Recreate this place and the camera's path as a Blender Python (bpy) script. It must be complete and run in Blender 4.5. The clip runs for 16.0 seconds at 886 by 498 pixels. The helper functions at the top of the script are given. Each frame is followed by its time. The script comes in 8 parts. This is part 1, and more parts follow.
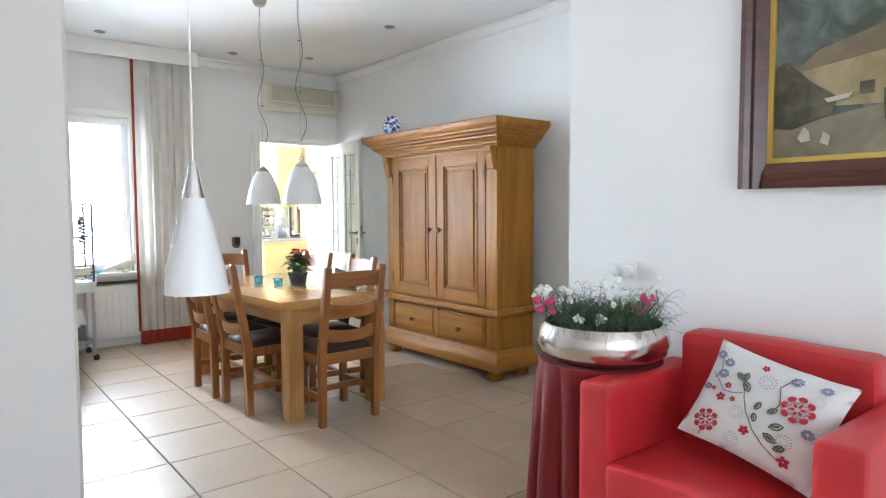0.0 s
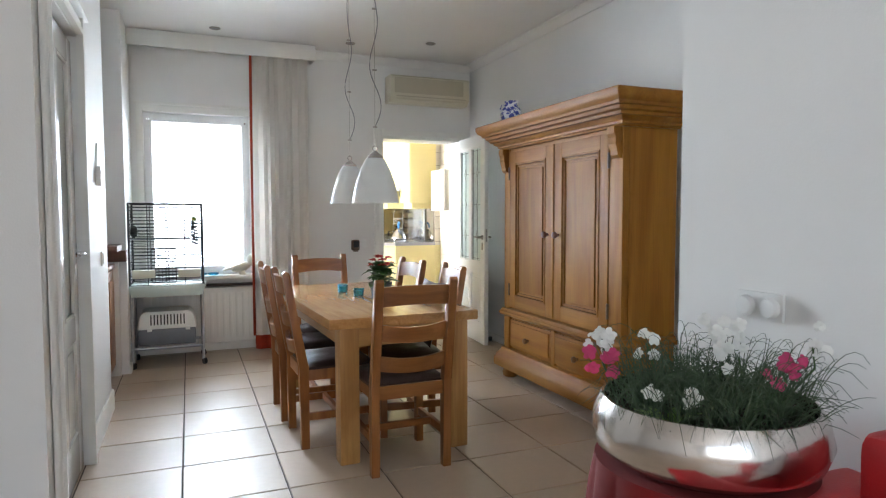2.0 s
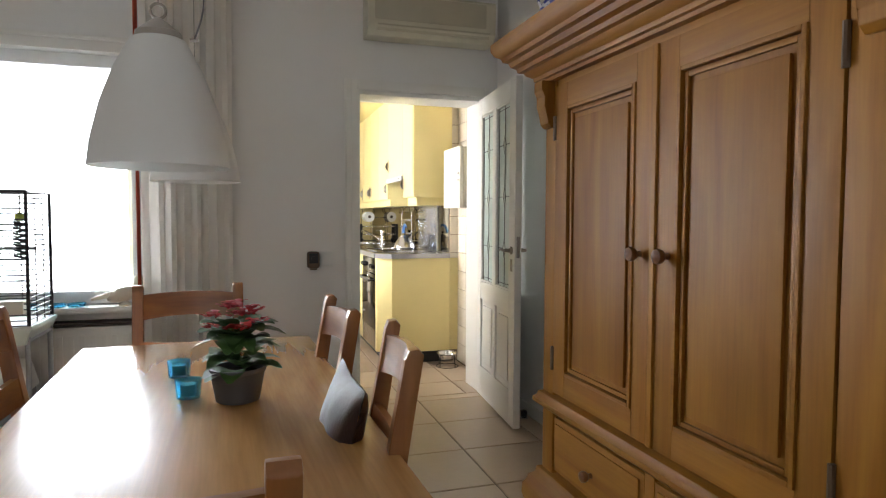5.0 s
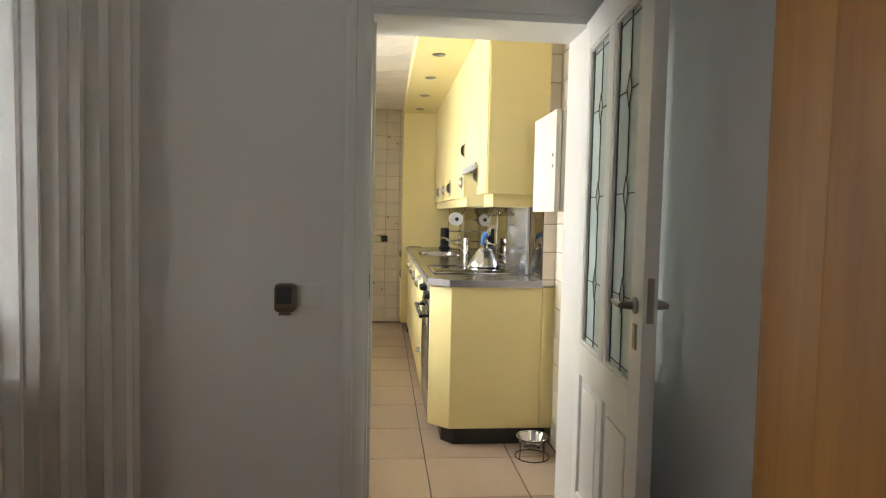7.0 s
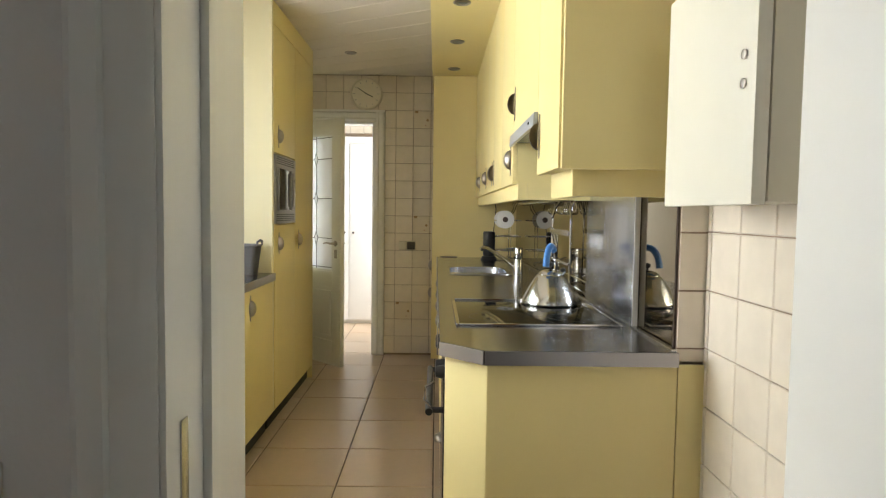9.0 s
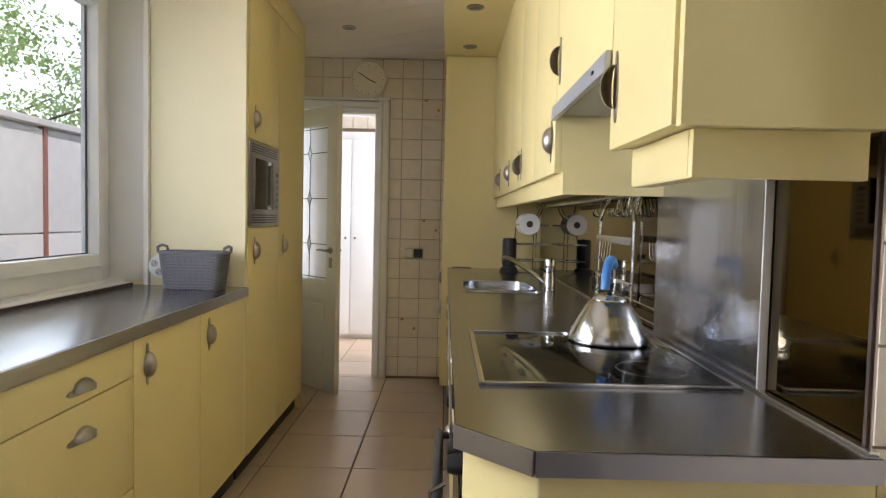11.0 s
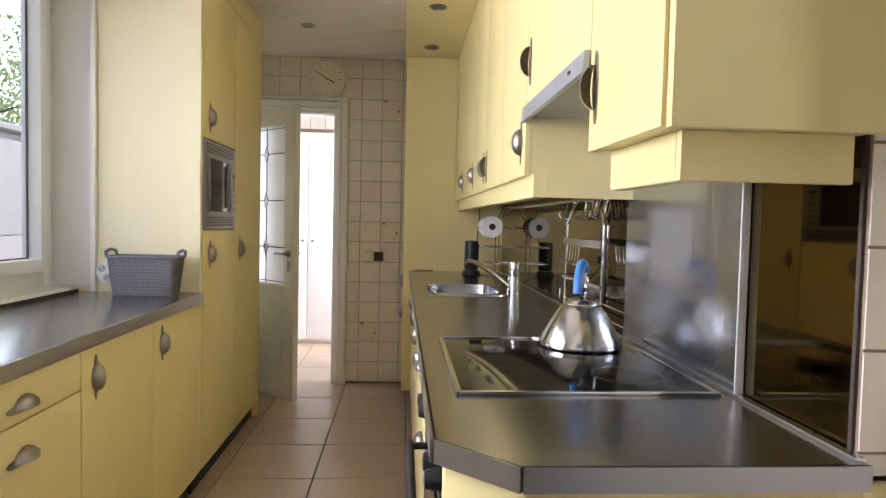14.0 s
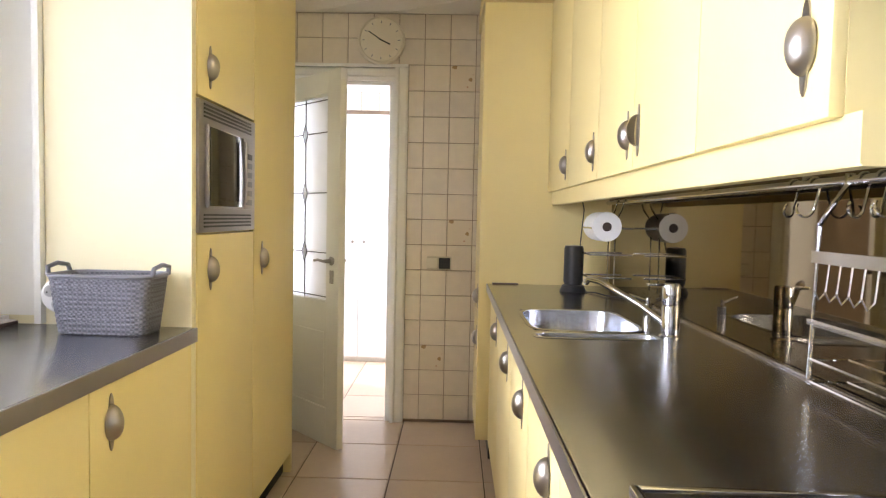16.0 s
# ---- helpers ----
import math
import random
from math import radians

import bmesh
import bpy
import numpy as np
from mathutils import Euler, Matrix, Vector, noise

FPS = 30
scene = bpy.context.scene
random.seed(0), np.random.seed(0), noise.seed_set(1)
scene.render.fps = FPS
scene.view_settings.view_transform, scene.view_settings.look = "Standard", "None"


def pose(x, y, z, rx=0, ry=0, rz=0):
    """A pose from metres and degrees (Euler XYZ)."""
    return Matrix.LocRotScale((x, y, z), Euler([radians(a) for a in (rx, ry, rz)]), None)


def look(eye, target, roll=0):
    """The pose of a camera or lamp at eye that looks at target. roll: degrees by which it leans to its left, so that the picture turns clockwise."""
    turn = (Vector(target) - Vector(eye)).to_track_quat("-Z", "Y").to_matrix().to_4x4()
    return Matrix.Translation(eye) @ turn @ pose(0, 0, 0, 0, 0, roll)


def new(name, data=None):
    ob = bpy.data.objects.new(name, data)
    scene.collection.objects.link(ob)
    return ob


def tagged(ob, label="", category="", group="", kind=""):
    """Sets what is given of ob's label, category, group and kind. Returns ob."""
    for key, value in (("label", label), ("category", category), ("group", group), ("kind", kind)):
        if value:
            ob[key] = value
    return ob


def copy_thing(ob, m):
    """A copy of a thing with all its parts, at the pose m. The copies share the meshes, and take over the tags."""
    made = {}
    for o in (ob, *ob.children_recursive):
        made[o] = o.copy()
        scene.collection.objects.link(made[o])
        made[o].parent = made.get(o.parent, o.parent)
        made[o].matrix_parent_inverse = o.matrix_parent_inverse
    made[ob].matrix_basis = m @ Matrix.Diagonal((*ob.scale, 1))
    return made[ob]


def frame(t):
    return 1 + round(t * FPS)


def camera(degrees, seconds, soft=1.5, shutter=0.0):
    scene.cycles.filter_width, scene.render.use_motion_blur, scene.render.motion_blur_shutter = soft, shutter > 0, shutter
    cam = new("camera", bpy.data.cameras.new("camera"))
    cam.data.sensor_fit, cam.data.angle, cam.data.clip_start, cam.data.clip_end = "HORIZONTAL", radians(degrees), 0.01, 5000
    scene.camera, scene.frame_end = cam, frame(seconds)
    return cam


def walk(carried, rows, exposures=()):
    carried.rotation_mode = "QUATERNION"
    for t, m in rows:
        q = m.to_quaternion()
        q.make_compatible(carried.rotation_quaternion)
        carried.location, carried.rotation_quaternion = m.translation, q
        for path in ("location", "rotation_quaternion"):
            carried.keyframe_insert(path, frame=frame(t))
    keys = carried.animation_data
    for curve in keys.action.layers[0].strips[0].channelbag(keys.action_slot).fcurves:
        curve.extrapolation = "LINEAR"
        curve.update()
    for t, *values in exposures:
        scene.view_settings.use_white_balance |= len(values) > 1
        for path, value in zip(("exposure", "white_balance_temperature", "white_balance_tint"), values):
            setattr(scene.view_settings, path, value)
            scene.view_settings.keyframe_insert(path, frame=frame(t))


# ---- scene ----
cam = camera(70.4, 16.0, soft=1.2)
PATH = [
    (0, (-2.731, -6.528, 1.267), (-1.479, -4.973, 1.143), -0.3),
    (0.5, (-2.481, -6.425, 1.262), (-1.367, -4.768, 1.142), -0.3),
    (1, (-2.252, -6.358, 1.255), (-1.259, -4.626, 1.139), -0.3),
    (1.5, (-2.035, -6.288, 1.248), (-1.203, -4.472, 1.139), -0.1),
    (2, (-1.818, -6.107, 1.24), (-1.069, -4.256, 1.132), -0.1),
    (2.5, (-1.646, -5.941, 1.237), (-0.986, -4.056, 1.129), -0.0),
    (3, (-1.495, -5.704, 1.228), (-0.98, -3.775, 1.119), 0.0),
    (3.5, (-1.395, -5.351, 1.227), (-0.88, -3.422, 1.113), 0.4),
    (4, (-1.199, -4.892, 1.225), (-0.586, -2.992, 1.107), 0.3),
    (6.5, (-0.053, -2.864, 1.194), (0.292, -0.896, 1.126), 0.8),
    (7, (0.058, -2.4, 1.263), (0.249, -0.412, 1.155), 1.3),
    (7.5, (0.14, -1.933, 1.264), (0.27, 0.059, 1.152), 1.2),
    (8, (0.184, -1.458, 1.27), (0.242, 0.538, 1.156), 0.9),
    (8.5, (0.224, -1.045, 1.274), (0.275, 0.951, 1.157), 0.7),
    (9, (0.295, -0.669, 1.269), (0.317, 1.328, 1.153), 0.8),
    (11.5, (0.282, 0.054, 1.246), (0.272, 2.052, 1.152), 1.3),
    (12, (0.274, 0.054, 1.247), (0.33, 2.051, 1.155), 1.3),
    (12.5, (0.265, 0.048, 1.25), (0.347, 2.044, 1.161), 1.2),
    (13, (0.258, 0.046, 1.249), (0.355, 2.042, 1.161), 1.4),
    (13.5, (0.255, 0.056, 1.251), (0.375, 2.05, 1.164), 1.4),
    (14, (0.252, 0.085, 1.249), (0.382, 2.079, 1.162), 1.3),
    (14.5, (0.301, 0.203, 1.234), (0.429, 2.197, 1.149), 1.3),
    (15, (0.311, 0.42, 1.243), (0.318, 2.418, 1.15), 1.2),
    (15.5, (0.247, 0.732, 1.254), (0.181, 2.729, 1.158), 1.2),
    (16, (0.137, 1.088, 1.253), (0.098, 3.085, 1.151), 1.2),
]
walk(cam, [(t, look(eye, target, roll)) for t, eye, target, roll in PATH],
     exposures=[(0, 1.22, 6250, 9), (1.5, 0.76, 6350, 10), (2.5, 0.32, 6600, 11), (3.5, -0.10, 6900, 12), (4.2, 0.04, 7000, 13), (6.3, -0.3, 7100, 12), (7, -0.34, 7050, 11), (7.5, -0.32, 7000, 10), (8, -0.52, 6900, 9), (9, -0.80, 6950, 9),
                 (11.5, -1.2, 6350, 18), (12.2, -1.40, 6300, 18), (13, -1.15, 6250, 19), (14, -0.76, 6300, 20), (14.5, -0.45, 6300, 20), (15, -0.27, 6300, 21), (16, -0.03, 6350, 21)])

# ---------------------------------------------------------------- light
scene.view_settings.exposure = 0.0
world = bpy.data.worlds.new("sky")
scene.world = world
world.use_nodes = True
wn, wl = world.node_tree.nodes, world.node_tree.links
sky = wn.new("ShaderNodeTexSky")
sky.sky_type = 'NISHITA'
sky.sun_disc = False
sky.sun_elevation = radians(48)
sky.sun_rotation = radians(110)
wl.new(sky.outputs[0], wn["Background"].inputs[0])
wn["Background"].inputs[1].default_value = 0.15

sun_data = bpy.data.lights.new("sun", 'SUN')
sun_data.energy = 5.0
sun_data.angle = radians(0.5)
sun_data.color = (1.0, 0.95, 0.87)
sun = new("sun", sun_data)
sun.matrix_world = look((6, 2, 12), (6 - 0.62, 2 + 0.22, 12 - 0.75))


def window_light(name, eye, target, sx, sy, power, color, spread=180):
    d = bpy.data.lights.new(name, 'AREA')
    d.shape, d.size, d.size_y, d.energy, d.color = 'RECTANGLE', sx, sy, power, color
    d.spread = radians(spread)
    ob = new(name, d)
    ob.matrix_world = look(eye, target)
    return ob


# daylight standing in the openings of the dining, living and kitchen windows
window_light("daylight_dining_window", (-1.72, 0.34, 1.42), (-1.47, -1.0, 1.25), 0.95, 1.5, 78, (0.76, 0.88, 1.0), 96)
window_light("daylight_living_window", (-3.0, -9.42, 1.6), (-3.0, -8.0, 1.6), 3.6, 1.9, 31, (0.84, 0.91, 1.0))
window_light("daylight_kitchen_window", (-1.45, 1.45, 1.62), (0.0, 1.45, 1.62), 1.35, 1.25, 84, (0.88, 0.93, 1.0), 146)
# added lamp out of view: brightens the hall and the back of door_3
window_light("daylight_hall_window", (0.60, 5.72, 1.5), (-1.0, 5.72, 1.4), 0.9, 1.3, 95, (0.86, 0.93, 1.0))

# ---------------------------------------------------------------- materials


def mat_new(name):
    m = bpy.data.materials.new(name)
    m.use_nodes = True
    return m, m.node_tree.nodes, m.node_tree.links, m.node_tree.nodes["Principled BSDF"]


def surface(name, color, rough=0.5, metal=0.0, vary=0.06, scale=6.0, bump=0.0, bump_scale=120.0, random_v=0.0,
            spec=0.5, coat=0.0, stretch=(1, 1, 1), rough_vary=0.08, grain=0.0, transmission=0.0):
    """Principled material with large mottling, fine grain and relief at real size."""
    m, n, l, b = mat_new(name)
    tc = n.new("ShaderNodeTexCoord")
    mp = n.new("ShaderNodeMapping")
    mp.inputs["Scale"].default_value = stretch
    l.new(tc.outputs["Object"], mp.inputs[0])
    if random_v:
        oj = n.new("ShaderNodeObjectInfo")
        cj = n.new("ShaderNodeVectorMath")
        cj.operation = 'SCALE'
        cj.inputs[0].default_value = (37.0, 19.0, 53.0)
        l.new(oj.outputs["Random"], cj.inputs["Scale"])
        l.new(cj.outputs[0], mp.inputs["Location"])
    n1 = n.new("ShaderNodeTexNoise")
    n1.inputs["Scale"].default_value = scale
    n1.inputs["Detail"].default_value = 4
    l.new(mp.outputs[0], n1.inputs[0])
    hsv = n.new("ShaderNodeHueSaturation")
    hsv.inputs["Color"].default_value = (*color, 1)
    mr = n.new("ShaderNodeMapRange")
    mr.inputs[1].default_value, mr.inputs[2].default_value = 0.25, 0.75
    mr.inputs[3].default_value, mr.inputs[4].default_value = 1 - vary, 1 + vary
    l.new(n1.outputs[0], mr.inputs[0])
    val = mr.outputs[0]
    n2 = n.new("ShaderNodeTexNoise")
    n2.inputs["Scale"].default_value = bump_scale
    n2.inputs["Detail"].default_value = 3
    l.new(mp.outputs[0], n2.inputs[0])
    if grain:
        mg = n.new("ShaderNodeMapRange")
        mg.inputs[1].default_value, mg.inputs[2].default_value = 0.3, 0.7
        mg.inputs[3].default_value, mg.inputs[4].default_value = 1 - grain, 1 + grain
        l.new(n2.outputs[0], mg.inputs[0])
        mu = n.new("ShaderNodeMath")
        mu.operation = 'MULTIPLY'
        l.new(val, mu.inputs[0])
        l.new(mg.outputs[0], mu.inputs[1])
        val = mu.outputs[0]
    if random_v:
        oi = n.new("ShaderNodeObjectInfo")
        ma = n.new("ShaderNodeMath")
        ma.operation = 'MULTIPLY_ADD'
        ma.inputs[1].default_value, ma.inputs[2].default_value = 2 * random_v, 1 - random_v
        l.new(oi.outputs["Random"], ma.inputs[0])
        mu = n.new("ShaderNodeMath")
        mu.operation = 'MULTIPLY'
        l.new(val, mu.inputs[0])
        l.new(ma.outputs[0], mu.inputs[1])
        val = mu.outputs[0]
    l.new(val, hsv.inputs["Value"])
    l.new(hsv.outputs[0], b.inputs["Base Color"])
    rr = n.new("ShaderNodeMapRange")
    lo, hi = max(0.02, rough - rough_vary), min(1, rough + rough_vary)
    lo, hi = (max(lo, 0.285), hi) if rough > 0.274 else (lo, min(hi, 0.265))
    rr.inputs[3].default_value, rr.inputs[4].default_value = lo, hi
    l.new(n1.outputs[0], rr.inputs[0])
    l.new(rr.outputs[0], b.inputs["Roughness"])
    b.inputs["Metallic"].default_value = metal
    b.inputs["Specular IOR Level"].default_value = spec
    b.inputs["Coat Weight"].default_value = coat
    b.inputs["Coat Roughness"].default_value = 0.15
    b.inputs["Transmission Weight"].default_value = transmission
    if bump:
        bp = n.new("ShaderNodeBump")
        bp.inputs["Strength"].default_value = bump
        bp.inputs["Distance"].default_value = 0.004
        l.new(n2.outputs[0], bp.inputs["Height"])
        l.new(bp.outputs[0], b.inputs["Normal"])
    return m


def wood(name, light, dark, axis=2, rough=0.38, scale=1.0, coat=0.15, spec=0.5):
    """Wood with growth rings drawn out along one axis, fine pores and satin lacquer."""
    m, n, l, b = mat_new(name)
    tc = n.new("ShaderNodeTexCoord")
    oi = n.new("ShaderNodeObjectInfo")
    ad = n.new("ShaderNodeVectorMath")
    ad.operation = 'MULTIPLY_ADD'
    cv = n.new("ShaderNodeCombineXYZ")
    for i in range(3):
        l.new(oi.outputs["Random"], cv.inputs[i])
    ad.inputs[1].default_value = (3, 5, 7)
    l.new(cv.outputs[0], ad.inputs[0])
    l.new(tc.outputs["Object"], ad.inputs[2])
    mp = n.new("ShaderNodeMapping")
    st = [9.0 * scale, 9.0 * scale, 9.0 * scale]
    st[axis] = 0.9 * scale
    mp.inputs["Scale"].default_value = st
    l.new(ad.outputs[0], mp.inputs[0])
    nz = n.new("ShaderNodeTexNoise")
    nz.inputs["Scale"].default_value = 1.3
    nz.inputs["Detail"].default_value = 5
    nz.inputs["Distortion"].default_value = 1.2
    l.new(mp.outputs[0], nz.inputs[0])
    mp2 = n.new("ShaderNodeMapping")
    st2 = [110.0, 110.0, 110.0]
    st2[axis] = 5.0
    mp2.inputs["Scale"].default_value = st2
    l.new(ad.outputs[0], mp2.inputs[0])
    pore = n.new("ShaderNodeTexNoise")
    pore.inputs["Scale"].default_value = 1.0
    pore.inputs["Detail"].default_value = 2
    l.new(mp2.outputs[0], pore.inputs[0])
    ramp = n.new("ShaderNodeValToRGB")
    ramp.color_ramp.elements[0].color, ramp.color_ramp.elements[1].color = (*dark, 1), (*light, 1)
    ramp.color_ramp.elements[0].position, ramp.color_ramp.elements[1].position = 0.28, 0.66
    l.new(nz.outputs[0], ramp.inputs[0])
    mix = n.new("ShaderNodeMix")
    mix.data_type, mix.blend_type = 'RGBA', 'MULTIPLY'
    mix.inputs[0].default_value = 0.3
    l.new(ramp.outputs[0], mix.inputs[6])
    l.new(pore.outputs[0], mix.inputs[7])
    hsv = n.new("ShaderNodeHueSaturation")
    mr = n.new("ShaderNodeMath")
    mr.operation = 'MULTIPLY_ADD'
    mr.inputs[1].default_value, mr.inputs[2].default_value = 0.2, 1.05
    l.new(oi.outputs["Random"], mr.inputs[0])
    l.new(mr.outputs[0], hsv.inputs["Value"])
    l.new(mix.outputs[2], hsv.inputs["Color"])
    l.new(hsv.outputs[0], b.inputs["Base Color"])
    b.inputs["Roughness"].default_value = rough
    b.inputs["Specular IOR Level"].default_value = spec
    b.inputs["Coat Weight"].default_value = coat
    b.inputs["Coat Roughness"].default_value = 0.2
    bp = n.new("ShaderNodeBump")
    bp.inputs["Strength"].default_value = 0.12
    bp.inputs["Distance"].default_value = 0.002
    l.new(pore.outputs[0], bp.inputs["Height"])
    l.new(bp.outputs[0], b.inputs["Normal"])
    return m


def brushed(name, color, rough=0.28, axis=1, wave=0.0):
    """Brushed stainless steel with long fine scratches along an axis."""
    m, n, l, b = mat_new(name)
    tc = n.new("ShaderNodeTexCoord")
    mp = n.new("ShaderNodeMapping")
    st = [420.0, 420.0, 420.0]
    st[axis] = 14.0
    mp.inputs["Scale"].default_value = st
    l.new(tc.outputs["Object"], mp.inputs[0])
    nz = n.new("ShaderNodeTexNoise")
    nz.inputs["Scale"].default_value = 1.0
    l.new(mp.outputs[0], nz.inputs[0])
    big = n.new("ShaderNodeTexNoise")
    big.inputs["Scale"].default_value = 5.0
    l.new(tc.outputs["Object"], big.inputs[0])
    ad = n.new("ShaderNodeMath")
    ad.operation = 'ADD'
    l.new(nz.outputs[0], ad.inputs[0])
    l.new(big.outputs[0], ad.inputs[1])
    mr = n.new("ShaderNodeMapRange")
    mr.inputs[1].default_value, mr.inputs[2].default_value = 0.6, 1.4
    mr.inputs[3].default_value, mr.inputs[4].default_value = rough - 0.02, rough + 0.03
    l.new(ad.outputs[0], mr.inputs[0])
    l.new(mr.outputs[0], b.inputs["Roughness"])
    b.inputs["Base Color"].default_value = (*color, 1)
    b.inputs["Metallic"].default_value = 1.0
    bp = n.new("ShaderNodeBump")
    bp.inputs["Strength"].default_value = 0.015
    bp.inputs["Distance"].default_value = 0.0005
    l.new(nz.outputs[0], bp.inputs["Height"])
    last = bp
    if wave:
        mw = n.new("ShaderNodeMapping")
        sw_ = [9.0, 9.0, 9.0]
        sw_[axis] = 1.1
        mw.inputs["Scale"].default_value = sw_
        l.new(tc.outputs["Object"], mw.inputs[0])
        wn_ = n.new("ShaderNodeTexNoise")
        wn_.inputs["Scale"].default_value = 1.0
        wn_.inputs["Detail"].default_value = 3
        l.new(mw.outputs[0], wn_.inputs[0])
        bw_ = n.new("ShaderNodeBump")
        bw_.inputs["Strength"].default_value = wave
        bw_.inputs["Distance"].default_value = 0.012
        l.new(wn_.outputs[0], bw_.inputs["Height"])
        l.new(bp.outputs[0], bw_.inputs["Normal"])
        last = bw_
    l.new(last.outputs[0], b.inputs["Normal"])
    return m


def glassy(name, color, rough=0.0, ripple=0.0, ior=1.45):
    m, n, l, b = mat_new(name)
    b.inputs["Base Color"].default_value = (*color, 1)
    b.inputs["Roughness"].default_value = rough
    b.inputs["Transmission Weight"].default_value = 1.0
    b.inputs["IOR"].default_value = ior
    if ripple:
        nz = n.new("ShaderNodeTexNoise")
        nz.inputs["Scale"].default_value = 45.0
        bp = n.new("ShaderNodeBump")
        bp.inputs["Strength"].default_value = ripple
        bp.inputs["Distance"].default_value = 0.004
        l.new(nz.outputs[0], bp.inputs["Height"])
        l.new(bp.outputs[0], b.inputs["Normal"])
    return m


def translucent(name, color, through_share, rough, bump, bump_scale=60.0):
    """Cloth or cloudy glass: part of the light passes through and scatters."""
    m, n, l, b = mat_new(name)
    tc = n.new("ShaderNodeTexCoord")
    nz = n.new("ShaderNodeTexNoise")
    nz.inputs["Scale"].default_value = bump_scale
    l.new(tc.outputs["Object"], nz.inputs[0])
    bp = n.new("ShaderNodeBump")
    bp.inputs["Strength"].default_value = bump
    bp.inputs["Distance"].default_value = 0.003
    l.new(nz.outputs[0], bp.inputs["Height"])
    big = n.new("ShaderNodeTexNoise")
    big.inputs["Scale"].default_value = 5.0
    l.new(tc.outputs["Object"], big.inputs[0])
    hs = n.new("ShaderNodeHueSaturation")
    hs.inputs["Color"].default_value = (*color, 1)
    mr = n.new("ShaderNodeMapRange")
    mr.inputs[3].default_value, mr.inputs[4].default_value = 0.94, 1.06
    l.new(big.outputs[0], mr.inputs[0])
    l.new(mr.outputs[0], hs.inputs["Value"])
    l.new(hs.outputs[0], b.inputs["Base Color"])
    b.inputs["Roughness"].default_value = rough
    l.new(bp.outputs[0], b.inputs["Normal"])
    tr = n.new("ShaderNodeBsdfTranslucent")
    l.new(hs.outputs[0], tr.inputs[0])
    mx = n.new("ShaderNodeMixShader")
    mx.inputs[0].default_value = through_share
    l.new(b.outputs[0], mx.inputs[1])
    l.new(tr.outputs[0], mx.inputs[2])
    l.new(mx.outputs[0], n["Material Output"].inputs[0])
    return m


def patterned(name, ground, colors, scale, cut=0.3, rough=0.8):
    """Printed or painted motifs: coloured blots of several kinds on a plain ground."""
    m, n, l, b = mat_new(name)
    tc = n.new("ShaderNodeTexCoord")
    last = None
    for i, (c, s, k) in enumerate(colors):
        mp = n.new("ShaderNodeMapping")
        mp.inputs["Location"].default_value = (i * 3.7, i * 1.3, i * 2.1)
        l.new(tc.outputs["Object"], mp.inputs[0])
        v = n.new("ShaderNodeTexVoronoi")
        v.inputs["Scale"].default_value = scale * s
        l.new(mp.outputs[0], v.inputs[0])
        w = n.new("ShaderNodeTexNoise")
        w.inputs["Scale"].default_value = scale * s * 3.5
        l.new(mp.outputs[0], w.inputs[0])
        a = n.new("ShaderNodeMath")
        a.operation = 'MULTIPLY_ADD'
        a.inputs[1].default_value = 0.35
        l.new(w.outputs[0], a.inputs[0])
        l.new(v.outputs["Distance"], a.inputs[2])
        lt = n.new("ShaderNodeMath")
        lt.operation = 'LESS_THAN'
        lt.inputs[1].default_value = cut * k + 0.17
        l.new(a.outputs[0], lt.inputs[0])
        mx = n.new("ShaderNodeMix")
        mx.data_type = 'RGBA'
        if last is None:
            mx.inputs[6].default_value = (*ground, 1)
        else:
            l.new(last, mx.inputs[6])
        mx.inputs[7].default_value = (*c, 1)
        l.new(lt.outputs[0], mx.inputs[0])
        last = mx.outputs[2]
    l.new(last, b.inputs["Base Color"])
    b.inputs["Roughness"].default_value = rough
    return m


def woven(name, color, nx, nz):
    """Plastic moulded as a weave: a grid of small dark holes between raised strands."""
    m, n, l, b = mat_new(name)
    tc = n.new("ShaderNodeTexCoord")
    sep = n.new("ShaderNodeSeparateXYZ")
    l.new(tc.outputs["Object"], sep.inputs[0])
    waves = []
    for src, k in (("X", nx), ("Y", nx), ("Z", nz)):
        mu = n.new("ShaderNodeMath")
        mu.operation = 'MULTIPLY'
        mu.inputs[1].default_value = k * 2 * math.pi
        l.new(sep.outputs[src], mu.inputs[0])
        si = n.new("ShaderNodeMath")
        si.operation = 'SINE'
        l.new(mu.outputs[0], si.inputs[0])
        waves.append(si)
    ad = n.new("ShaderNodeMath")
    ad.operation = 'ADD'
    l.new(waves[0].outputs[0], ad.inputs[0])
    l.new(waves[1].outputs[0], ad.inputs[1])
    mul = n.new("ShaderNodeMath")
    mul.operation = 'MULTIPLY'
    l.new(ad.outputs[0], mul.inputs[0])
    l.new(waves[2].outputs[0], mul.inputs[1])
    mr = n.new("ShaderNodeMapRange")
    mr.inputs[1].default_value, mr.inputs[2].default_value = -0.6, 0.6
    mr.inputs[3].default_value, mr.inputs[4].default_value = 0.6, 1.15
    l.new(mul.outputs[0], mr.inputs[0])
    hs = n.new("ShaderNodeHueSaturation")
    hs.inputs["Color"].default_value = (*color, 1)
    l.new(mr.outputs[0], hs.inputs["Value"])
    l.new(hs.outputs[0], b.inputs["Base Color"])
    b.inputs["Roughness"].default_value = 0.42
    bp = n.new("ShaderNodeBump")
    bp.inputs["Strength"].default_value = 0.4
    bp.inputs["Distance"].default_value = 0.003
    l.new(mul.outputs[0], bp.inputs["Height"])
    l.new(bp.outputs[0], b.inputs["Normal"])
    return m


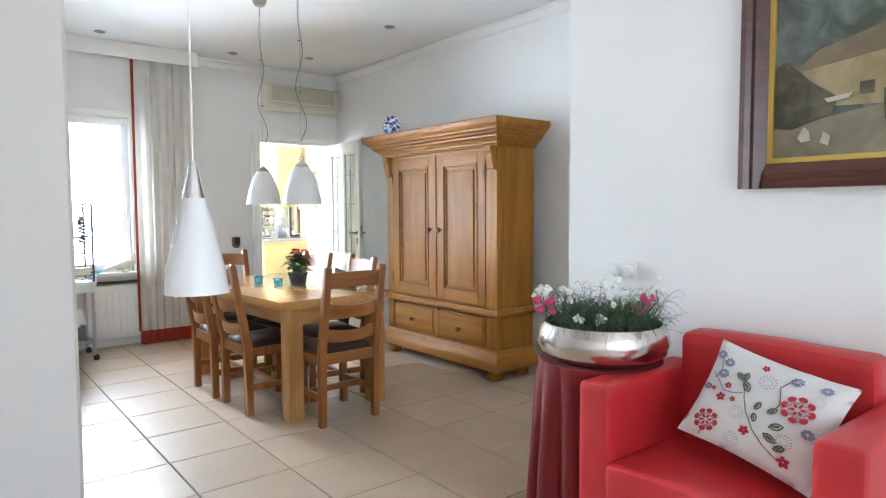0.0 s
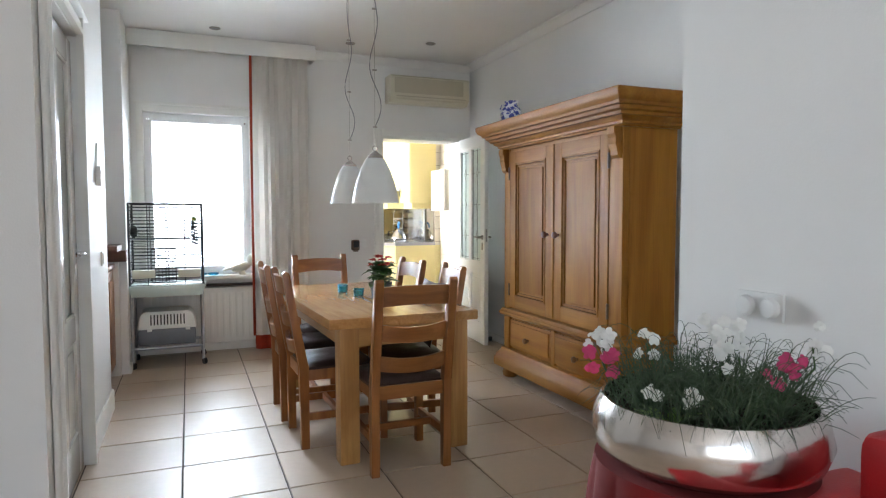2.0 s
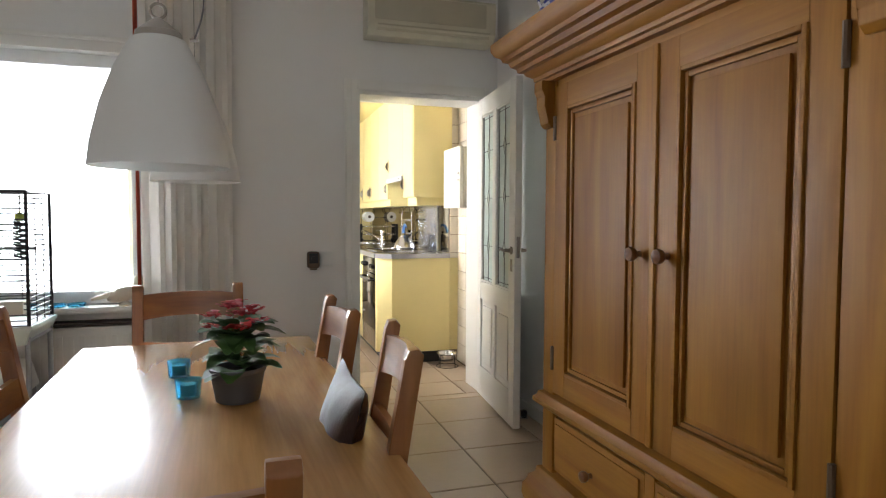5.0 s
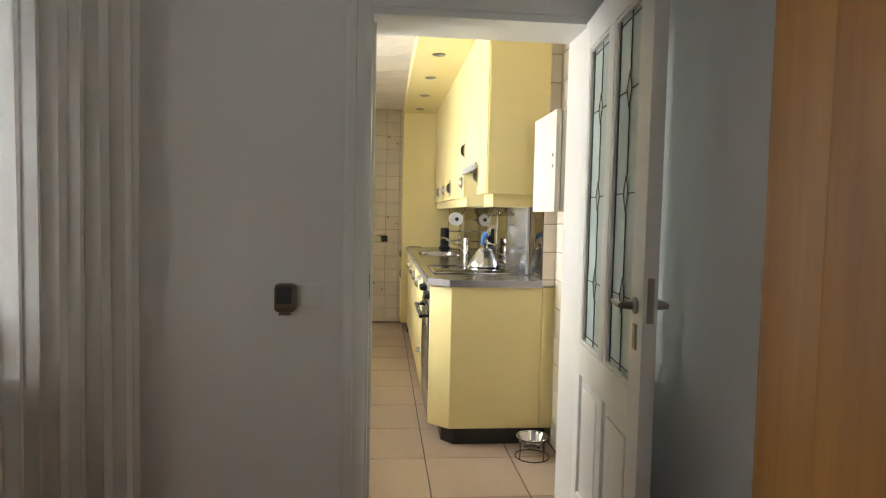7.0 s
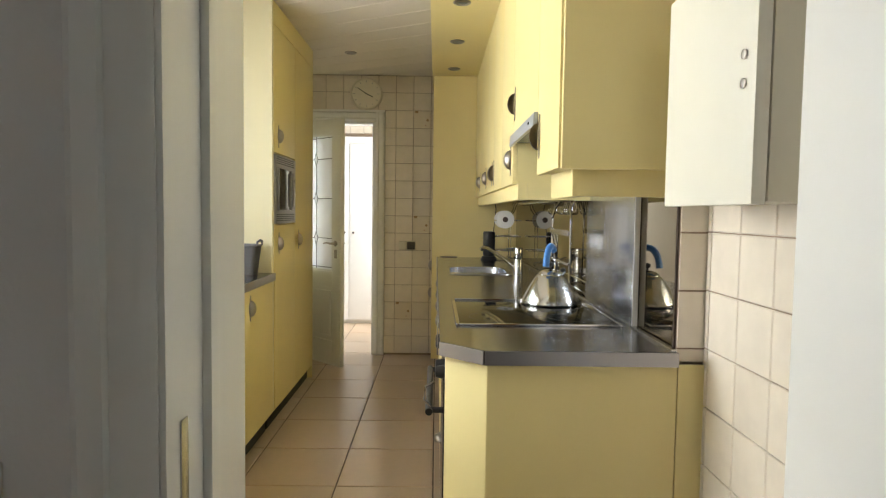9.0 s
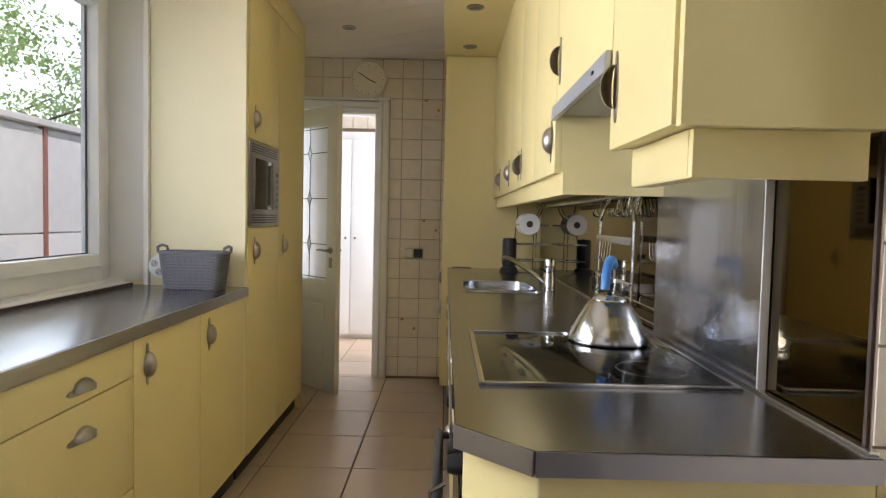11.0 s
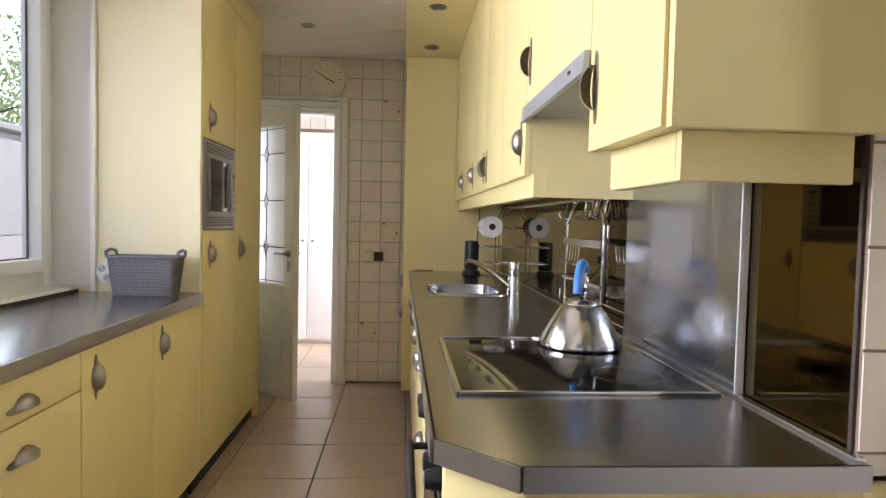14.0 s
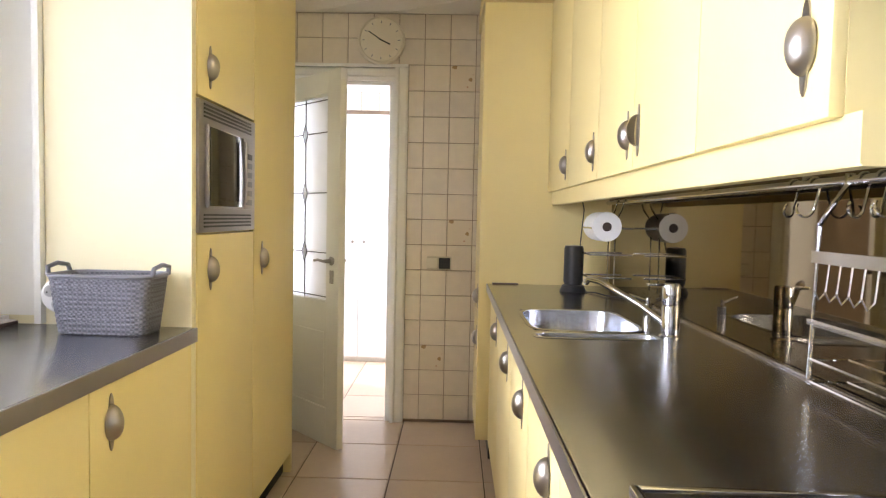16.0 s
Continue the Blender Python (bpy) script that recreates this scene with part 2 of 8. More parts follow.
BASKET_WEAVE = woven("grey_woven_plastic", (0.155, 0.155, 0.185), 75, 75)
WHITE_WALL = surface("white_wall_paint", (0.80, 0.79, 0.77), 0.75, vary=0.03, scale=1.6, bump=0.12, bump_scale=160)
CEILING_MAT = surface("ceiling_paint", (0.80, 0.785, 0.76), 0.8, vary=0.03, scale=1.2, bump=0.1, bump_scale=140)
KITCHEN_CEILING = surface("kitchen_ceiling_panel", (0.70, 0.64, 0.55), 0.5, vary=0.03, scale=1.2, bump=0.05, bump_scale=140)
GLOSS_WHITE = surface("white_gloss_paint", (0.80, 0.79, 0.75), 0.34, vary=0.03, scale=3, bump=0.05, bump_scale=60)
PVC_WHITE = surface("white_plastic_frame", (0.82, 0.82, 0.82), 0.35, vary=0.02)
FLOOR_TILE = surface("beige_floor_tile", (0.45, 0.343, 0.250), 0.315, vary=0.07, scale=3.2, bump=0.05, bump_scale=26,
                     random_v=0.05, grain=0.02, rough_vary=0.07, spec=0.6)
GROUT = surface("brown_floor_grout", (0.11, 0.085, 0.07), 0.9, vary=0.2, scale=20, bump=0.3)
WALL_TILE = surface("glazed_cream_tile", (0.74, 0.66, 0.55), 0.22, vary=0.05, scale=14, bump=0.06, bump_scale=40, random_v=0.04)
TILE_GROUT = surface("brown_wall_grout", (0.27, 0.20, 0.14), 0.9, vary=0.1)
TILE_FLOWER = patterned("flower_tile_glaze", (0.72, 0.63, 0.5), [((0.40, 0.27, 0.14), 1.0, 1.0), ((0.5, 0.3, 0.2), 1.7, 0.7)], 16, 0.22, 0.25)
OAK = wood("oak_honey", (0.46, 0.24, 0.075), (0.31, 0.14, 0.036), 2, 0.36)
OAK_Y = wood("oak_honey_along", (0.46, 0.24, 0.075), (0.31, 0.14, 0.036), 1, 0.33)
OAK_X = wood("oak_honey_across", (0.46, 0.24, 0.075), (0.31, 0.14, 0.036), 0, 0.36)
OAK_TOP = wood("oak_table_top", (0.50, 0.27, 0.095), (0.36, 0.17, 0.05), 1, 0.24, coat=0.35)
CHAIR_WOOD = wood("chair_wood", (0.325, 0.124, 0.031), (0.20, 0.064, 0.015), 2, 0.34)
CHAIR_WOOD_X = wood("chair_slat_wood", (0.325, 0.124, 0.031), (0.20, 0.064, 0.015), 0, 0.34)
PINE = wood("wardrobe_pine", (0.335, 0.140, 0.019), (0.235, 0.085, 0.0095), 2, 0.5, 0.8, coat=0.0, spec=0.22)
PINE_Y = wood("wardrobe_pine_along", (0.335, 0.140, 0.019), (0.235, 0.085, 0.0095), 1, 0.5, 0.8, coat=0.0, spec=0.22)
KNOB_WOOD = wood("dark_knob_wood", (0.2, 0.08, 0.03), (0.1, 0.04, 0.015), 0, 0.35)
DARK_FRAME = wood("mahogany_frame", (0.10, 0.03, 0.02), (0.05, 0.014, 0.01), 1, 0.3, coat=0.3)
CAB_WOOD = wood("reddish_cabinet_wood", (0.46, 0.2, 0.07), (0.3, 0.11, 0.035), 2, 0.4)
MANTLE = surface("red_brown_stone", (0.13, 0.055, 0.035), 0.5, vary=0.2, scale=12)
DARK_COLUMN = wood("dark_column_wood", (0.075, 0.04, 0.028), (0.04, 0.02, 0.014), 2, 0.45)
DARK_BROWN = surface("dark_brown_board", (0.05, 0.032, 0.024), 0.6, vary=0.2)
LEATHER = surface("dark_brown_leather", (0.04, 0.02, 0.015), 0.45, vary=0.2, scale=9, bump=0.35, bump_scale=220, spec=0.3)
RED_LEATHER = surface("red_leather", (0.55, 0.030, 0.035), 0.36, vary=0.12, scale=5, bump=0.3, bump_scale=190, spec=0.45)
RED_CLOTH = surface("dark_red_cloth", (0.165, 0.009, 0.009), 0.9, vary=0.15, scale=8, bump=0.4, bump_scale=400)
CURTAIN = translucent("cream_curtain", (0.93, 0.90, 0.86), 0.52, 0.9, 0.3, 420)
RED_HEM = surface("orange_red_hem", (0.5, 0.07, 0.03), 0.9, vary=0.12, scale=12, bump=0.3, bump_scale=300)
YELLOW = surface("yellow_lacquer", (0.77, 0.645, 0.305), 0.42, vary=0.04, scale=2.5, bump=0.06, bump_scale=90)
YELLOW_PALE = surface("pale_yellow_paint", (0.80, 0.73, 0.50), 0.6, vary=0.03, scale=2.5, bump=0.06, bump_scale=90)
STEEL = brushed("brushed_steel", (0.54, 0.53, 0.52), 0.23, 1)
STEEL_V = brushed("brushed_steel_upright", (0.52, 0.54, 0.59), 0.225, 2, 0.3)
WORKTOP = brushed("steel_worktop", (0.40, 0.40, 0.43), 0.21, 1)
WORKTOP_EDGE = brushed("steel_worktop_edge", (0.36, 0.345, 0.36), 0.34, 1)
KETTLE_STEEL = surface("satin_kettle_steel", (0.55, 0.54, 0.53), 0.16, 1.0, vary=0.03, rough_vary=0.04)
CHROME = surface("polished_chrome", (0.66, 0.66, 0.67), 0.1, 1.0, vary=0.02, rough_vary=0.03)
NICKEL = surface("satin_nickel", (0.36, 0.33, 0.30), 0.31, 1.0, vary=0.06, scale=30)
SILVER = surface("hammered_silver", (0.72, 0.69, 0.66), 0.2, 1.0, vary=0.05, scale=40, bump=0.1, bump_scale=60)
DARK_MIRROR = surface("smoked_mirror_glass", (0.19, 0.15, 0.085), 0.025, 1.0, vary=0.03, scale=2, rough_vary=0.012)
BLACK_GLASS = surface("black_ceramic_glass", (0.006, 0.006, 0.006), 0.07, vary=0.0, rough_vary=0.02, spec=0.7)
BLACK = surface("black_plastic", (0.015, 0.015, 0.016), 0.4, vary=0.1)
BLACK_WIRE = surface("black_wire", (0.02, 0.02, 0.024), 0.45, vary=0.1)
TROLLEY = surface("pale_grey_trolley_steel", (0.40, 0.42, 0.45), 0.35, 0.3, vary=0.06)
GREY_STEEL = surface("grey_painted_steel", (0.16, 0.17, 0.19), 0.4, vary=0.08)
PLINTH = surface("black_plinth", (0.012, 0.011, 0.01), 0.5, vary=0.1)
TRAY_GREEN = surface("pale_mint_plastic", (0.60, 0.68, 0.62), 0.4, vary=0.04)
WHITE_PLASTIC = surface("white_plastic", (0.78, 0.78, 0.76), 0.35, vary=0.03)
CREAM_PLASTIC = surface("ivory_plastic", (0.64, 0.60, 0.48), 0.4, vary=0.03)
CREAM_GRILLE = surface("ivory_grille", (0.50, 0.46, 0.35), 0.5, vary=0.04)
GREY_PLASTIC = surface("grey_basket_plastic", (0.14, 0.14, 0.165), 0.42, vary=0.08)
BLUE = surface("blue_handle", (0.055, 0.20, 0.50), 0.35, vary=0.05)
BRONZE = surface("bronze_plug", (0.13, 0.085, 0.055), 0.35, 0.3, vary=0.2)
OPAL = surface("opal_glass", (0.86, 0.87, 0.88), 0.18, vary=0.01, transmission=0.25)
OPAL_RIB = surface("ribbed_opal_glass", (0.86, 0.86, 0.84), 0.36, vary=0.02, transmission=0.25)
GLASS = glassy("clear_glass", (0.97, 0.98, 0.98))
CATHEDRAL = translucent("rippled_pale_glass", (0.82, 0.89, 0.85), 0.6, 0.12, 0.4)
# CATHEDRAL again for door_3, with the hall's backlight put into a whiter colour
BACKLIT = translucent("rippled_glass_backlit", (0.94, 0.96, 0.98), 0.75, 0.12, 0.4)
DIAMOND = glassy("bevelled_clear_glass", (0.97, 0.98, 0.98), 0.02)
DOOR_GLASS = surface("backed_door_glass", (0.52, 0.51, 0.47), 0.03, vary=0.02, spec=0.8, rough_vary=0.02)
MIRROR_GLOSS = surface("high_gloss_white_paint", (0.70, 0.69, 0.64), 0.12, vary=0.02, scale=3, bump=0.012, bump_scale=14, rough_vary=0.03)
SKY_GLOW, _n, _l, _b = mat_new("hazy_white_sky")
_b.inputs["Base Color"].default_value = (0.8, 0.85, 0.9, 1)
_b.inputs["Emission Color"].default_value = (0.78, 0.89, 1.0, 1)
_b.inputs["Emission Strength"].default_value = 8.0
BLUE_GLASS = surface("turquoise_glass", (0.12, 0.62, 0.85), 0.04, vary=0.1, transmission=0.9, rough_vary=0.02)
WAX = surface("candle_wax", (0.8, 0.75, 0.62), 0.5)
LEAD = surface("lead_came", (0.11, 0.11, 0.105), 0.5, 0.4)
DELFT = patterned("blue_white_glaze", (0.75, 0.77, 0.82), [((0.04, 0.06, 0.30), 1.0, 1.1), ((0.10, 0.12, 0.42), 1.9, 0.9)], 28, 0.42, 0.18)
PILLOW = surface("white_cotton", (0.80, 0.79, 0.78), 0.95, vary=0.03, bump=0.3, bump_scale=500)
P_RED = surface("red_embroidery", (0.52, 0.03, 0.05), 0.9, bump=0.5, bump_scale=400)
P_PINK = surface("pale_pink_embroidery", (0.62, 0.30, 0.34), 0.9, bump=0.5, bump_scale=400)
P_BLUE = surface("grey_blue_embroidery", (0.24, 0.27, 0.42), 0.9, bump=0.5, bump_scale=400)
P_GREEN = surface("olive_embroidery", (0.13, 0.14, 0.08), 0.9, bump=0.5, bump_scale=400)
GOLD = surface("gilt_liner", (0.62, 0.43, 0.10), 0.38, 0.6, vary=0.1)
LEAF = surface("green_leaf", (0.045, 0.10, 0.025), 0.45, vary=0.3, scale=20, random_v=0.2)
FROND = surface("dark_green_frond", (0.05, 0.085, 0.04), 0.6, vary=0.3, scale=20)
PETAL_WHITE = surface("white_petal", (0.82, 0.82, 0.78), 0.6, vary=0.04)
PETAL_PINK = surface("pink_petal", (0.58, 0.05, 0.16), 0.6, vary=0.15, scale=20)
PETAL_RED = surface("red_petal", (0.5, 0.02, 0.02), 0.6, vary=0.2, scale=20)
SOIL = surface("dark_soil", (0.03, 0.022, 0.016), 0.95, vary=0.3, scale=30, bump=0.6)
TERRACOTTA = surface("grey_pot", (0.10, 0.10, 0.105), 0.5, vary=0.1)
FIGURINE = surface("cream_figurine_glaze", (0.70, 0.64, 0.52), 0.35, vary=0.06)
PAPER = surface("white_paper", (0.82, 0.82, 0.80), 0.95, vary=0.03, bump=0.3, bump_scale=200)
CLOCK_FACE = surface("cream_clock_face", (0.74, 0.68, 0.55), 0.5, vary=0.03)
LAWN = surface("garden_paving", (0.30, 0.28, 0.25), 0.9, vary=0.2, scale=2, bump=0.4)
SHED = surface("pale_shed_panel", (0.80, 0.81, 0.82), 0.6, vary=0.06)
SHED_POST = surface("reddish_post", (0.35, 0.12, 0.08), 0.7, vary=0.1)
BARK = surface("bark", (0.10, 0.07, 0.05), 0.9, vary=0.3, scale=15, bump=0.6, bump_scale=40)
GARDEN_LEAF = translucent("garden_leaf", (0.44, 0.58, 0.26), 0.55, 0.5, 0.2, 8)
BRICK_OUT = surface("pale_outer_render", (0.55, 0.52, 0.47), 0.9, vary=0.08)
HALL_DOOR = surface("white_cupboard_paint", (0.82, 0.81, 0.79), 0.4, vary=0.02)

# ---------------------------------------------------------------- mesh helpers


def link(name, bm, mat, smooth=False):
    me = bpy.data.meshes.new(name)
    bmesh.ops.recalc_face_normals(bm, faces=bm.faces[:])
    bm.to_mesh(me)
    bm.free()
    me.materials.append(mat)
    if smooth:
        for p in me.polygons:
            p.use_smooth = True
        me.set_sharp_from_angle(angle=radians(38))
    return new(name, me)


ORIGIN = {}


def thing(name, at, label, category, group="", kind=""):
    e = new(name)
    e.empty_display_size = 0.1
    e.location = at
    ORIGIN[e] = Vector(at)
    return tagged(e, label, category, group, kind)


def part(name, bm, mat, parent, label="", smooth=True):
    """One mesh object under a thing or part; geometry is given in the place's coordinates."""
    o = ORIGIN[parent]
    bmesh.ops.translate(bm, vec=-o, verts=bm.verts[:])
    ob = link(name, bm, mat, smooth)
    ob.parent = parent
    ORIGIN[ob] = o
    if label:
        ob["label"] = label
    return ob


def solid(name, bm, mat, label, category, at=None, kind="", group="", smooth=True):
    """A thing that is one mesh."""
    at = Vector(at) if at is not None else Vector((0, 0, 0))
    bmesh.ops.translate(bm, vec=-at, verts=bm.verts[:])
    ob = link(name, bm, mat, smooth)
    ob.location = at
    ORIGIN[ob] = at
    return tagged(ob, label, category, group, kind)


def box(x0, x1, y0, y1, z0, z1, bevel=0.0, bm=None, seg=2):
    b = bmesh.new()
    bmesh.ops.create_cube(b, size=1)
    for v in b.verts:
        v.co = Vector(((x0 + x1) / 2 + v.co.x * (x1 - x0), (y0 + y1) / 2 + v.co.y * (y1 - y0), (z0 + z1) / 2 + v.co.z * (z1 - z0)))
    if bevel:
        bmesh.ops.bevel(b, geom=b.edges[:], offset=bevel, segments=seg, profile=0.7, affect='EDGES')
    return merge(bm, b)


def merge(bm, b):
    if bm is None:
        return b
    me = bpy.data.meshes.new("tmp")
    b.to_mesh(me)
    b.free()
    bm.from_mesh(me)
    bpy.data.meshes.remove(me)
    return bm


def turned(bm, m):
    bmesh.ops.transform(bm, matrix=m, verts=bm.verts[:])
    return bm


def lathe(profile, at=(0, 0, 0), n=28, bm=None, caps=True):
    """Turn a profile of (radius, height) about the upright axis."""
    b = bmesh.new()
    rings = []
    for r, z in profile:
        rings.append([b.verts.new((r * math.cos(2 * math.pi * i / n), r * math.sin(2 * math.pi * i / n), z)) for i in range(n)])
    for a, c in zip(rings, rings[1:]):
        for i in range(n):
            b.faces.new((a[i], a[(i + 1) % n], c[(i + 1) % n], c[i]))
    if caps:
        b.faces.new(rings[0][::-1])
        b.faces.new(rings[-1])
    bmesh.ops.translate(b, vec=at, verts=b.verts[:])
    return merge(bm, b)


def tube(points, r, n=8, bm=None, taper=1.0, closed=False):
    """A round bar through points."""
    b = bmesh.new()
    pts = [Vector(p) for p in points]
    rings = []
    up = Vector((0, 0, 1))
    for i, p in enumerate(pts):
        d = (pts[min(i + 1, len(pts) - 1)] - pts[max(i - 1, 0)]).normalized()
        side = d.cross(up)
        if side.length < 0.05:
            side = d.cross(Vector((1, 0, 0)))
        side.normalize()
        nn = side.cross(d)
        rad = r * (1 + (taper - 1) * i / max(1, len(pts) - 1))
        rings.append([b.verts.new(p + side * rad * math.cos(2 * math.pi * k / n) + nn * rad * math.sin(2 * math.pi * k / n)) for k in range(n)])
    for a, c in zip(rings, rings[1:]):
        for k in range(n):
            b.faces.new((a[k], a[(k + 1) % n], c[(k + 1) % n], c[k]))
    b.faces.new(rings[0][::-1])
    b.faces.new(rings[-1])
    return merge(bm, b)


def prism(outline, axis, a, c, bevel=0.0, bm=None):
    """Push an outline of 2D points along an axis from a to c. axis x: points (y, z); y: (x, z); z: (x, y)."""
    b = bmesh.new()

    def at(p, t):
        return {"x": (t, p[0], p[1]), "y": (p[0], t, p[1]), "z": (p[0], p[1], t)}[axis]
    lo, hi = [b.verts.new(at(p, a)) for p in outline], [b.verts.new(at(p, c)) for p in outline]
    n = len(outline)
    b.faces.new(lo)
    b.faces.new(hi[::-1])
    for i in range(n):
        b.faces.new((lo[i], lo[(i + 1) % n], hi[(i + 1) % n], hi[i]))
    if bevel:
        bmesh.ops.bevel(b, geom=b.edges[:], offset=bevel, segments=2, profile=0.7, affect='EDGES')
    return merge(bm, b)


def wall(name, axis, at, thick, a, c, z0, z1, holes, mat, label):
    """A wall with real openings. axis 'x': runs along x at y=at..at+thick; axis 'y': runs along y at x=at..at+thick."""
    bm = bmesh.new()
    us = sorted({a, c, *[h[0] for h in holes], *[h[1] for h in holes]})
    zs = sorted({z0, z1, *[h[2] for h in holes], *[h[3] for h in holes]})
    for u0, u1 in zip(us, us[1:]):
        run = None
        for w0, w1 in zip(zs, zs[1:]):
            um, wm = (u0 + u1) / 2, (w0 + w1) / 2
            inside = any(h[0] < um < h[1] and h[2] < wm < h[3] for h in holes)
            if inside:
                if run:
                    _wall_block(bm, axis, at, thick, u0, u1, run[0], run[1])
                run = None
            else:
                run = (run[0] if run else w0, w1)
        if run:
            _wall_block(bm, axis, at, thick, u0, u1, run[0], run[1])
    bmesh.ops.remove_doubles(bm, verts=bm.verts[:], dist=0.0005)
    return solid(name, bm, mat, label, "wall", kind="structure", smooth=False)


def _wall_block(bm, axis, at, thick, u0, u1, w0, w1):
    if axis == 'x':
        box(u0, u1, at, at + thick, w0, w1, bm=bm)
    else:
        box(at, at + thick, u0, u1, w0, w1, bm=bm)


def moulding(profile, axis, a, c, at, z, flip=1, bm=None):
    """A strip of (out, up) profile along a wall."""
    if axis == 'x':
        return prism([(at + flip * o, z + u) for o, u in profile], "x", a, c, bm=bm)
    return prism([(at + flip * o, z + u) for o, u in profile], "y", a, c, bm=bm)


# ---------------------------------------------------------------- setting: dining and living room
H = 2.80
wall("wall_window", 'x', 0.0, 0.27, -2.75, 1.1, 0, H, [(-2.17, -1.28, 0.70, 2.15), (0.0, 0.86, 0, 2.03)], WHITE_WALL, "white painted plaster wall with window and doorway")
wall("wall_right", 'y', 0.96, 0.14, -4.64, 0.0, 0, H, [], WHITE_WALL, "white painted plaster wall behind the wardrobe")
wall("wall_return", 'x', -4.787, 0.15, -0.31, 1.1, 0, H, [], WHITE_WALL, "white painted return wall beside the wardrobe")
wall("wall_living_right", 'y', -0.46, 0.15, -9.3, -4.637, 0, H, [], WHITE_WALL, "white painted living room wall with a painting")
wall("wall_left", 'y', -2.45, 0.15, -3.38, -1.62, 0, H, [(-3.37, -2.60, 0, 2.10)], WHITE_WALL, "white painted wall with a glazed door")
wall("wall_partition", 'x', -3.53, 0.15, -5.6, -2.305, 0, H, [], WHITE_WALL, "white painted end of the partition wall")
wall("wall_niche_back", 'y', -2.82, 0.07, -1.62, -0.68, 0, H, [], WHITE_WALL, "white back wall of the niche")
wall("wall_niche_side", 'x', -1.62, 0.10, -2.75, -2.45, 0, H, [], WHITE_WALL, "white side of the niche")
wall("wall_pier", 'y', -2.75, 0.48, -0.68, 0.0, 0, H, [], WHITE_WALL, "white pier between niche and window wall")
wall("wall_corridor", 'y', -3.3, 0.1, -3.38, -1.5, 0, H, [], WHITE_WALL, "plain corridor wall behind the glazed door")
wall("wall_corridor_end", 'x', -1.62, 0.1, -3.2, -2.82, 0, H, [], WHITE_WALL, "plain end of the corridor")
wall("wall_living_left", 'y', -5.75, 0.15, -9.3, -3.53, 0, H, [], WHITE_WALL, "white painted living room side wall")
wall("wall_living_front", 'x', -9.45, 0.15, -5.75, -0.31, 0, H, [(-4.8, -1.2, 0.65, 2.55)], WHITE_WALL, "white painted front wall with a wide window")
solid("ceiling", box(-5.75, 1.1, -9.45, 0.27, H, H + 0.1), CEILING_MAT, "white painted plaster ceiling with recessed spots", "ceiling", kind="structure")

cove = [(0, 0), (0, -0.07), (0.012, -0.07), (0.02, -0.05), (0.05, -0.02), (0.07, -0.014), (0.07, 0)]
bm = moulding(cove, 'x', -0.68, 0.96, 0.0, H, -1)
solid("cornice_trim", bm, CEILING_MAT, "white plaster cornice along the window wall", "trim", kind="structure")
bm = moulding(cove, 'y', -4.636, -0.07, 0.96, H, -1)
solid("cornice_trim", bm, CEILING_MAT, "white plaster cornice along the wardrobe wall", "trim", kind="structure")

base = [(0, 0), (0.016, 0), (0.016, 0.115), (0.008, 0.13), (0, 0.13)]
bm = moulding(base, 'y', -2.52, -1.62, -2.30, 0, 1)
solid("baseboard", bm, GLOSS_WHITE, "white painted skirting board beside the door", "baseboard", kind="structure")
low = [(0, 0), (0.012, 0), (0.012, 0.06), (0.006, 0.07), (0, 0.07)]
bm = moulding(low, 'x', -2.27, -0.092, 0.0, 0, -1)
solid("baseboard", bm, GLOSS_WHITE, "white painted low skirting under the window", "baseboard", kind="structure")
bm = moulding(low, 'y', -0.68, -0.012, -2.27, 0, 1)
solid("baseboard", bm, GLOSS_WHITE, "white painted low skirting on the pier", "baseboard", kind="structure")
bm = moulding(low, 'y', -4.636, -0.012, 0.96, 0, -1)
solid("baseboard", bm, GLOSS_WHITE, "white painted low skirting behind the wardrobe", "baseboard", kind="structure")

# doorway to the kitchen: painted lining and slim architraves
lin = thing("doorframe", (0.43, 0.13, 0), "white gloss painted lining of the kitchen doorway", "door frame", kind="structure")
part("jamb", box(-0.002, 0.008, -0.004, 0.275, 0, 2.03, 0.004), GLOSS_WHITE, lin)
part("jamb", box(0.838, 0.862, -0.004, 0.275, 0, 2.03, 0.004), GLOSS_WHITE, lin)
part("head", box(0.008, 0.838, -0.004, 0.275, 2.006, 2.032, 0.004), GLOSS_WHITE, lin)
part("architrave", prism([(-0.090, -0.012), (-0.078, -0.022), (-0.052, -0.020), (-0.048, -0.014), (-0.02, -0.016), (0.0, -0.006), (0.0, 0.0), (-0.090, 0.0)], "z", 0, 2.095), GLOSS_WHITE, lin)
part("architrave", box(0.862, 0.935, -0.02, 0.0, 0, 2.095, 0.005), GLOSS_WHITE, lin)
part("architrave", box(-0.0, 0.862, -0.02, 0.0, 2.034, 2.095, 0.005), GLOSS_WHITE, lin)
part("rebate_stop", box(0.008, 0.020, 0.10, 0.13, 0, 2.005, 0.003), GLOSS_WHITE, lin)
part("strike_plate", box(0.008, 0.0105, 0.03, 0.05, 0.93, 1.03, 0.001), STEEL, lin, "small steel strike plate")

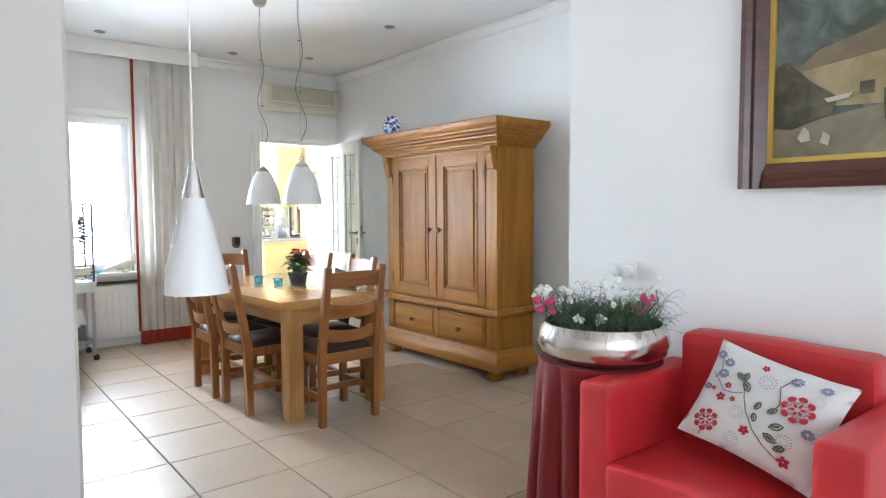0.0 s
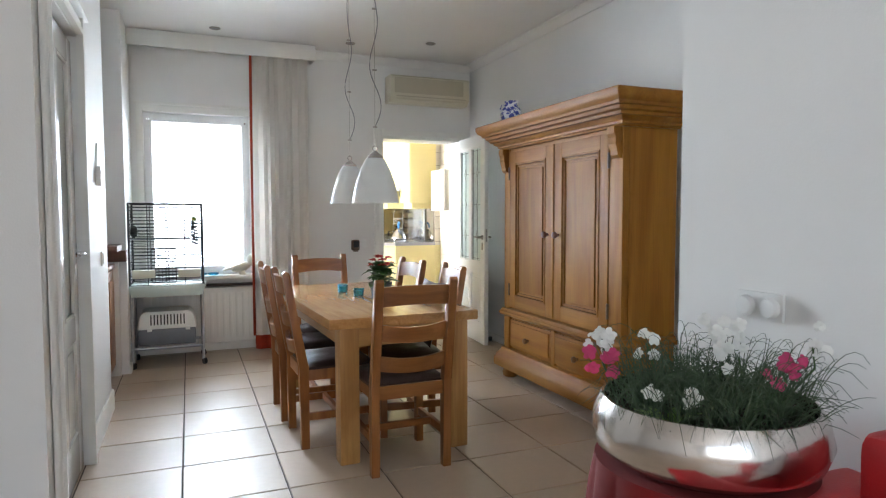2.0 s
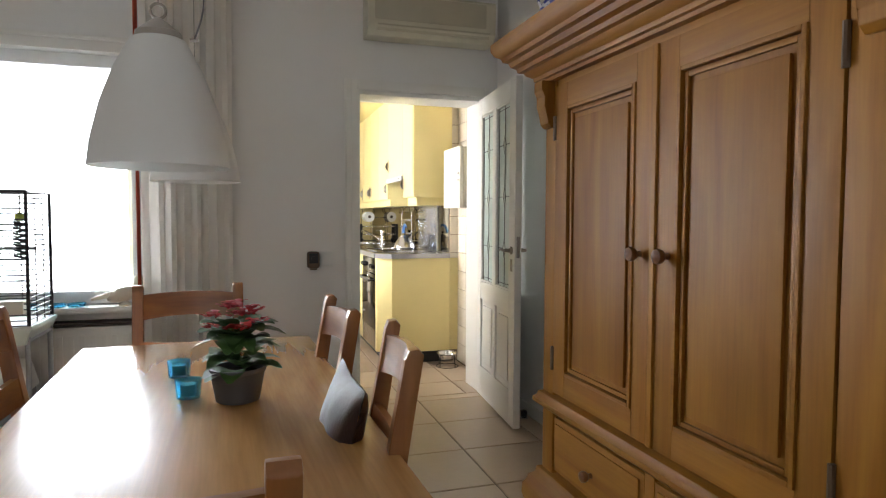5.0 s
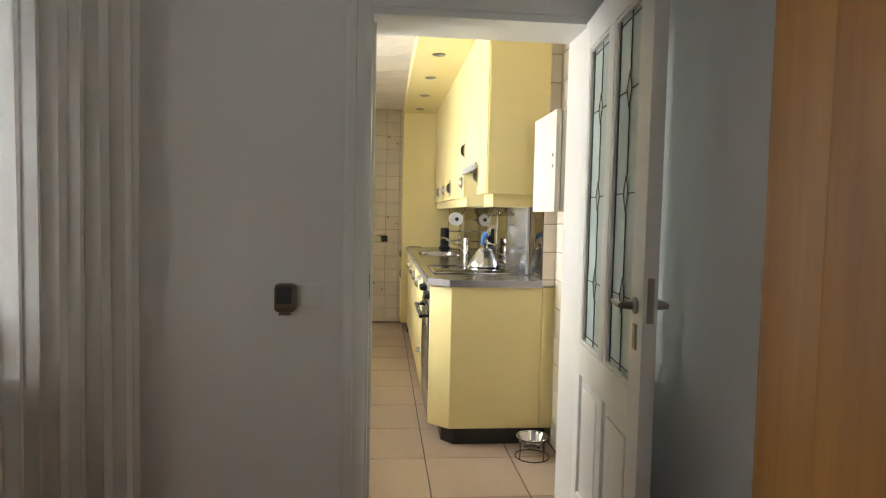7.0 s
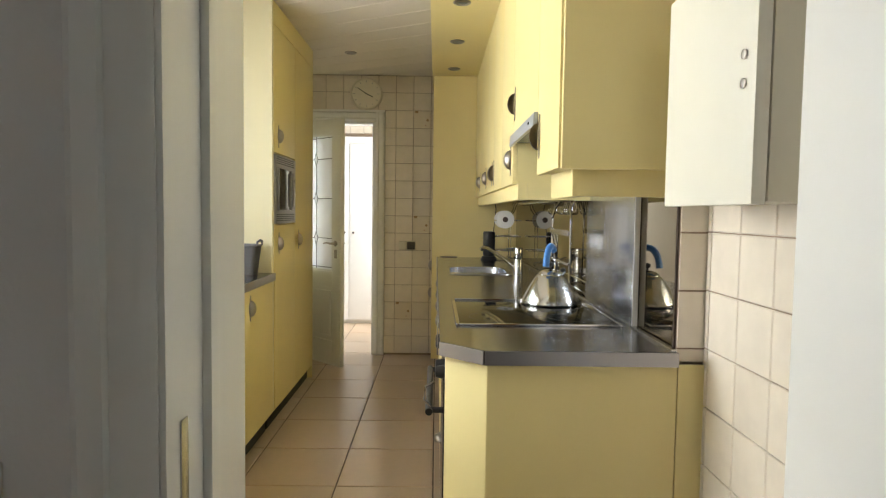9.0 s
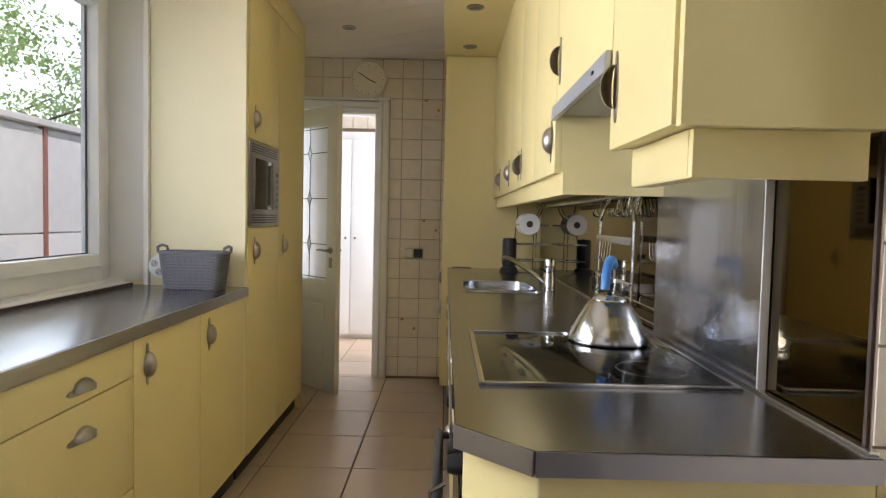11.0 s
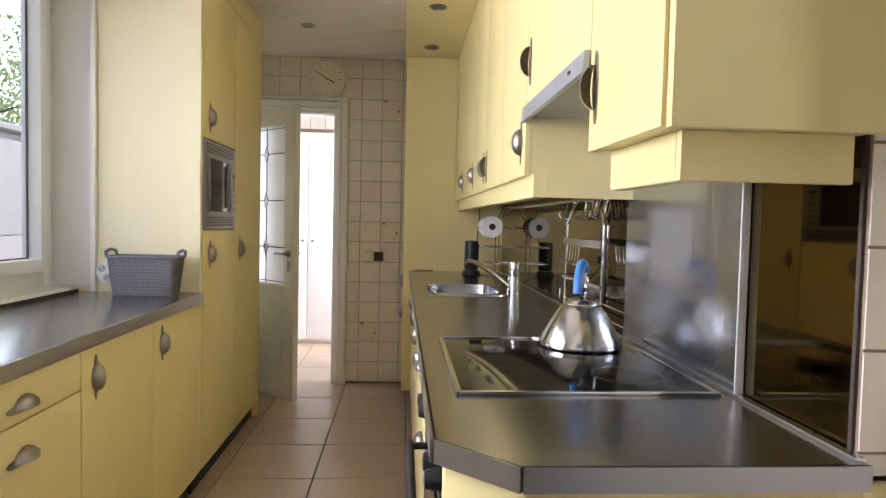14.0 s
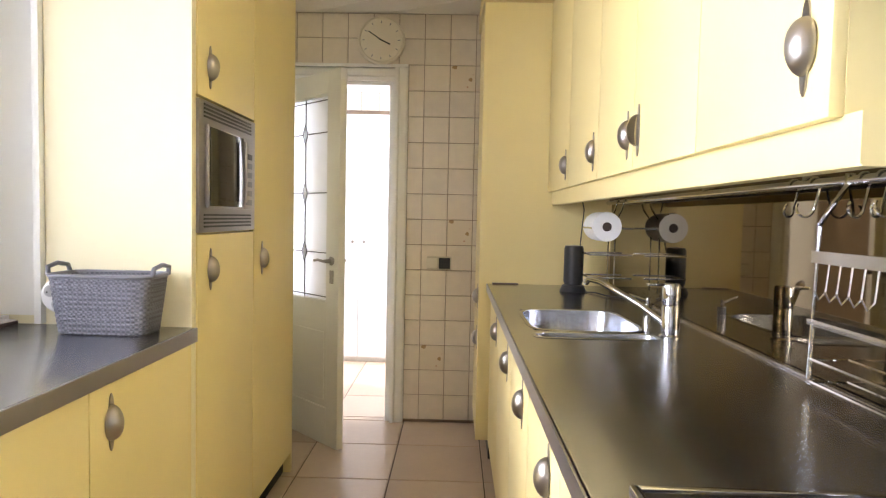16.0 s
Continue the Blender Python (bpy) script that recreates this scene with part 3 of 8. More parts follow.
# dining window
win = thing("window_1", (-1.72, 0.1, 0.70), "white framed window blown out with daylight", "window", kind="structure")
for x0, x1, z0, z1 in ((-2.17, -2.105, 0.70, 2.15), (-1.345, -1.28, 0.70, 2.15), (-2.105, -1.345, 0.70, 0.775), (-2.105, -1.345, 2.075, 2.15)):
    part("window_frame", box(x0, x1, 0.06, 0.13, z0, z1, 0.006), PVC_WHITE, win)
for x0, x1, z0, z1 in ((-2.225, -2.17, 0.70, 2.21), (-1.28, -1.225, 0.70, 2.21), (-2.17, -1.28, 2.15, 2.21)):
    part("casing", box(x0, x1, -0.022, 0.0, z0, z1, 0.005), GLOSS_WHITE, win)
part("casing", box(-2.24, -1.21, -0.034, 0.0, 2.21, 2.235, 0.006), GLOSS_WHITE, win)
pane = part("pane", box(-2.11, -1.34, 0.09, 0.096, 0.77, 2.08), GLASS, win)
pane.visible_shadow = False
hd = part("window_handle", box(-1.325, -1.305, 0.03, 0.06, 1.22, 1.26, 0.004), WHITE_PLASTIC, win)
part("lever", box(-1.324, -1.308, 0.018, 0.034, 1.24, 1.37, 0.006), WHITE_PLASTIC, hd)
for x, z in ((-2.135, 2.09), (-1.315, 2.09)):
    part("frame_plug", lathe([(0.008, 0), (0.008, 0.004), (0.001, 0.005)], n=12), STEEL, win).matrix_basis = Matrix.Translation(Vector((x, 0.058, z)) - ORIGIN[win]) @ pose(0, 0, 0, 90) @ Matrix.Translation(ORIGIN[win])
solid("window_sill", box(-2.25, -1.19, -0.118, 0.06, 0.665, 0.70, 0.006), GLOSS_WHITE, "white painted window sill over the radiator", "window sill", kind="structure")

# pelmet over the curtains
pel = thing("curtain_pelmet", (-1.48, -0.1, 2.65), "white painted wooden curtain pelmet under the ceiling", "pelmet")
part("front_board", box(-2.268, -0.70, -0.245, -0.225, 2.655, 2.752, 0.003), GLOSS_WHITE, pel)
part("top_board", box(-2.268, -0.70, -0.2245, -0.002, 2.732, 2.797, 0.002), GLOSS_WHITE, pel)
part("end_board", box(-0.72, -0.70, -0.2245, -0.002, 2.675, 2.732, 0.002), GLOSS_WHITE, pel)
part("curtain_rail", box(-2.25, -0.73, -0.18, -0.15, 2.70, 2.732, 0.002), WHITE_PLASTIC, pel, "white curtain track")


def curtain(x0, x1, y, z0, z1, waves, amp):
    """Hanging folds, tighter at the heading."""
    b = bmesh.new()
    nu, nz = waves * 12, 14
    grid = []
    for k in range(nz + 1):
        f = k / nz
        z = z1 + (z0 - z1) * f
        row = []
        for i in range(nu + 1):
            u = i / nu
            ph = u * waves * 2 * math.pi + 0.6 * math.sin(3.1 * u * 6 + 1.0) + 0.35 * math.sin(f * 3 + u * 9)
            a = amp * (0.55 + 0.45 * f) * (0.7 + 0.4 * math.sin(u * 17 + 2))
            row.append(b.verts.new((x0 + (x1 - x0) * u + 0.011 * math.sin(ph * 2), y + a * math.sin(ph), z)))
        grid.append(row)
    for a, c in zip(grid, grid[1:]):
        for i in range(nu):
            b.faces.new((a[i], a[i + 1], c[i + 1], c[i]))
    bmesh.ops.solidify(b, geom=b.faces[:], thickness=0.004)
    return b


cur = thing("curtain", (-1.0, -0.165, 0.0), "cream curtain with red lining edge and red hem", "curtain")
part("drape", curtain(-1.268, -0.775, -0.165, 0.14, 2.70, 7, 0.042), CURTAIN, cur)
part("hem", curtain(-1.272, -0.77, -0.165, 0.012, 0.14, 7, 0.044), RED_HEM, cur, "orange-red hem band")
part("lining_edge", curtain(-1.280, -1.272, -0.168, 0.14, 2.69, 1, 0.012), RED_HEM, cur, "red lining showing at the edge")

# radiator below the sill
rad = thing("radiator", (-1.72, -0.07, 0.08), "white ribbed panel radiator below the window sill", "radiator")
b = box(-2.2, -1.22, -0.095, -0.035, 0.09, 0.575, 0.008)
part("panel", b, GLOSS_WHITE, rad)
for i in range(17):
    x = -2.16 + i * 0.0558
    part("rib", box(x, x + 0.028, -0.103, -0.094, 0.13, 0.54, 0.003), GLOSS_WHITE, rad)
part("top_grille", box(-2.2, -1.22, -0.097, -0.033, 0.575, 0.588, 0.002), GLOSS_WHITE, rad)
for x in (-2.0, -1.4):
    part("bracket", box(x, x + 0.03, -0.036, -0.001, 0.15, 0.5), GLOSS_WHITE, rad)
part("radiator_shelf", prism([(-1.74, -0.116), (-1.20, -0.116), (-1.20, -0.02), (-1.74, -0.02)], "z", 0.60, 0.618, 0.004), DARK_BROWN, rad, "dark strip under the sill")


# glazed white doors -----------------------------------------------------------------
def leaded_pane(door, y, w, z0, z1, x, diamonds, glass):
    """A rippled pane in the leaf's plane (local x, z; y is the leaf's middle) with lead lines and clear diamonds."""
    p = part("pane", box(x - w / 2, x + w / 2, y - 0.003, y + 0.003, z0, z1), glass, door, "rippled pale glass")
    p.visible_shadow = False
    r = 0.0024 if glass is BACKLIT else 0.0016
    tops = [z0] + list(diamonds) + [z1]
    for i, (a, c) in enumerate(zip(tops, tops[1:])):
        a2, c2 = a + (0.055 if i else 0), c - (0.055 if i < len(tops) - 2 else 0)
        part("lead_line", box(x - r, x + r, y - 0.006, y + 0.006, a2, c2), LEAD, p)
    for zd in diamonds:
        d = 0.024
        o = [(x, zd - 0.055), (x + d, zd), (x, zd + 0.055), (x - d, zd)]
        part("diamond", prism(o, "y", y - 0.007, y + 0.007, 0.002), DIAMOND, p, "clear bevelled diamond")
        for (ax, az), (bx, bz) in zip(o, o[1:] + o[:1]):
            for s in (-0.007, 0.007):
                part("lead_line", tube([(ax, y + s, az), (bx, y + s, bz)], r, 5), LEAD, p)
        for sx in (-1, 1):
            part("lead_line", box(min(x + sx * d, x + sx * w / 2), max(x + sx * d, x + sx * w / 2), y - 0.006, y + 0.006, zd - r, zd + r), LEAD, p)
    for s in (-1, 1):
        xe = x + s * (w / 2 - 0.02)
        part("lead_line", box(xe - r, xe + r, y - 0.006, y + 0.006, z0, z1), LEAD, p)
    for zz in (z0 + 0.03, z1 - 0.03):
        part("lead_line", box(x - w / 2, x + w / 2, y - 0.006, y + 0.006, zz - r, zz + r), LEAD, p)


def lever_handle(door, x, z, sgn, mat, toward):
    """A lever on a rose; sgn: side of the leaf, toward: which way the lever points."""
    h = part("door_handle", turned(lathe([(0.022, 0), (0.024, 0.006), (0.012, 0.012), (0.009, 0.045)], n=20), Matrix.Translation((x, sgn * 0.02, z)) @ pose(0, 0, 0, -90 * sgn)), mat, door, "satin metal lever handle")
    y = sgn * 0.062
    part("lever", tube([(x, y, z), (x + toward * 0.02, y + sgn * 0.004, z), (x + toward * 0.07, y, z + 0.004), (x + toward * 0.115, y - sgn * 0.006, z - 0.002)], 0.0085, 8, taper=0.8), mat, h)
    part("key_plate", box(x - 0.016, x + 0.016, min(sgn * 0.02, sgn * 0.024), max(sgn * 0.02, sgn * 0.024), z - 0.12, z - 0.05, 0.001), mat, h)


def leaf_door(name, label, w, h, two, diamonds, glazed, rail, mat, mat_glass=None):
    """A panelled leaf, hinge edge at local x=0, free edge at x=w, thickness along y."""
    d = thing(name, (0, 0, 0), label, "door", kind="structure")
    st, t = 0.105, 0.02
    sl = 0.075 if glazed and two else st
    part("stile", box(0, sl, -t, t, 0, h, 0.003), mat, d)
    part("stile", box(w - st, w, -t, t, 0, h, 0.003), mat, d)
    part("rail", box(sl, w - st, -t, t, 0, 0.2, 0.003), mat, d)
    part("rail", box(sl, w - st, -t, t, h - 0.115, h, 0.003), mat, d)
    part("rail", box(sl, w - st, -t, t, rail - 0.06, rail + 0.06, 0.003), mat, d)
    mid = (sl + w - st) / 2
    spans = [(sl, mid - 0.035), (mid + 0.035, w - st)] if two else [(st, w - st)]
    if two:
        part("mullion", box(mid - 0.035, mid + 0.035, -t, t, 0.2, rail - 0.06, 0.003), mat, d)
        part("mullion", box(mid - 0.035, mid + 0.035, -t, t, rail + 0.06, h - 0.115, 0.003), mat, d)
    for a, c in spans:
        pn = part("lower_panel", box(a, c, -0.008, 0.008, 0.2, rail - 0.06), mat, d)
        for s in (-1, 1):
            part("raised_field", box(a + 0.035, c - 0.035, min(s * 0.008, s * 0.015), max(s * 0.008, s * 0.015), 0.24, rail - 0.10, 0.006), mat, pn)
        z0, z1 = rail + 0.06, h - 0.115
        if glazed:
            leaded_pane(d, 0, c - a, z0, z1, (a + c) / 2, [z0 + (z1 - z0) * f for f in diamonds], mat_glass or CATHEDRAL)
        else:
            part("pane", box(a, c, -0.004, 0.004, z0, z1), mat_glass, d, "glossy glass pane")
        for s in (-1, 1):
            for q in ((a, a + 0.014, z0, z1), (c - 0.014, c, z0, z1), (a + 0.014, c - 0.014, z0, z0 + 0.014), (a + 0.014, c - 0.014, z1 - 0.014, z1)):
                part("glazing_bead", box(q[0], q[1], min(s * 0.006, s * 0.018), max(s * 0.006, s * 0.018), q[2], q[3], 0.004), mat, d)
    return d


d1 = leaf_door("door_1", "open white panelled kitchen door with leaded glass", 0.80, 2.0, True, (0.22, 0.5, 0.78), True, 0.72, GLOSS_WHITE)
lever_handle(d1, 0.745, 1.02, -1, NICKEL, -1)
lever_handle(d1, 0.745, 1.02, 1, NICKEL, -1)
part("latch_plate", box(0.7995, 0.803, -0.009, 0.009, 0.98, 1.1), STEEL, d1)
d1.matrix_basis = Matrix.Translation((0.842, -0.012, 0.008)) @ pose(0, 0, 0, 0, 0, -95.5)

ds = thing("door_stop", (0.90, -0.62, 0), "small black rubber door stop on the floor", "door stop")
part("base", lathe([(0.024, 0), (0.026, 0.003), (0.024, 0.008), (0.012, 0.012)], (0.90, -0.62, 0.001), 18), STEEL, ds)
part("buffer", lathe([(0.014, 0.011), (0.018, 0.014), (0.019, 0.04), (0.015, 0.048), (0.003, 0.05)], (0.90, -0.62, 0.001), 18), BLACK, ds)

d2 = leaf_door("door_2", "closed white panelled door with two glossy panes", 0.75, 2.06, True, (), False, 0.70, MIRROR_GLOSS, DOOR_GLASS)
lever_handle(d2, 0.69, 1.05, -1, CHROME, -1)
d2.matrix_basis = Matrix.Translation((-2.345, -3.36, 0.008)) @ pose(0, 0, 0, 0, 0, 90)
fr = thing("doorframe", (-2.3, -2.98, 0), "white moulded frame of the glazed door", "door frame", kind="structure")
arch = [(0, 0), (0.03, 0), (0.032, 0.02), (0.02, 0.03), (0.022, 0.06), (0.012, 0.075), (0, 0.08)]
part("architrave", prism([(-2.30 + o, -2.605 + u) for o, u in arch], "z", 0, 2.19), GLOSS_WHITE, fr)
part("architrave", prism([(-2.30 + o, -3.365 - u) for o, u in arch], "z", 0, 2.19), GLOSS_WHITE, fr)
part("head", prism([(-2.30 + o, 2.11 + u) for o, u in arch], "y", -3.365, -2.605), GLOSS_WHITE, fr)
part("cap", box(-2.30, -2.25, -3.44, -2.52, 2.19, 2.225, 0.008), GLOSS_WHITE, fr)

# thermostat, papers and switch beside the door
th = thing("thermostat", (-2.30, -2.02, 1.47), "white wall thermostat with a small dark display", "thermostat")
part("case", box(-2.30, -2.272, -2.065, -1.975, 1.41, 1.52, 0.006), WHITE_PLASTIC, th)
part("display", box(-2.273, -2.270, -2.045, -1.995, 1.455, 1.495, 0.001), BLACK, th, "dark display")
b = prism([(-2.06, 1.525), (-1.985, 1.525), (-1.99, 1.60), (-2.01, 1.655), (-2.035, 1.60)], "x", -2.299, -2.292, 0.001)
solid("wall_card", b, PAPER, "white pointed paper card pinned above the thermostat", "card", at=(-2.296, -2.02, 1.525))
sw = thing("light_switch", (-2.30, -1.89, 0.99), "white double light switch on the wall", "light switch")
part("plate", box(-2.30, -2.291, -1.955, -1.825, 0.945, 1.03, 0.003), WHITE_PLASTIC, sw)
part("rocker", box(-2.292, -2.284, -1.945, -1.895, 0.955, 1.02, 0.003), WHITE_PLASTIC, sw)
part("rocker", box(-2.292, -2.284, -1.885, -1.835, 0.955, 1.02, 0.003), WHITE_PLASTIC, sw)

# niche
nc = thing("niche_cabinet", (-2.55, -1.15, 0), "reddish wooden cabinet built into the wall niche", "cabinet")
part("carcass", box(-2.745, -2.38, -1.515, -0.69, 0.07, 0.845, 0.003), CAB_WOOD, nc)
part("top", box(-2.745, -2.35, -1.515, -0.69, 0.845, 0.87, 0.004), CAB_WOOD, nc)
part("plinth", box(-2.745, -2.40, -1.515, -0.69, 0.0, 0.07), DARK_BROWN, nc)
for y0, y1 in ((-1.51, -1.105), (-1.10, -0.695)):
    dr = part("door", box(-2.382, -2.362, y0, y1, 0.09, 0.83, 0.004), CAB_WOOD, nc)
    part("field", box(-2.363, -2.356, y0 + 0.06, y1 - 0.06, 0.16, 0.76, 0.004), CAB_WOOD, dr)
ms = thing("mantle_shelf", (-2.5, -0.8, 0.89), "red-brown stone shelf in two steps at the niche", "shelf")
part("lower_slab", box(-2.75, -2.262, -0.80, -0.685, 0.89, 0.975, 0.008), MANTLE, ms)
part("upper_slab", box(-2.745, -2.30, -1.04, -0.69, 0.976, 1.02, 0.006), MANTLE, ms)
cl = thing("wooden_column", (-2.6, -0.87, 1.02), "dark brown turned wooden column on the stone shelf", "column")
part("foot", prism([(-2.74, 1.02), (-2.405, 1.02), (-2.41, 1.06), (-2.435, 1.085), (-2.42, 1.16), (-2.415, 1.27), (-2.445, 1.30), (-2.74, 1.30)], "y", -0.96, -0.78, 0.006), DARK_COLUMN, cl)
part("shaft", box(-2.74, -2.438, -0.94, -0.80, 1.30, 2.72, 0.012), DARK_COLUMN, cl)
part("capital", prism([(-2.74, 2.72), (-2.42, 2.72), (-2.40, 2.76), (-2.40, 2.799), (-2.74, 2.799)], "y", -0.97, -0.77, 0.004), DARK_COLUMN, cl)
b = box(-2.75, -2.325, -0.72, -0.682, 0, 0.889, 0.003)
solid("pilaster_trim", b, GLOSS_WHITE, "white pilaster below the stone shelf", "trim", kind="structure")

# bird cage on a trolley (empty) ----------------------------------------------------
cage = thing("bird_cage", (-2.0, -0.34, 0), "black wire bird cage on a grey steel trolley", "bird cage")
X0, X1, Y0, Y1, ZC, ZT = -2.30 + 0.035, -1.715, -0.55, -0.17, 0.675, 1.335
for x in (X0 + 0.01, X1 - 0.01):
    for y in (Y0 + 0.01, Y1 - 0.01):
        part("trolley_leg", tube([(x, y, 0.05), (x, y, 0.62)], 0.0125, 10), TROLLEY, cage)
        c = part("caster", turned(lathe([(0.006, -0.012), (0.026, -0.012), (0.028, 0), (0.026, 0.012), (0.006, 0.012)], n=16), Matrix.Translation((x + 0.008, y - 0.004, 0.028)) @ pose(0, 0, 0, 0, 90, 25)), BLACK, cage, "black caster wheel")
        part("caster_fork", box(x - 0.012, x + 0.012, y - 0.014, y + 0.014, 0.046, 0.062, 0.003), TROLLEY, c)
for z in (0.16, 0.60):
    for y in (Y0 + 0.01, Y1 - 0.01):
        part("trolley_rail", tube([(X0, y, z), (X1, y, z)], 0.011, 8), TROLLEY, cage)
    for x in (X0 + 0.01, X1 - 0.01):
        part("trolley_rail", tube([(x, Y0, z), (x, Y1, z)], 0.011, 8), TROLLEY, cage)
b = bmesh.new()
for i in range(19):
    x = X0 + 0.02 + i * (X1 - X0 - 0.04) / 18
    tube([(x, Y0 + 0.01, 0.168), (x, Y1 - 0.01, 0.168)], 0.003, 5, bm=b)
part("wire_shelf", b, TROLLEY, cage, "wire shelf of the trolley")
b = prism([(X0 - 0.02, 0.675), (X1 + 0.02, 0.675), (X1 + 0.02, 0.655), (X1 + 0.005, 0.65), (X1 - 0.01, 0.585), (X0 + 0.01, 0.585), (X0 - 0.005, 0.65), (X0 - 0.02, 0.655)], "y", Y0 - 0.02, Y1 + 0.02, 0.004)
part("tray", b, TRAY_GREEN, cage, "pale mint plastic tray")
for x in (X0, X1):
    for y in (Y0, Y1):
        part("corner_bar", tube([(x, y, ZC), (x, y, ZT)], 0.009, 8), BLACK_WIRE, cage)


def wires(pa, pb, up, n, m, r=0.0024):
    """A wire panel between two lower corners: n level wires, m uprights."""
    b = bmesh.new()
    pa, pb, up = Vector(pa), Vector(pb), Vector(up)
    for i in range(n + 1):
        o = up * (i / n)
        tube([pa + o, pb + o], r * (2.2 if i in (0, n) else 1), 4, bm=b)
    for i in range(m + 1):
        o = (pb - pa) * (i / m)
        tube([pa + o, pa + o + up], r, 4, bm=b)
    return b


hz = Vector((0, 0, ZT - ZC))
part("front_grille", wires((X0, Y0, ZC), (X1, Y0, ZC), hz, 24, 4, 0.0029), BLACK_WIRE, cage)
part("back_grille", wires((X0, Y1, ZC), (X1, Y1, ZC), hz, 24, 4, 0.0029), BLACK_WIRE, cage)
part("side_grille", wires((X0, Y0, ZC), (X0, Y1, ZC), hz, 24, 3, 0.0029), BLACK_WIRE, cage)
part("side_grille", wires((X1, Y0, ZC), (X1, Y1, ZC), hz, 24, 3, 0.0029), BLACK_WIRE, cage)
part("roof_grille", wires((X0, Y0, ZT), (X1, Y0, ZT), (0, Y1 - Y0, 0), 9, 5, 0.0029), BLACK_WIRE, cage)
part("cage_door", wires((-2.1, Y0 - 0.006, 0.70), (-1.92, Y0 - 0.006, 0.70), (0, 0, 0.27), 10, 7, 0.003), BLACK_WIRE, cage)
part("perch", tube([(X0, -0.40, 1.05), (X1, -0.40, 1.052)], 0.008, 8), TROLLEY, cage, "grey perch bar")
for x0, x1 in ((X0 + 0.02, X0 + 0.19), (X1 - 0.19, X1 - 0.02)):
    part("feeder", box(x0, x1, Y0 - 0.012, Y0 + 0.05, 0.735, 0.80, 0.006), CREAM_PLASTIC, cage, "ivory plastic feeder")
b = bmesh.new()
for i in range(7):
    z = 1.20 - i * 0.028
    pts = [(X1 - 0.06 + 0.026 * math.cos(a * math.pi / 5), -0.44 + 0.026 * math.sin(a * math.pi / 5), z - 0.0028 * a) for a in range(11)]
    tube(pts, 0.007, 6, bm=b)
tube([(X1 - 0.06, -0.44, 1.0), (X1 - 0.06, -0.44, 1.33)], 0.003, 5, bm=b)
part("hanging_toy", b, BLACK, cage, "dark coiled rope toy")
part("toy_knot", lathe([(0.004, 0), (0.022, 0.012), (0.022, 0.03), (0.004, 0.045)], (X1 - 0.06, -0.44, 1.19), 12), surface("yellow_green_toy", (0.35, 0.4, 0.06), 0.5), cage)
part("hanging_toy", lathe([(0.004, 0), (0.03, 0.02), (0.032, 0.06), (0.02, 0.09), (0.004, 0.1)], (X0 + 0.035, -0.45, 1.06), 12), BLACK, cage)

# pet carrier on the trolley shelf
pc = thing("pet_carrier", (-2.0, -0.36, 0.175), "white and dark grey pet carrier on the trolley shelf", "pet carrier")
b = box(-2.22, -1.78, -0.50, -0.22, 0.173, 0.31, 0.02)
part("base_shell", b, GREY_STEEL, pc, "dark grey lower shell")
b = prism([(-2.23, 0.31), (-1.77, 0.31), (-1.80, 0.43), (-1.835, 0.455), (-2.165, 0.455), (-2.20, 0.43)], "y", -0.51, -0.21, 0.012)
tp = part("top_shell", b, WHITE_PLASTIC, pc, "white upper shell with slots")
for i in range(11):
    x = -2.125 + i * 0.025
    part("slot", box(x, x + 0.010, -0.513, -0.505, 0.345, 0.43, 0.002), BLACK, tp)
for x in (-2.15, -1.86):
    part("latch", box(x, x + 0.035, -0.518, -0.50, 0.295, 0.325, 0.003), WHITE_PLASTIC, pc)

# things on the sill
b = bmesh.new()
bmesh.ops.create_uvsphere(b, u_segments=20, v_segments=12, radius=1)
for v in b.verts:
    x, y, z = v.co
    v.co = Vector((x * 0.085 - 0.01, y * 0.035 * (1 - 0.25 * x), z * 0.045 + 0.065 + 0.018 * x))
h = bmesh.new()
bmesh.ops.create_uvsphere(h, u_segments=16, v_segments=10, radius=1)
for v in h.verts:
    v.co = Vector((v.co.x * 0.032 + 0.075, v.co.y * 0.025, v.co.z * 0.055 + 0.125))
merge(b, h)
tube([(0.1, 0, 0.155), (0.125, 0, 0.15)], 0.008, 6, bm=b, taper=0.2)
prism([(-0.07, 0.05), (-0.17, 0.035), (-0.17, 0.05), (-0.07, 0.085)], "y", -0.022, 0.022, 0.004, bm=b)
lathe([(0.03, 0), (0.034, 0.006), (0.02, 0.03), (0.015, 0.04)], (0.0, 0, 0), 14, bm=b)
turned(b, Matrix.Translation((-1.37, -0.08, 0.70)) @ pose(0, 0, 0, 0, 0, 0))
solid("dove_figurine", b, FIGURINE, "cream glazed dove figurine on the window sill", "figurine", at=(-1.37, -0.08, 0.70))
for x in (-1.85, -1.72, -1.62):
    solid("glass_dish", lathe([(0.03, 0), (0.045, 0.006), (0.048, 0.022), (0.042, 0.022), (0.038, 0.01), (0.01, 0.008)], (x, -0.06, 0.70), 18), BLUE_GLASS, "small turquoise glass dish on the sill", "dish", at=(x, -0.06, 0.70), group="dishes on the sill")

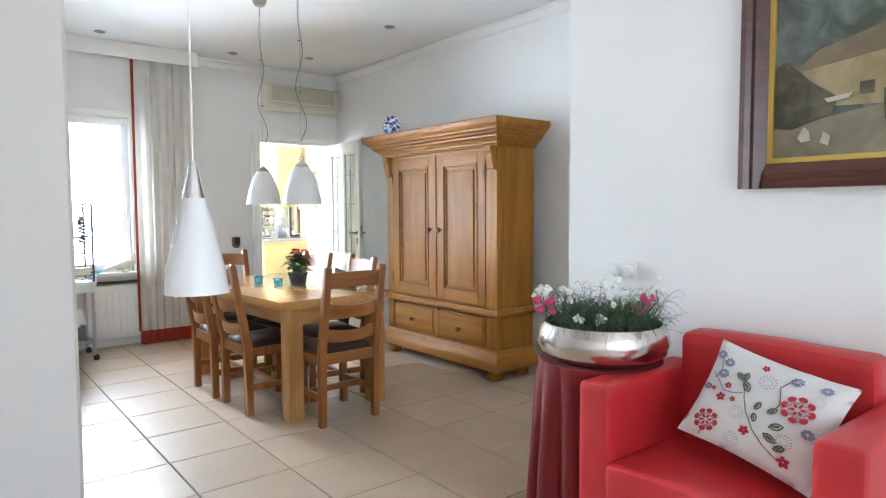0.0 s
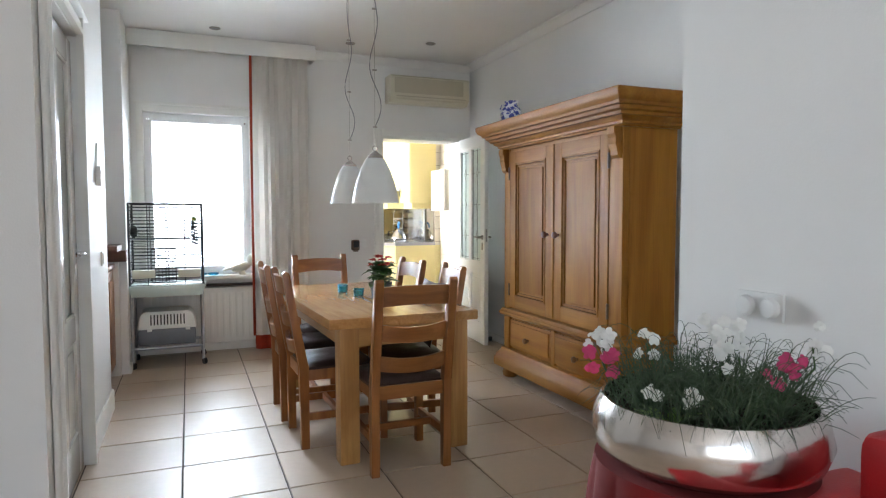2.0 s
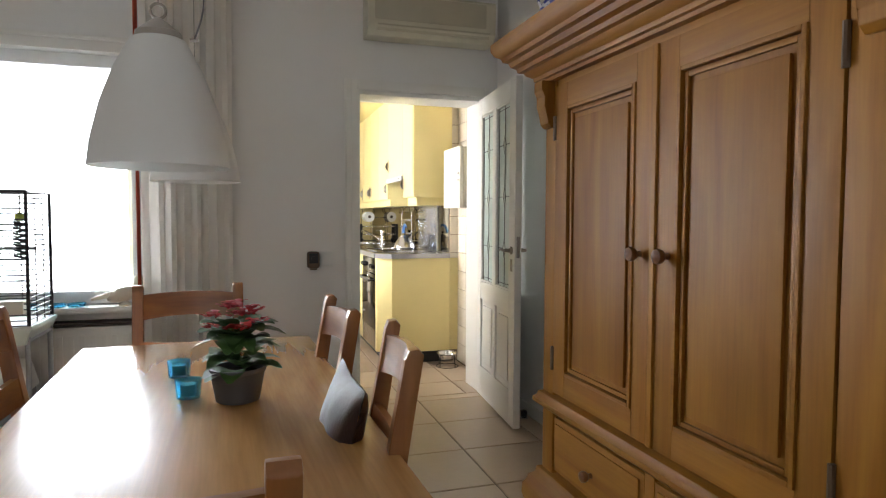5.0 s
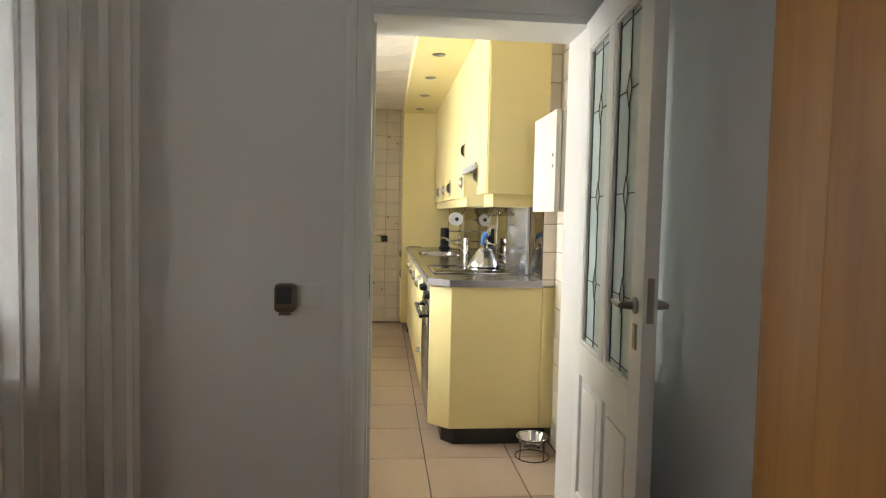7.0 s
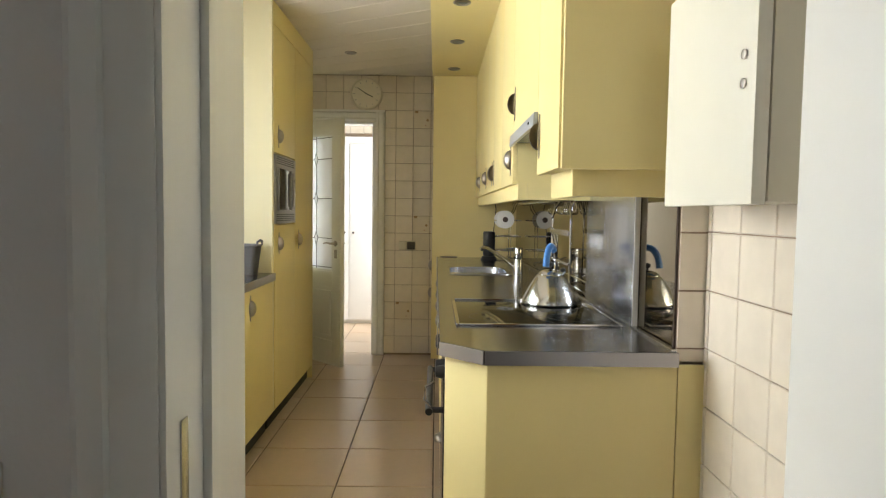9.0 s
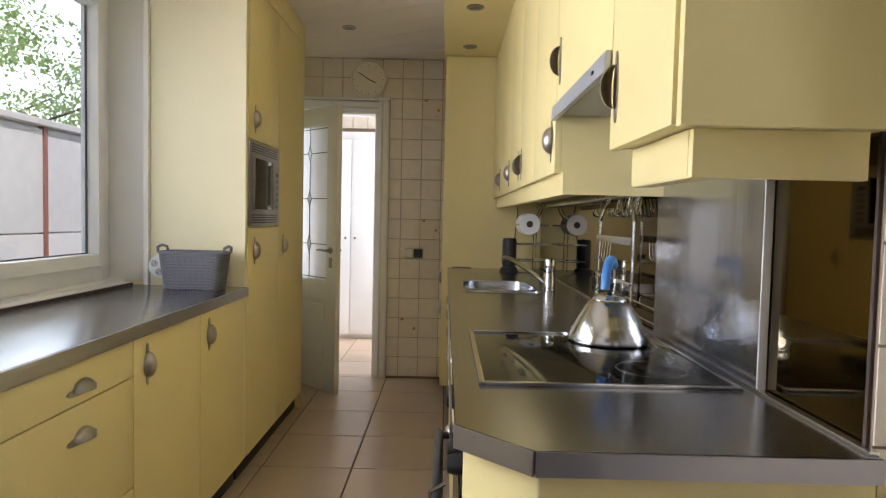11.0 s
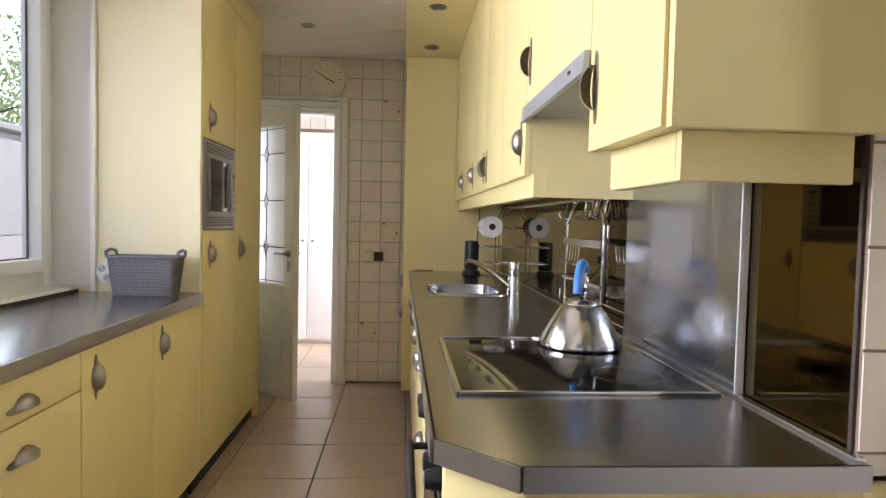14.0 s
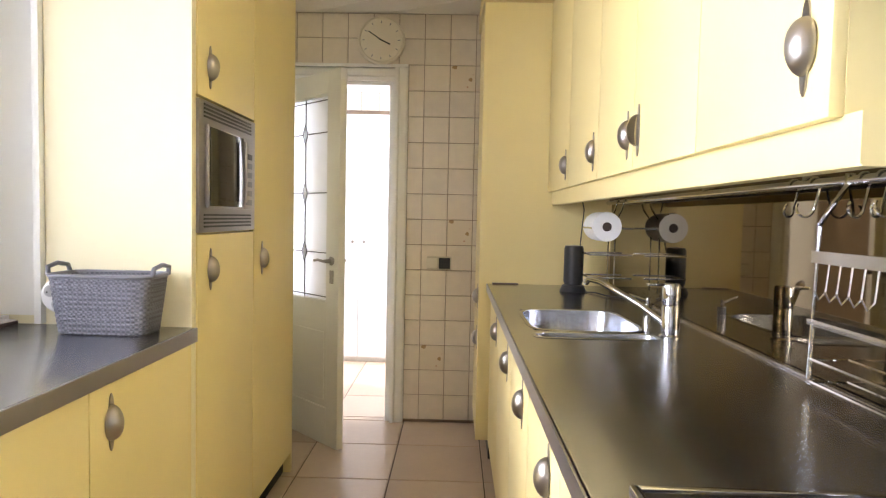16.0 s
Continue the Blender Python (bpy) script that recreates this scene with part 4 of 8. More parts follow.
# air conditioner over the doorway
ac = thing("air_conditioner", (0.45, 0, 2.35), "ivory wall air conditioner above the kitchen doorway", "air conditioner")
part("body", prism([(-0.001, 2.35), (-0.13, 2.35), (-0.185, 2.40), (-0.195, 2.59), (-0.18, 2.61), (-0.001, 2.61)], "x", 0.03, 0.87, 0.008), CREAM_PLASTIC, ac)
part("grille", box(0.07, 0.80, -0.201, -0.192, 2.435, 2.585, 0.003), CREAM_GRILLE, ac)
part("louvre", box(0.09, 0.83, -0.175, -0.16, 2.372, 2.395, 0.004), CREAM_PLASTIC, ac)
part("air_slot", box(0.09, 0.83, -0.1905, -0.186, 2.402, 2.412, 0.001), CREAM_GRILLE, ac)

# plug-in beside the doorway
so = thing("wall_socket", (-0.24, 0, 0.95), "white double socket plate beside the doorway", "socket")
part("plate", box(-0.330, -0.170, -0.012, -0.0005, 0.908, 0.995, 0.004), WHITE_PLASTIC, so)
part("socket_face", box(-0.246, -0.178, -0.018, -0.0125, 0.916, 0.987, 0.003), WHITE_PLASTIC, so)
ap = thing("plug_adapter", (-0.295, -0.01, 0.95), "dark bronze rounded plug-in adapter in the socket", "adapter")
part("case", box(-0.336, -0.258, -0.078, -0.0125, 0.892, 0.998, 0.028, seg=5), BRONZE, ap)
part("dark_face", box(-0.325, -0.269, -0.084, -0.0775, 0.925, 0.988, 0.004, seg=3), BLACK, ap, "glossy dark face")
part("button", turned(lathe([(0.015, 0), (0.015, 0.005), (0.004, 0.008)], n=18), Matrix.Translation((-0.297, -0.084, 0.955)) @ pose(0, 0, 0, 90)), BLACK, ap)
part("foot", box(-0.318, -0.276, -0.072, -0.03, 0.882, 0.8925, 0.003), BRONZE, ap)

# sockets on the living room wall
s2 = thing("wall_socket", (-0.46, -4.93, 1.0), "white double dimmer plate on the white wall", "switch plate")
part("plate", box(-0.471, -0.4605, -5.000, -4.860, 0.972, 1.042, 0.003), WHITE_PLASTIC, s2)
for y in (-4.967, -4.893):
    part("knob", turned(lathe([(0.027, 0), (0.027, 0.006), (0.022, 0.016), (0.004, 0.018)], n=22), Matrix.Translation((-0.47, y, 1.005)) @ pose(0, 0, 0, 0, -90, 0)), WHITE_PLASTIC, s2)


# recessed spots in the ceilings
def spot(x, y, z, where):
    s = thing("ceiling_spot", (x, y, z), "small satin metal recessed spot in the " + where, "ceiling spot", "ceiling spots")
    part("ring", lathe([(0.028, -0.001), (0.045, -0.001), (0.046, -0.004), (0.040, -0.008), (0.030, -0.009), (0.028, -0.004)], (x, y, z), 22, caps=False), NICKEL, s)
    part("bulb", lathe([(0.001, -0.002), (0.024, -0.002), (0.029, -0.0012)], (x, y, z), 18), GREY_STEEL, s, "dark unlit bulb")


for x, y in ((0.29, -2.08), (-0.42, -0.42), (0.26, -0.68), (-1.58, -0.46), (0.3, -3.5), (-1.9, -1.9), (-1.9, -3.3)):
    spot(x, y, H, "white ceiling")

# ---------------------------------------------------------------- dining furniture
wr = thing("wardrobe", (0.68, -2.53, 0), "honey pine two-door wardrobe with drawers and cornice", "wardrobe")
WY0, WY1, WX, WB = -3.238, -1.83, 0.42, 0.80
part("side_panel", box(WX + 0.0455, WB, WY0, WY0 + 0.025, 0.16, 1.735, 0.003), PINE, wr)
part("side_panel", box(WX + 0.0455, WB, WY1 - 0.025, WY1, 0.16, 1.735, 0.003), PINE, wr)
part("back_panel", box(WB - 0.015, WB, WY0 + 0.025, WY1 - 0.025, 0.16, 1.735), PINE, wr)
part("carcass", box(WX + 0.025, WB - 0.015, WY0 + 0.025, WY1 - 0.025, 0.18, 1.725), PINE, wr)
for y0, y1 in ((WY0, WY0 + 0.12), (WY1 - 0.085, WY1)):
    ps = part("corner_post", box(WX, WX + 0.045, y0, y1, 0.20, 1.728, 0.008), PINE, wr)
    yc0, yc1 = y0 + 0.012, y0 + 0.078
    prof = [(WX, 1.728), (WX - 0.055, 1.728), (WX - 0.055, 1.69), (WX - 0.04, 1.67), (WX - 0.045, 1.635), (WX - 0.03, 1.60), (WX - 0.028, 1.57), (WX - 0.012, 1.555), (WX, 1.555)]
    part("corbel", prism([(px, pz) for px, pz in prof], "y", yc0, yc1, 0.003), PINE, ps, "carved pine corbel")
part("frieze", box(WX + 0.005, WX + 0.03, WY0 + 0.12, WY1 - 0.085, 1.705, 1.728, 0.002), PINE_Y, wr)


def stepped(profile, x_front, y0, y1, x_back, z):
    """A moulding wrapped around front and both sides, mitred. profile: (out, up)."""
    b = bmesh.new()
    rows = []
    for o, u in profile:
        rows.append([b.verts.new(p) for p in ((x_back, y0 - o, z + u), (x_front - o, y0 - o, z + u), (x_front - o, y1 + o, z + u), (x_back, y1 + o, z + u))])
    for a, c in zip(rows, rows[1:]):
        for i in range(3):
            b.faces.new((a[i], a[i + 1], c[i + 1], c[i]))
    b.faces.new(rows[0])
    b.faces.new(rows[-1])
    b.faces.new([r[0] for r in rows] + [r[3] for r in rows][::-1])
    return b


crown = [(o * 1.2, u * 0.87) for o, u in (
    (0.0, 0.0), (0.018, 0.0), (0.022, 0.012), (0.03, 0.016), (0.032, 0.032), (0.05, 0.046), (0.056, 0.06), (0.07, 0.064), (0.074, 0.082),
    (0.088, 0.092), (0.094, 0.112), (0.108, 0.118), (0.112, 0.135), (0.130, 0.150), (0.140, 0.176), (0.140, 0.205), (0.134, 0.212), (0.0, 0.212))]
part("cornice", stepped(crown, WX, WY0, WY1, WB, 1.728), PINE_Y, wr, "stepped pine cornice")
midm = [(0.0, 0.0), (0.02, 0.004), (0.03, 0.014), (0.03, 0.03), (0.018, 0.04), (0.014, 0.055), (0.0, 0.06)]
part("waist_moulding", stepped(midm, WX, WY0, WY1, WB, 0.475), PINE_Y, wr)
basem = [(0.0, 0.0), (0.055, 0.0), (0.06, 0.02), (0.058, 0.06), (0.048, 0.075), (0.04, 0.1), (0.022, 0.115), (0.015, 0.14), (0.0, 0.145)]
part("base_moulding", stepped(basem, WX, WY0, WY1, WB, 0.085), PINE_Y, wr)
for x in (WX + 0.03, WB - 0.08):
    for y in (WY0 + 0.05, WY1 - 0.05):
        part("bun_foot", lathe([(0.03, 0), (0.055, 0.012), (0.062, 0.04), (0.05, 0.07), (0.04, 0.09)], (x, y, 0), 20), PINE, wr)


def framed_front(name, y0, y1, z0, z1, x, parent, fw=0.085):
    """A frame-and-panel front: frame proud, stepped moulding, raised field."""
    d = part(name, box(x, x + 0.02, y0, y1, z0, z1), PINE, parent)
    part("stile", box(x - 0.016, x, y0, y0 + fw, z0, z1, 0.003), PINE, d)
    part("stile", box(x - 0.016, x, y1 - fw, y1, z0, z1, 0.003), PINE, d)
    part("rail", box(x - 0.016, x, y0 + fw, y1 - fw, z0, z0 + fw, 0.003), PINE_Y, d)
    part("rail", box(x - 0.016, x, y0 + fw, y1 - fw, z1 - fw, z1, 0.003), PINE_Y, d)
    for k, (m, out) in enumerate(((0.0, 0.022), (0.018, 0.012))):
        a0, a1, c0, c1 = y0 + fw + m, y1 - fw - m, z0 + fw + m, z1 - fw - m
        w = 0.014
        for q in ((a0, a0 + w, c0, c1), (a1 - w, a1, c0, c1), (a0 + w, a1 - w, c0, c0 + w), (a0 + w, a1 - w, c1 - w, c1)):
            part("bead", box(x - out, x, q[0], q[1], q[2], q[3], 0.005), PINE_Y, d)
    part("raised_field", box(x - 0.012, x, y0 + fw + 0.05, y1 - fw - 0.05, z0 + fw + 0.05, z1 - fw - 0.05, 0.007), PINE, d)
    return d


def knob(x, y, z, parent, r=0.02):
    b = lathe([(0.010, 0), (0.008, 0.014), (r * 0.8, 0.02), (r, 0.03), (r * 0.9, 0.04), (r * 0.4, 0.046), (0.002, 0.047)], n=18)
    part("knob", turned(b, Matrix.Translation((x, y, z)) @ pose(0, 0, 0, 0, -90, 0)), KNOB_WOOD, parent, "turned dark wooden knob")


da = framed_front("door", -3.115, -2.537, 0.548, 1.704, WX + 0.012, wr)
db = framed_front("door", -2.515, -1.92, 0.548, 1.704, WX + 0.012, wr)
part("centre_bead", box(WX - 0.012, WX + 0.012, -2.538, -2.514, 0.548, 1.704, 0.006), PINE, da)
knob(WX - 0.004, -2.592, 1.108, da, 0.022)
knob(WX - 0.004, -2.462, 1.108, db, 0.022)
for y in (-3.118, -1.917):
    for z in (0.68, 1.55):
        part("hinge", tube([(WX - 0.005, y, z - 0.045), (WX - 0.005, y, z + 0.045)], 0.008, 8), BRONZE, wr, "dark iron hinge")
for y0, y1 in ((-3.11, -2.55), (-2.50, -1.93)):
    dw = part("drawer", box(WX + 0.0, WX + 0.02, y0, y1, 0.25, 0.455, 0.004), PINE_Y, wr)
    part("drawer_front", box(WX - 0.008, WX, y0 + 0.02, y1 - 0.02, 0.27, 0.435, 0.005), PINE_Y, dw)
    knob(WX - 0.006, (y0 + y1) / 2, 0.34, dw, 0.02)
part("drawer_divider", box(WX, WX + 0.02, -2.548, -2.502, 0.23, 0.475, 0.003), PINE, wr)

VS = 1.2
va = thing("vase", (0.46, -1.86, 1.912), "small blue and white delft jug with handle", "vase")
part("body", lathe([(r_ * VS, z_ * VS) for r_, z_ in ((0.035, 0), (0.04, 0.005), (0.062, 0.04), (0.07, 0.07), (0.06, 0.10), (0.04, 0.122), (0.038, 0.135), (0.046, 0.15), (0.043, 0.152), (0.036, 0.136), (0.034, 0.12))], (0.46, -1.86, 1.912), 28), DELFT, va)
part("handle", tube([(0.41, -1.862, 2.06), (0.375, -1.864, 2.065), (0.365, -1.865, 2.03), (0.38, -1.864, 2.0)], 0.006, 8), DELFT, va)

# dining table
tb = thing("dining_table", (-0.83, -2.30, 0), "solid oak dining table with thick square legs", "table")
TX0, TX1, TY0, TY1, TZ = -1.235, -0.425, -3.10, -1.50, 0.735
part("tabletop", box(TX0, TX1, TY0, TY1, TZ - 0.052, TZ, 0.007), OAK_TOP, tb)
for x in (TX0 + 0.055, TX1 - 0.155):
    for y in (TY0 + 0.012, TY1 - 0.112):
        part("leg", box(x, x + 0.10, y, y + 0.10, 0, TZ - 0.052, 0.012), OAK, tb)
part("apron", box(TX0 + 0.155, TX1 - 0.155, TY0 + 0.03, TY0 + 0.055, TZ - 0.15, TZ - 0.052, 0.004), OAK_X, tb)
part("apron", box(TX0 + 0.155, TX1 - 0.155, TY1 - 0.055, TY1 - 0.03, TZ - 0.15, TZ - 0.052, 0.004), OAK_X, tb)
part("apron", box(TX0 + 0.075, TX0 + 0.10, TY0 + 0.112, TY1 - 0.112, TZ - 0.15, TZ - 0.052, 0.004), OAK_Y, tb)
part("apron", box(TX1 - 0.10, TX1 - 0.075, TY0 + 0.112, TY1 - 0.112, TZ - 0.15, TZ - 0.052, 0.004), OAK_Y, tb)
tb.rotation_euler.z = radians(2.4)


def chair():
    """A ladder-back chair at the origin, facing +y."""
    c = thing("dining_chair", (0, 0, 0), "honey oak ladder-back dining chair with dark leather seat", "chair", "chairs round the table")
    w, tilt = 0.205, 0.085
    for s in (-1, 1):
        x = s * (w - 0.022)
        prof = [(-0.022, 0.0), (0.022, 0.0), (0.022, 0.44), (-0.03, 0.70), (-tilt + 0.016, 0.925), (-tilt + 0.008, 0.945), (-tilt - 0.012, 0.948), (-tilt - 0.024, 0.935), (-0.072, 0.70), (-0.024, 0.44)]
        part("back_post", prism([(px - 0.19, pz) for px, pz in prof], "x", x - 0.020, x + 0.020, 0.005), CHAIR_WOOD, c)
        part("front_leg", box(x - 0.02, x + 0.02, 0.165, 0.205, 0, 0.435, 0.005), CHAIR_WOOD, c)
        part("side_rail", box(x - 0.012, x + 0.012, -0.17, 0.167, 0.365, 0.43, 0.003), CHAIR_WOOD, c)
        part("side_stretcher", box(x - 0.011, x + 0.011, -0.17, 0.167, 0.15, 0.19, 0.003), CHAIR_WOOD, c)
    part("front_rail", box(-w + 0.04, w - 0.04, 0.175, 0.2, 0.365, 0.43, 0.003), CHAIR_WOOD_X, c)
    part("back_rail", box(-w + 0.04, w - 0.04, -0.20, -0.178, 0.365, 0.43, 0.003), CHAIR_WOOD_X, c)
    part("cross_stretcher", box(-w + 0.03, w - 0.03, -0.012, 0.012, 0.152, 0.188, 0.003), CHAIR_WOOD_X, c)
    for zc, hh in ((0.545, 0.075), (0.695, 0.08), (0.862, 0.095)):
        b = bmesh.new()
        rows = []
        n = 12
        back = -0.19 - (0.0 if zc < 0.6 else 0) - tilt * max(0, (zc - 0.44) / 0.5) ** 1.15
        for i in range(n + 1):
            u = -1 + 2 * i / n
            x = u * (w - 0.035)
            bow = -0.030 * (1 - u * u)
            top = hh / 2 + (0.008 * (1 - u * u) if zc > 0.8 else -0.018 * (1 - u * u))
            bot = -hh / 2 - (-0.012 * (1 - u * u) if zc > 0.8 else 0.014 * (1 - u * u))
            rows.append([b.verts.new((x, back + bow + d - 0.08 * (zz / 0.5), zc + zz)) for d, zz in ((-0.009, bot), (0.009, bot), (0.009, top), (-0.009, top))])
        for a, e in zip(rows, rows[1:]):
            for k in range(4):
                b.faces.new((a[k], a[(k + 1) % 4], e[(k + 1) % 4], e[k]))
        b.faces.new(rows[0])
        b.faces.new(rows[-1][::-1])
        part("back_slat", b, CHAIR_WOOD_X, c)
    b = bmesh.new()
    bmesh.ops.create_grid(b, x_segments=14, y_segments=14, size=0.5)
    for v in b.verts:
        u, t = v.co.x * 2, v.co.y * 2
        puff = (1 - abs(u) ** 4) * (1 - abs(t) ** 4)
        v.co = Vector((u * 0.2, 0.005 + t * 0.19, 0.437 + 0.032 * puff ** 0.6 + 0.004 * noise.noise(Vector((u * 3, t * 3, 0.4)))))
    bmesh.ops.solidify(b, geom=b.faces[:], thickness=0.012)
    part("seat_pad", b, LEATHER, c, "dark brown leather seat")
    return c


ch = chair()
ch.matrix_basis = pose(-0.845, -3.085, 0, 0, 0, 1)
copy_thing(ch, pose(-0.90, -1.675, 0, 0, 0, 183))
copy_thing(ch, pose(-1.085, -2.60, 0, 0, 0, -88))
copy_thing(ch, pose(-1.115, -2.10, 0, 0, 0, -90))
copy_thing(ch, pose(-0.69, -2.085, 0, 0, 0, 93))
copy_thing(ch, pose(-0.63, -2.62, 0, 0, 0, 84))
b = bmesh.new()
for sgn in (1, -1):
    g = bmesh.new()
    bmesh.ops.create_grid(g, x_segments=16, y_segments=16, size=0.5)
    for v in g.verts:
        u, t = v.co.x * 2, v.co.y * 2
        f = ((1 - u * u) * (1 - t * t)) ** 0.45
        v.co = Vector((-0.505 + 0.045 * t + sgn * (0.05 * f + 0.005 * noise.noise(Vector((u * 3, t * 3, sgn)))), -2.61 + u * 0.165 * (1 - 0.08 * (1 - t * t)), 0.665 + t * 0.185 * (1 - 0.08 * (1 - u * u))))
    merge(b, g)
bmesh.ops.remove_doubles(b, verts=b.verts[:], dist=0.001)
solid("leather_cushion", b, LEATHER, "dark leather cushion leaning against a chair back", "cushion", at=(-0.46, -2.60, 0.47))

# on the table
for (x, y) in ((-0.89, -2.06), (-0.845, -2.30)):
    t = thing("tealight_holder", (x, y, TZ), "turquoise glass tealight holder with a white candle", "candle holder", "tealights on the table")
    part("cup", lathe([(0.022, 0), (0.03, 0.002), (0.034, 0.05), (0.031, 0.05), (0.027, 0.008), (0.004, 0.007)], (x, y, TZ), 18), BLUE_GLASS, t)
    part("candle", lathe([(0.018, 0.009), (0.02, 0.012), (0.02, 0.038), (0.004, 0.04)], (x, y, TZ), 14), WAX, t, "white tealight")

pp = thing("potted_plant", (-0.72, -2.36, TZ), "red kalanchoe with broad leaves in a grey pot", "plant")
px, py = -0.72, -2.36
part("pot", lathe([(0.045, 0), (0.055, 0.004), (0.068, 0.075), (0.072, 0.08), (0.072, 0.09), (0.064, 0.09), (0.06, 0.07)], (px, py, TZ), 24), TERRACOTTA, pp)
part("soil", lathe([(0.001, 0.072), (0.06, 0.074), (0.061, 0.07)], (px, py, TZ), 16), SOIL, pp)


def leaf(bm, at, out, up, size, width, droop=0.3):
    """One bent oval leaf."""
    at, out = Vector(at), Vector(out).normalized()
    side = out.cross(Vector((0, 0, 1)))
    if side.length < 0.01:
        side = Vector((1, 0, 0))
    side.normalize()
    rows = []
    for i in range(6):
        f = i / 5
        w = width * math.sin(math.pi * (0.08 + 0.88 * f)) ** 0.8
        c = at + out * size * f + Vector((0, 0, 1)) * (up * size * f - droop * size * f * f)
        rows.append([bm.verts.new(c + side * w + Vector((0, 0, 0.2 * w))), bm.verts.new(c), bm.verts.new(c - side * w + Vector((0, 0, 0.2 * w)))])
    for a, c in zip(rows, rows[1:]):
        bm.faces.new((a[0], a[1], c[1], c[0]))
        bm.faces.new((a[1], a[2], c[2], c[1]))


rnd = random.Random(5)
for i in range(52):
    b = bmesh.new()
    a = rnd.uniform(0, 2 * math.pi)
    z = TZ + rnd.uniform(0.08, 0.19)
    leaf(b, (px + 0.02 * math.cos(a), py + 0.02 * math.sin(a), z), (math.cos(a), math.sin(a), 0), rnd.uniform(0.2, 1.0), rnd.uniform(0.06, 0.105), rnd.uniform(0.022, 0.036), 0.5)
    part("leaf", b, LEAF, pp)
for i in range(11):
    b = bmesh.new()
    a, r = rnd.uniform(0, 6.28), rnd.uniform(0.0, 0.085)
    cx, cy, cz = px + r * math.cos(a), py + r * math.sin(a), TZ + rnd.uniform(0.19, 0.245)
    for k in range(16):
        q = rnd.uniform(0, 6.28)
        leaf(b, (cx + rnd.uniform(-0.018, 0.018), cy + rnd.uniform(-0.018, 0.018), cz + rnd.uniform(0, 0.012)), (math.cos(q), math.sin(q), 0), 0.6, 0.018, 0.009)
    part("flower_head", b, PETAL_RED, pp, "cluster of small red flowers")


# pendant lamps over the table
def pendant(x, y, zt, zb, r, cx, cy):
    p = thing("pendant_lamp", (x, y, H), "white ribbed glass pendant lamp on a slack dark cord", "pendant lamp", "lamps over the table")
    prof = [(0.022, zt - 0.03), (0.05, zt - 0.045), (r * 0.62, zt - 0.10), (r * 0.82, zt - 0.17), (r * 0.95, zt - 0.24), (r, zb), (r - 0.004, zb), (r * 0.95 - 0.005, zt - 0.24), (r * 0.82 - 0.005, zt - 0.17), (r * 0.62 - 0.005, zt - 0.10), (0.045, zt - 0.05), (0.020, zt - 0.036)]
    b = lathe(prof, (0, 0, 0), 72, caps=False)
    for i, v in enumerate(b.verts):
        k = i % 72
        s = 1 + 0.006 * (1 if k % 2 else -1)
        v.co.x, v.co.y = v.co.x * s + x, v.co.y * s + y
    part("shade", b, OPAL_RIB, p)
    cp = part("cap", lathe([(0.045, zt - 0.045), (0.042, zt - 0.03), (0.02, zt - 0.012), (0.012, zt - 0.006), (0.004, zt)], (x, y, 0), 24), NICKEL, p, "satin metal cap")
    ring = [(x + 0.014 * math.cos(a), y, zt + 0.012 + 0.014 * math.sin(a)) for a in [k * math.pi / 8 for k in range(17)]]
    part("ring", tube(ring, 0.003, 6), NICKEL, cp)
    part("wire", tube([(x, y, zt + 0.024), (x + (cx - x) * 0.02, y, H - 0.05)], 0.0012, 5), NICKEL, p, "thin steel wire")
    pts = []
    z0 = zt + 0.13
    for k in range(37):
        f = k / 36
        z = z0 + (H - 0.04 - z0) * f
        off = 0.034 * math.sin(f * 4.2 * math.pi) * (1 - 0.6 * f) + 0.008 * math.sin(f * 17)
        pts.append((x + off * 0.75, y - off * 0.6, z))
    part("cord", tube(pts, 0.0026, 6), GREY_STEEL, p, "slack dark cord")
    for f in (0.0, 0.3, 0.62):
        z = z0 + (H - 0.04 - z0) * f
        part("cord_clip", box(x - 0.012, x + 0.012, y - 0.004, y + 0.004, z - 0.004, z + 0.004, 0.001), NICKEL, p)
    part("canopy", lathe([(0.01, -0.05), (0.035, -0.045), (0.05, -0.02), (0.052, 0)], (x, y, H), 26), NICKEL, p, "satin metal ceiling rose")


pendant(-0.835, -2.06, 1.598, 1.315, 0.125, -0.77, -1.85)
pendant(-0.852, -2.72, 1.596, 1.308, 0.128, -0.8, -2.6)

# the white cone lamp in the living room
lx, ly = -2.473, -5.70
lp = thing("pendant_lamp", (lx, ly, H), "tall white opal glass cone pendant lamp", "pendant lamp")
b = lathe([(0.013, 1.285), (0.025, 1.24), (0.0365, 1.19), (0.0395, 1.165), (0.04, 1.162), (0.037, 1.163), (0.034, 1.19), (0.022, 1.24), (0.010, 1.286)], (lx, ly, 0), 40, caps=False)
part("shade", b, OPAL, lp)
part("cap", lathe([(0.0145, 1.284), (0.005, 1.325), (0.003, 1.33)], (lx, ly, 0), 20), CHROME, lp, "polished cone cap")
part("cord", tube([(lx, ly, 1.33), (lx, ly, H - 0.03)], 0.0011, 6), WHITE_PLASTIC, lp, "thin white cord")
part("canopy", lathe([(0.01, -0.04), (0.04, -0.03), (0.045, 0)], (lx, ly, H), 24), CHROME, lp)

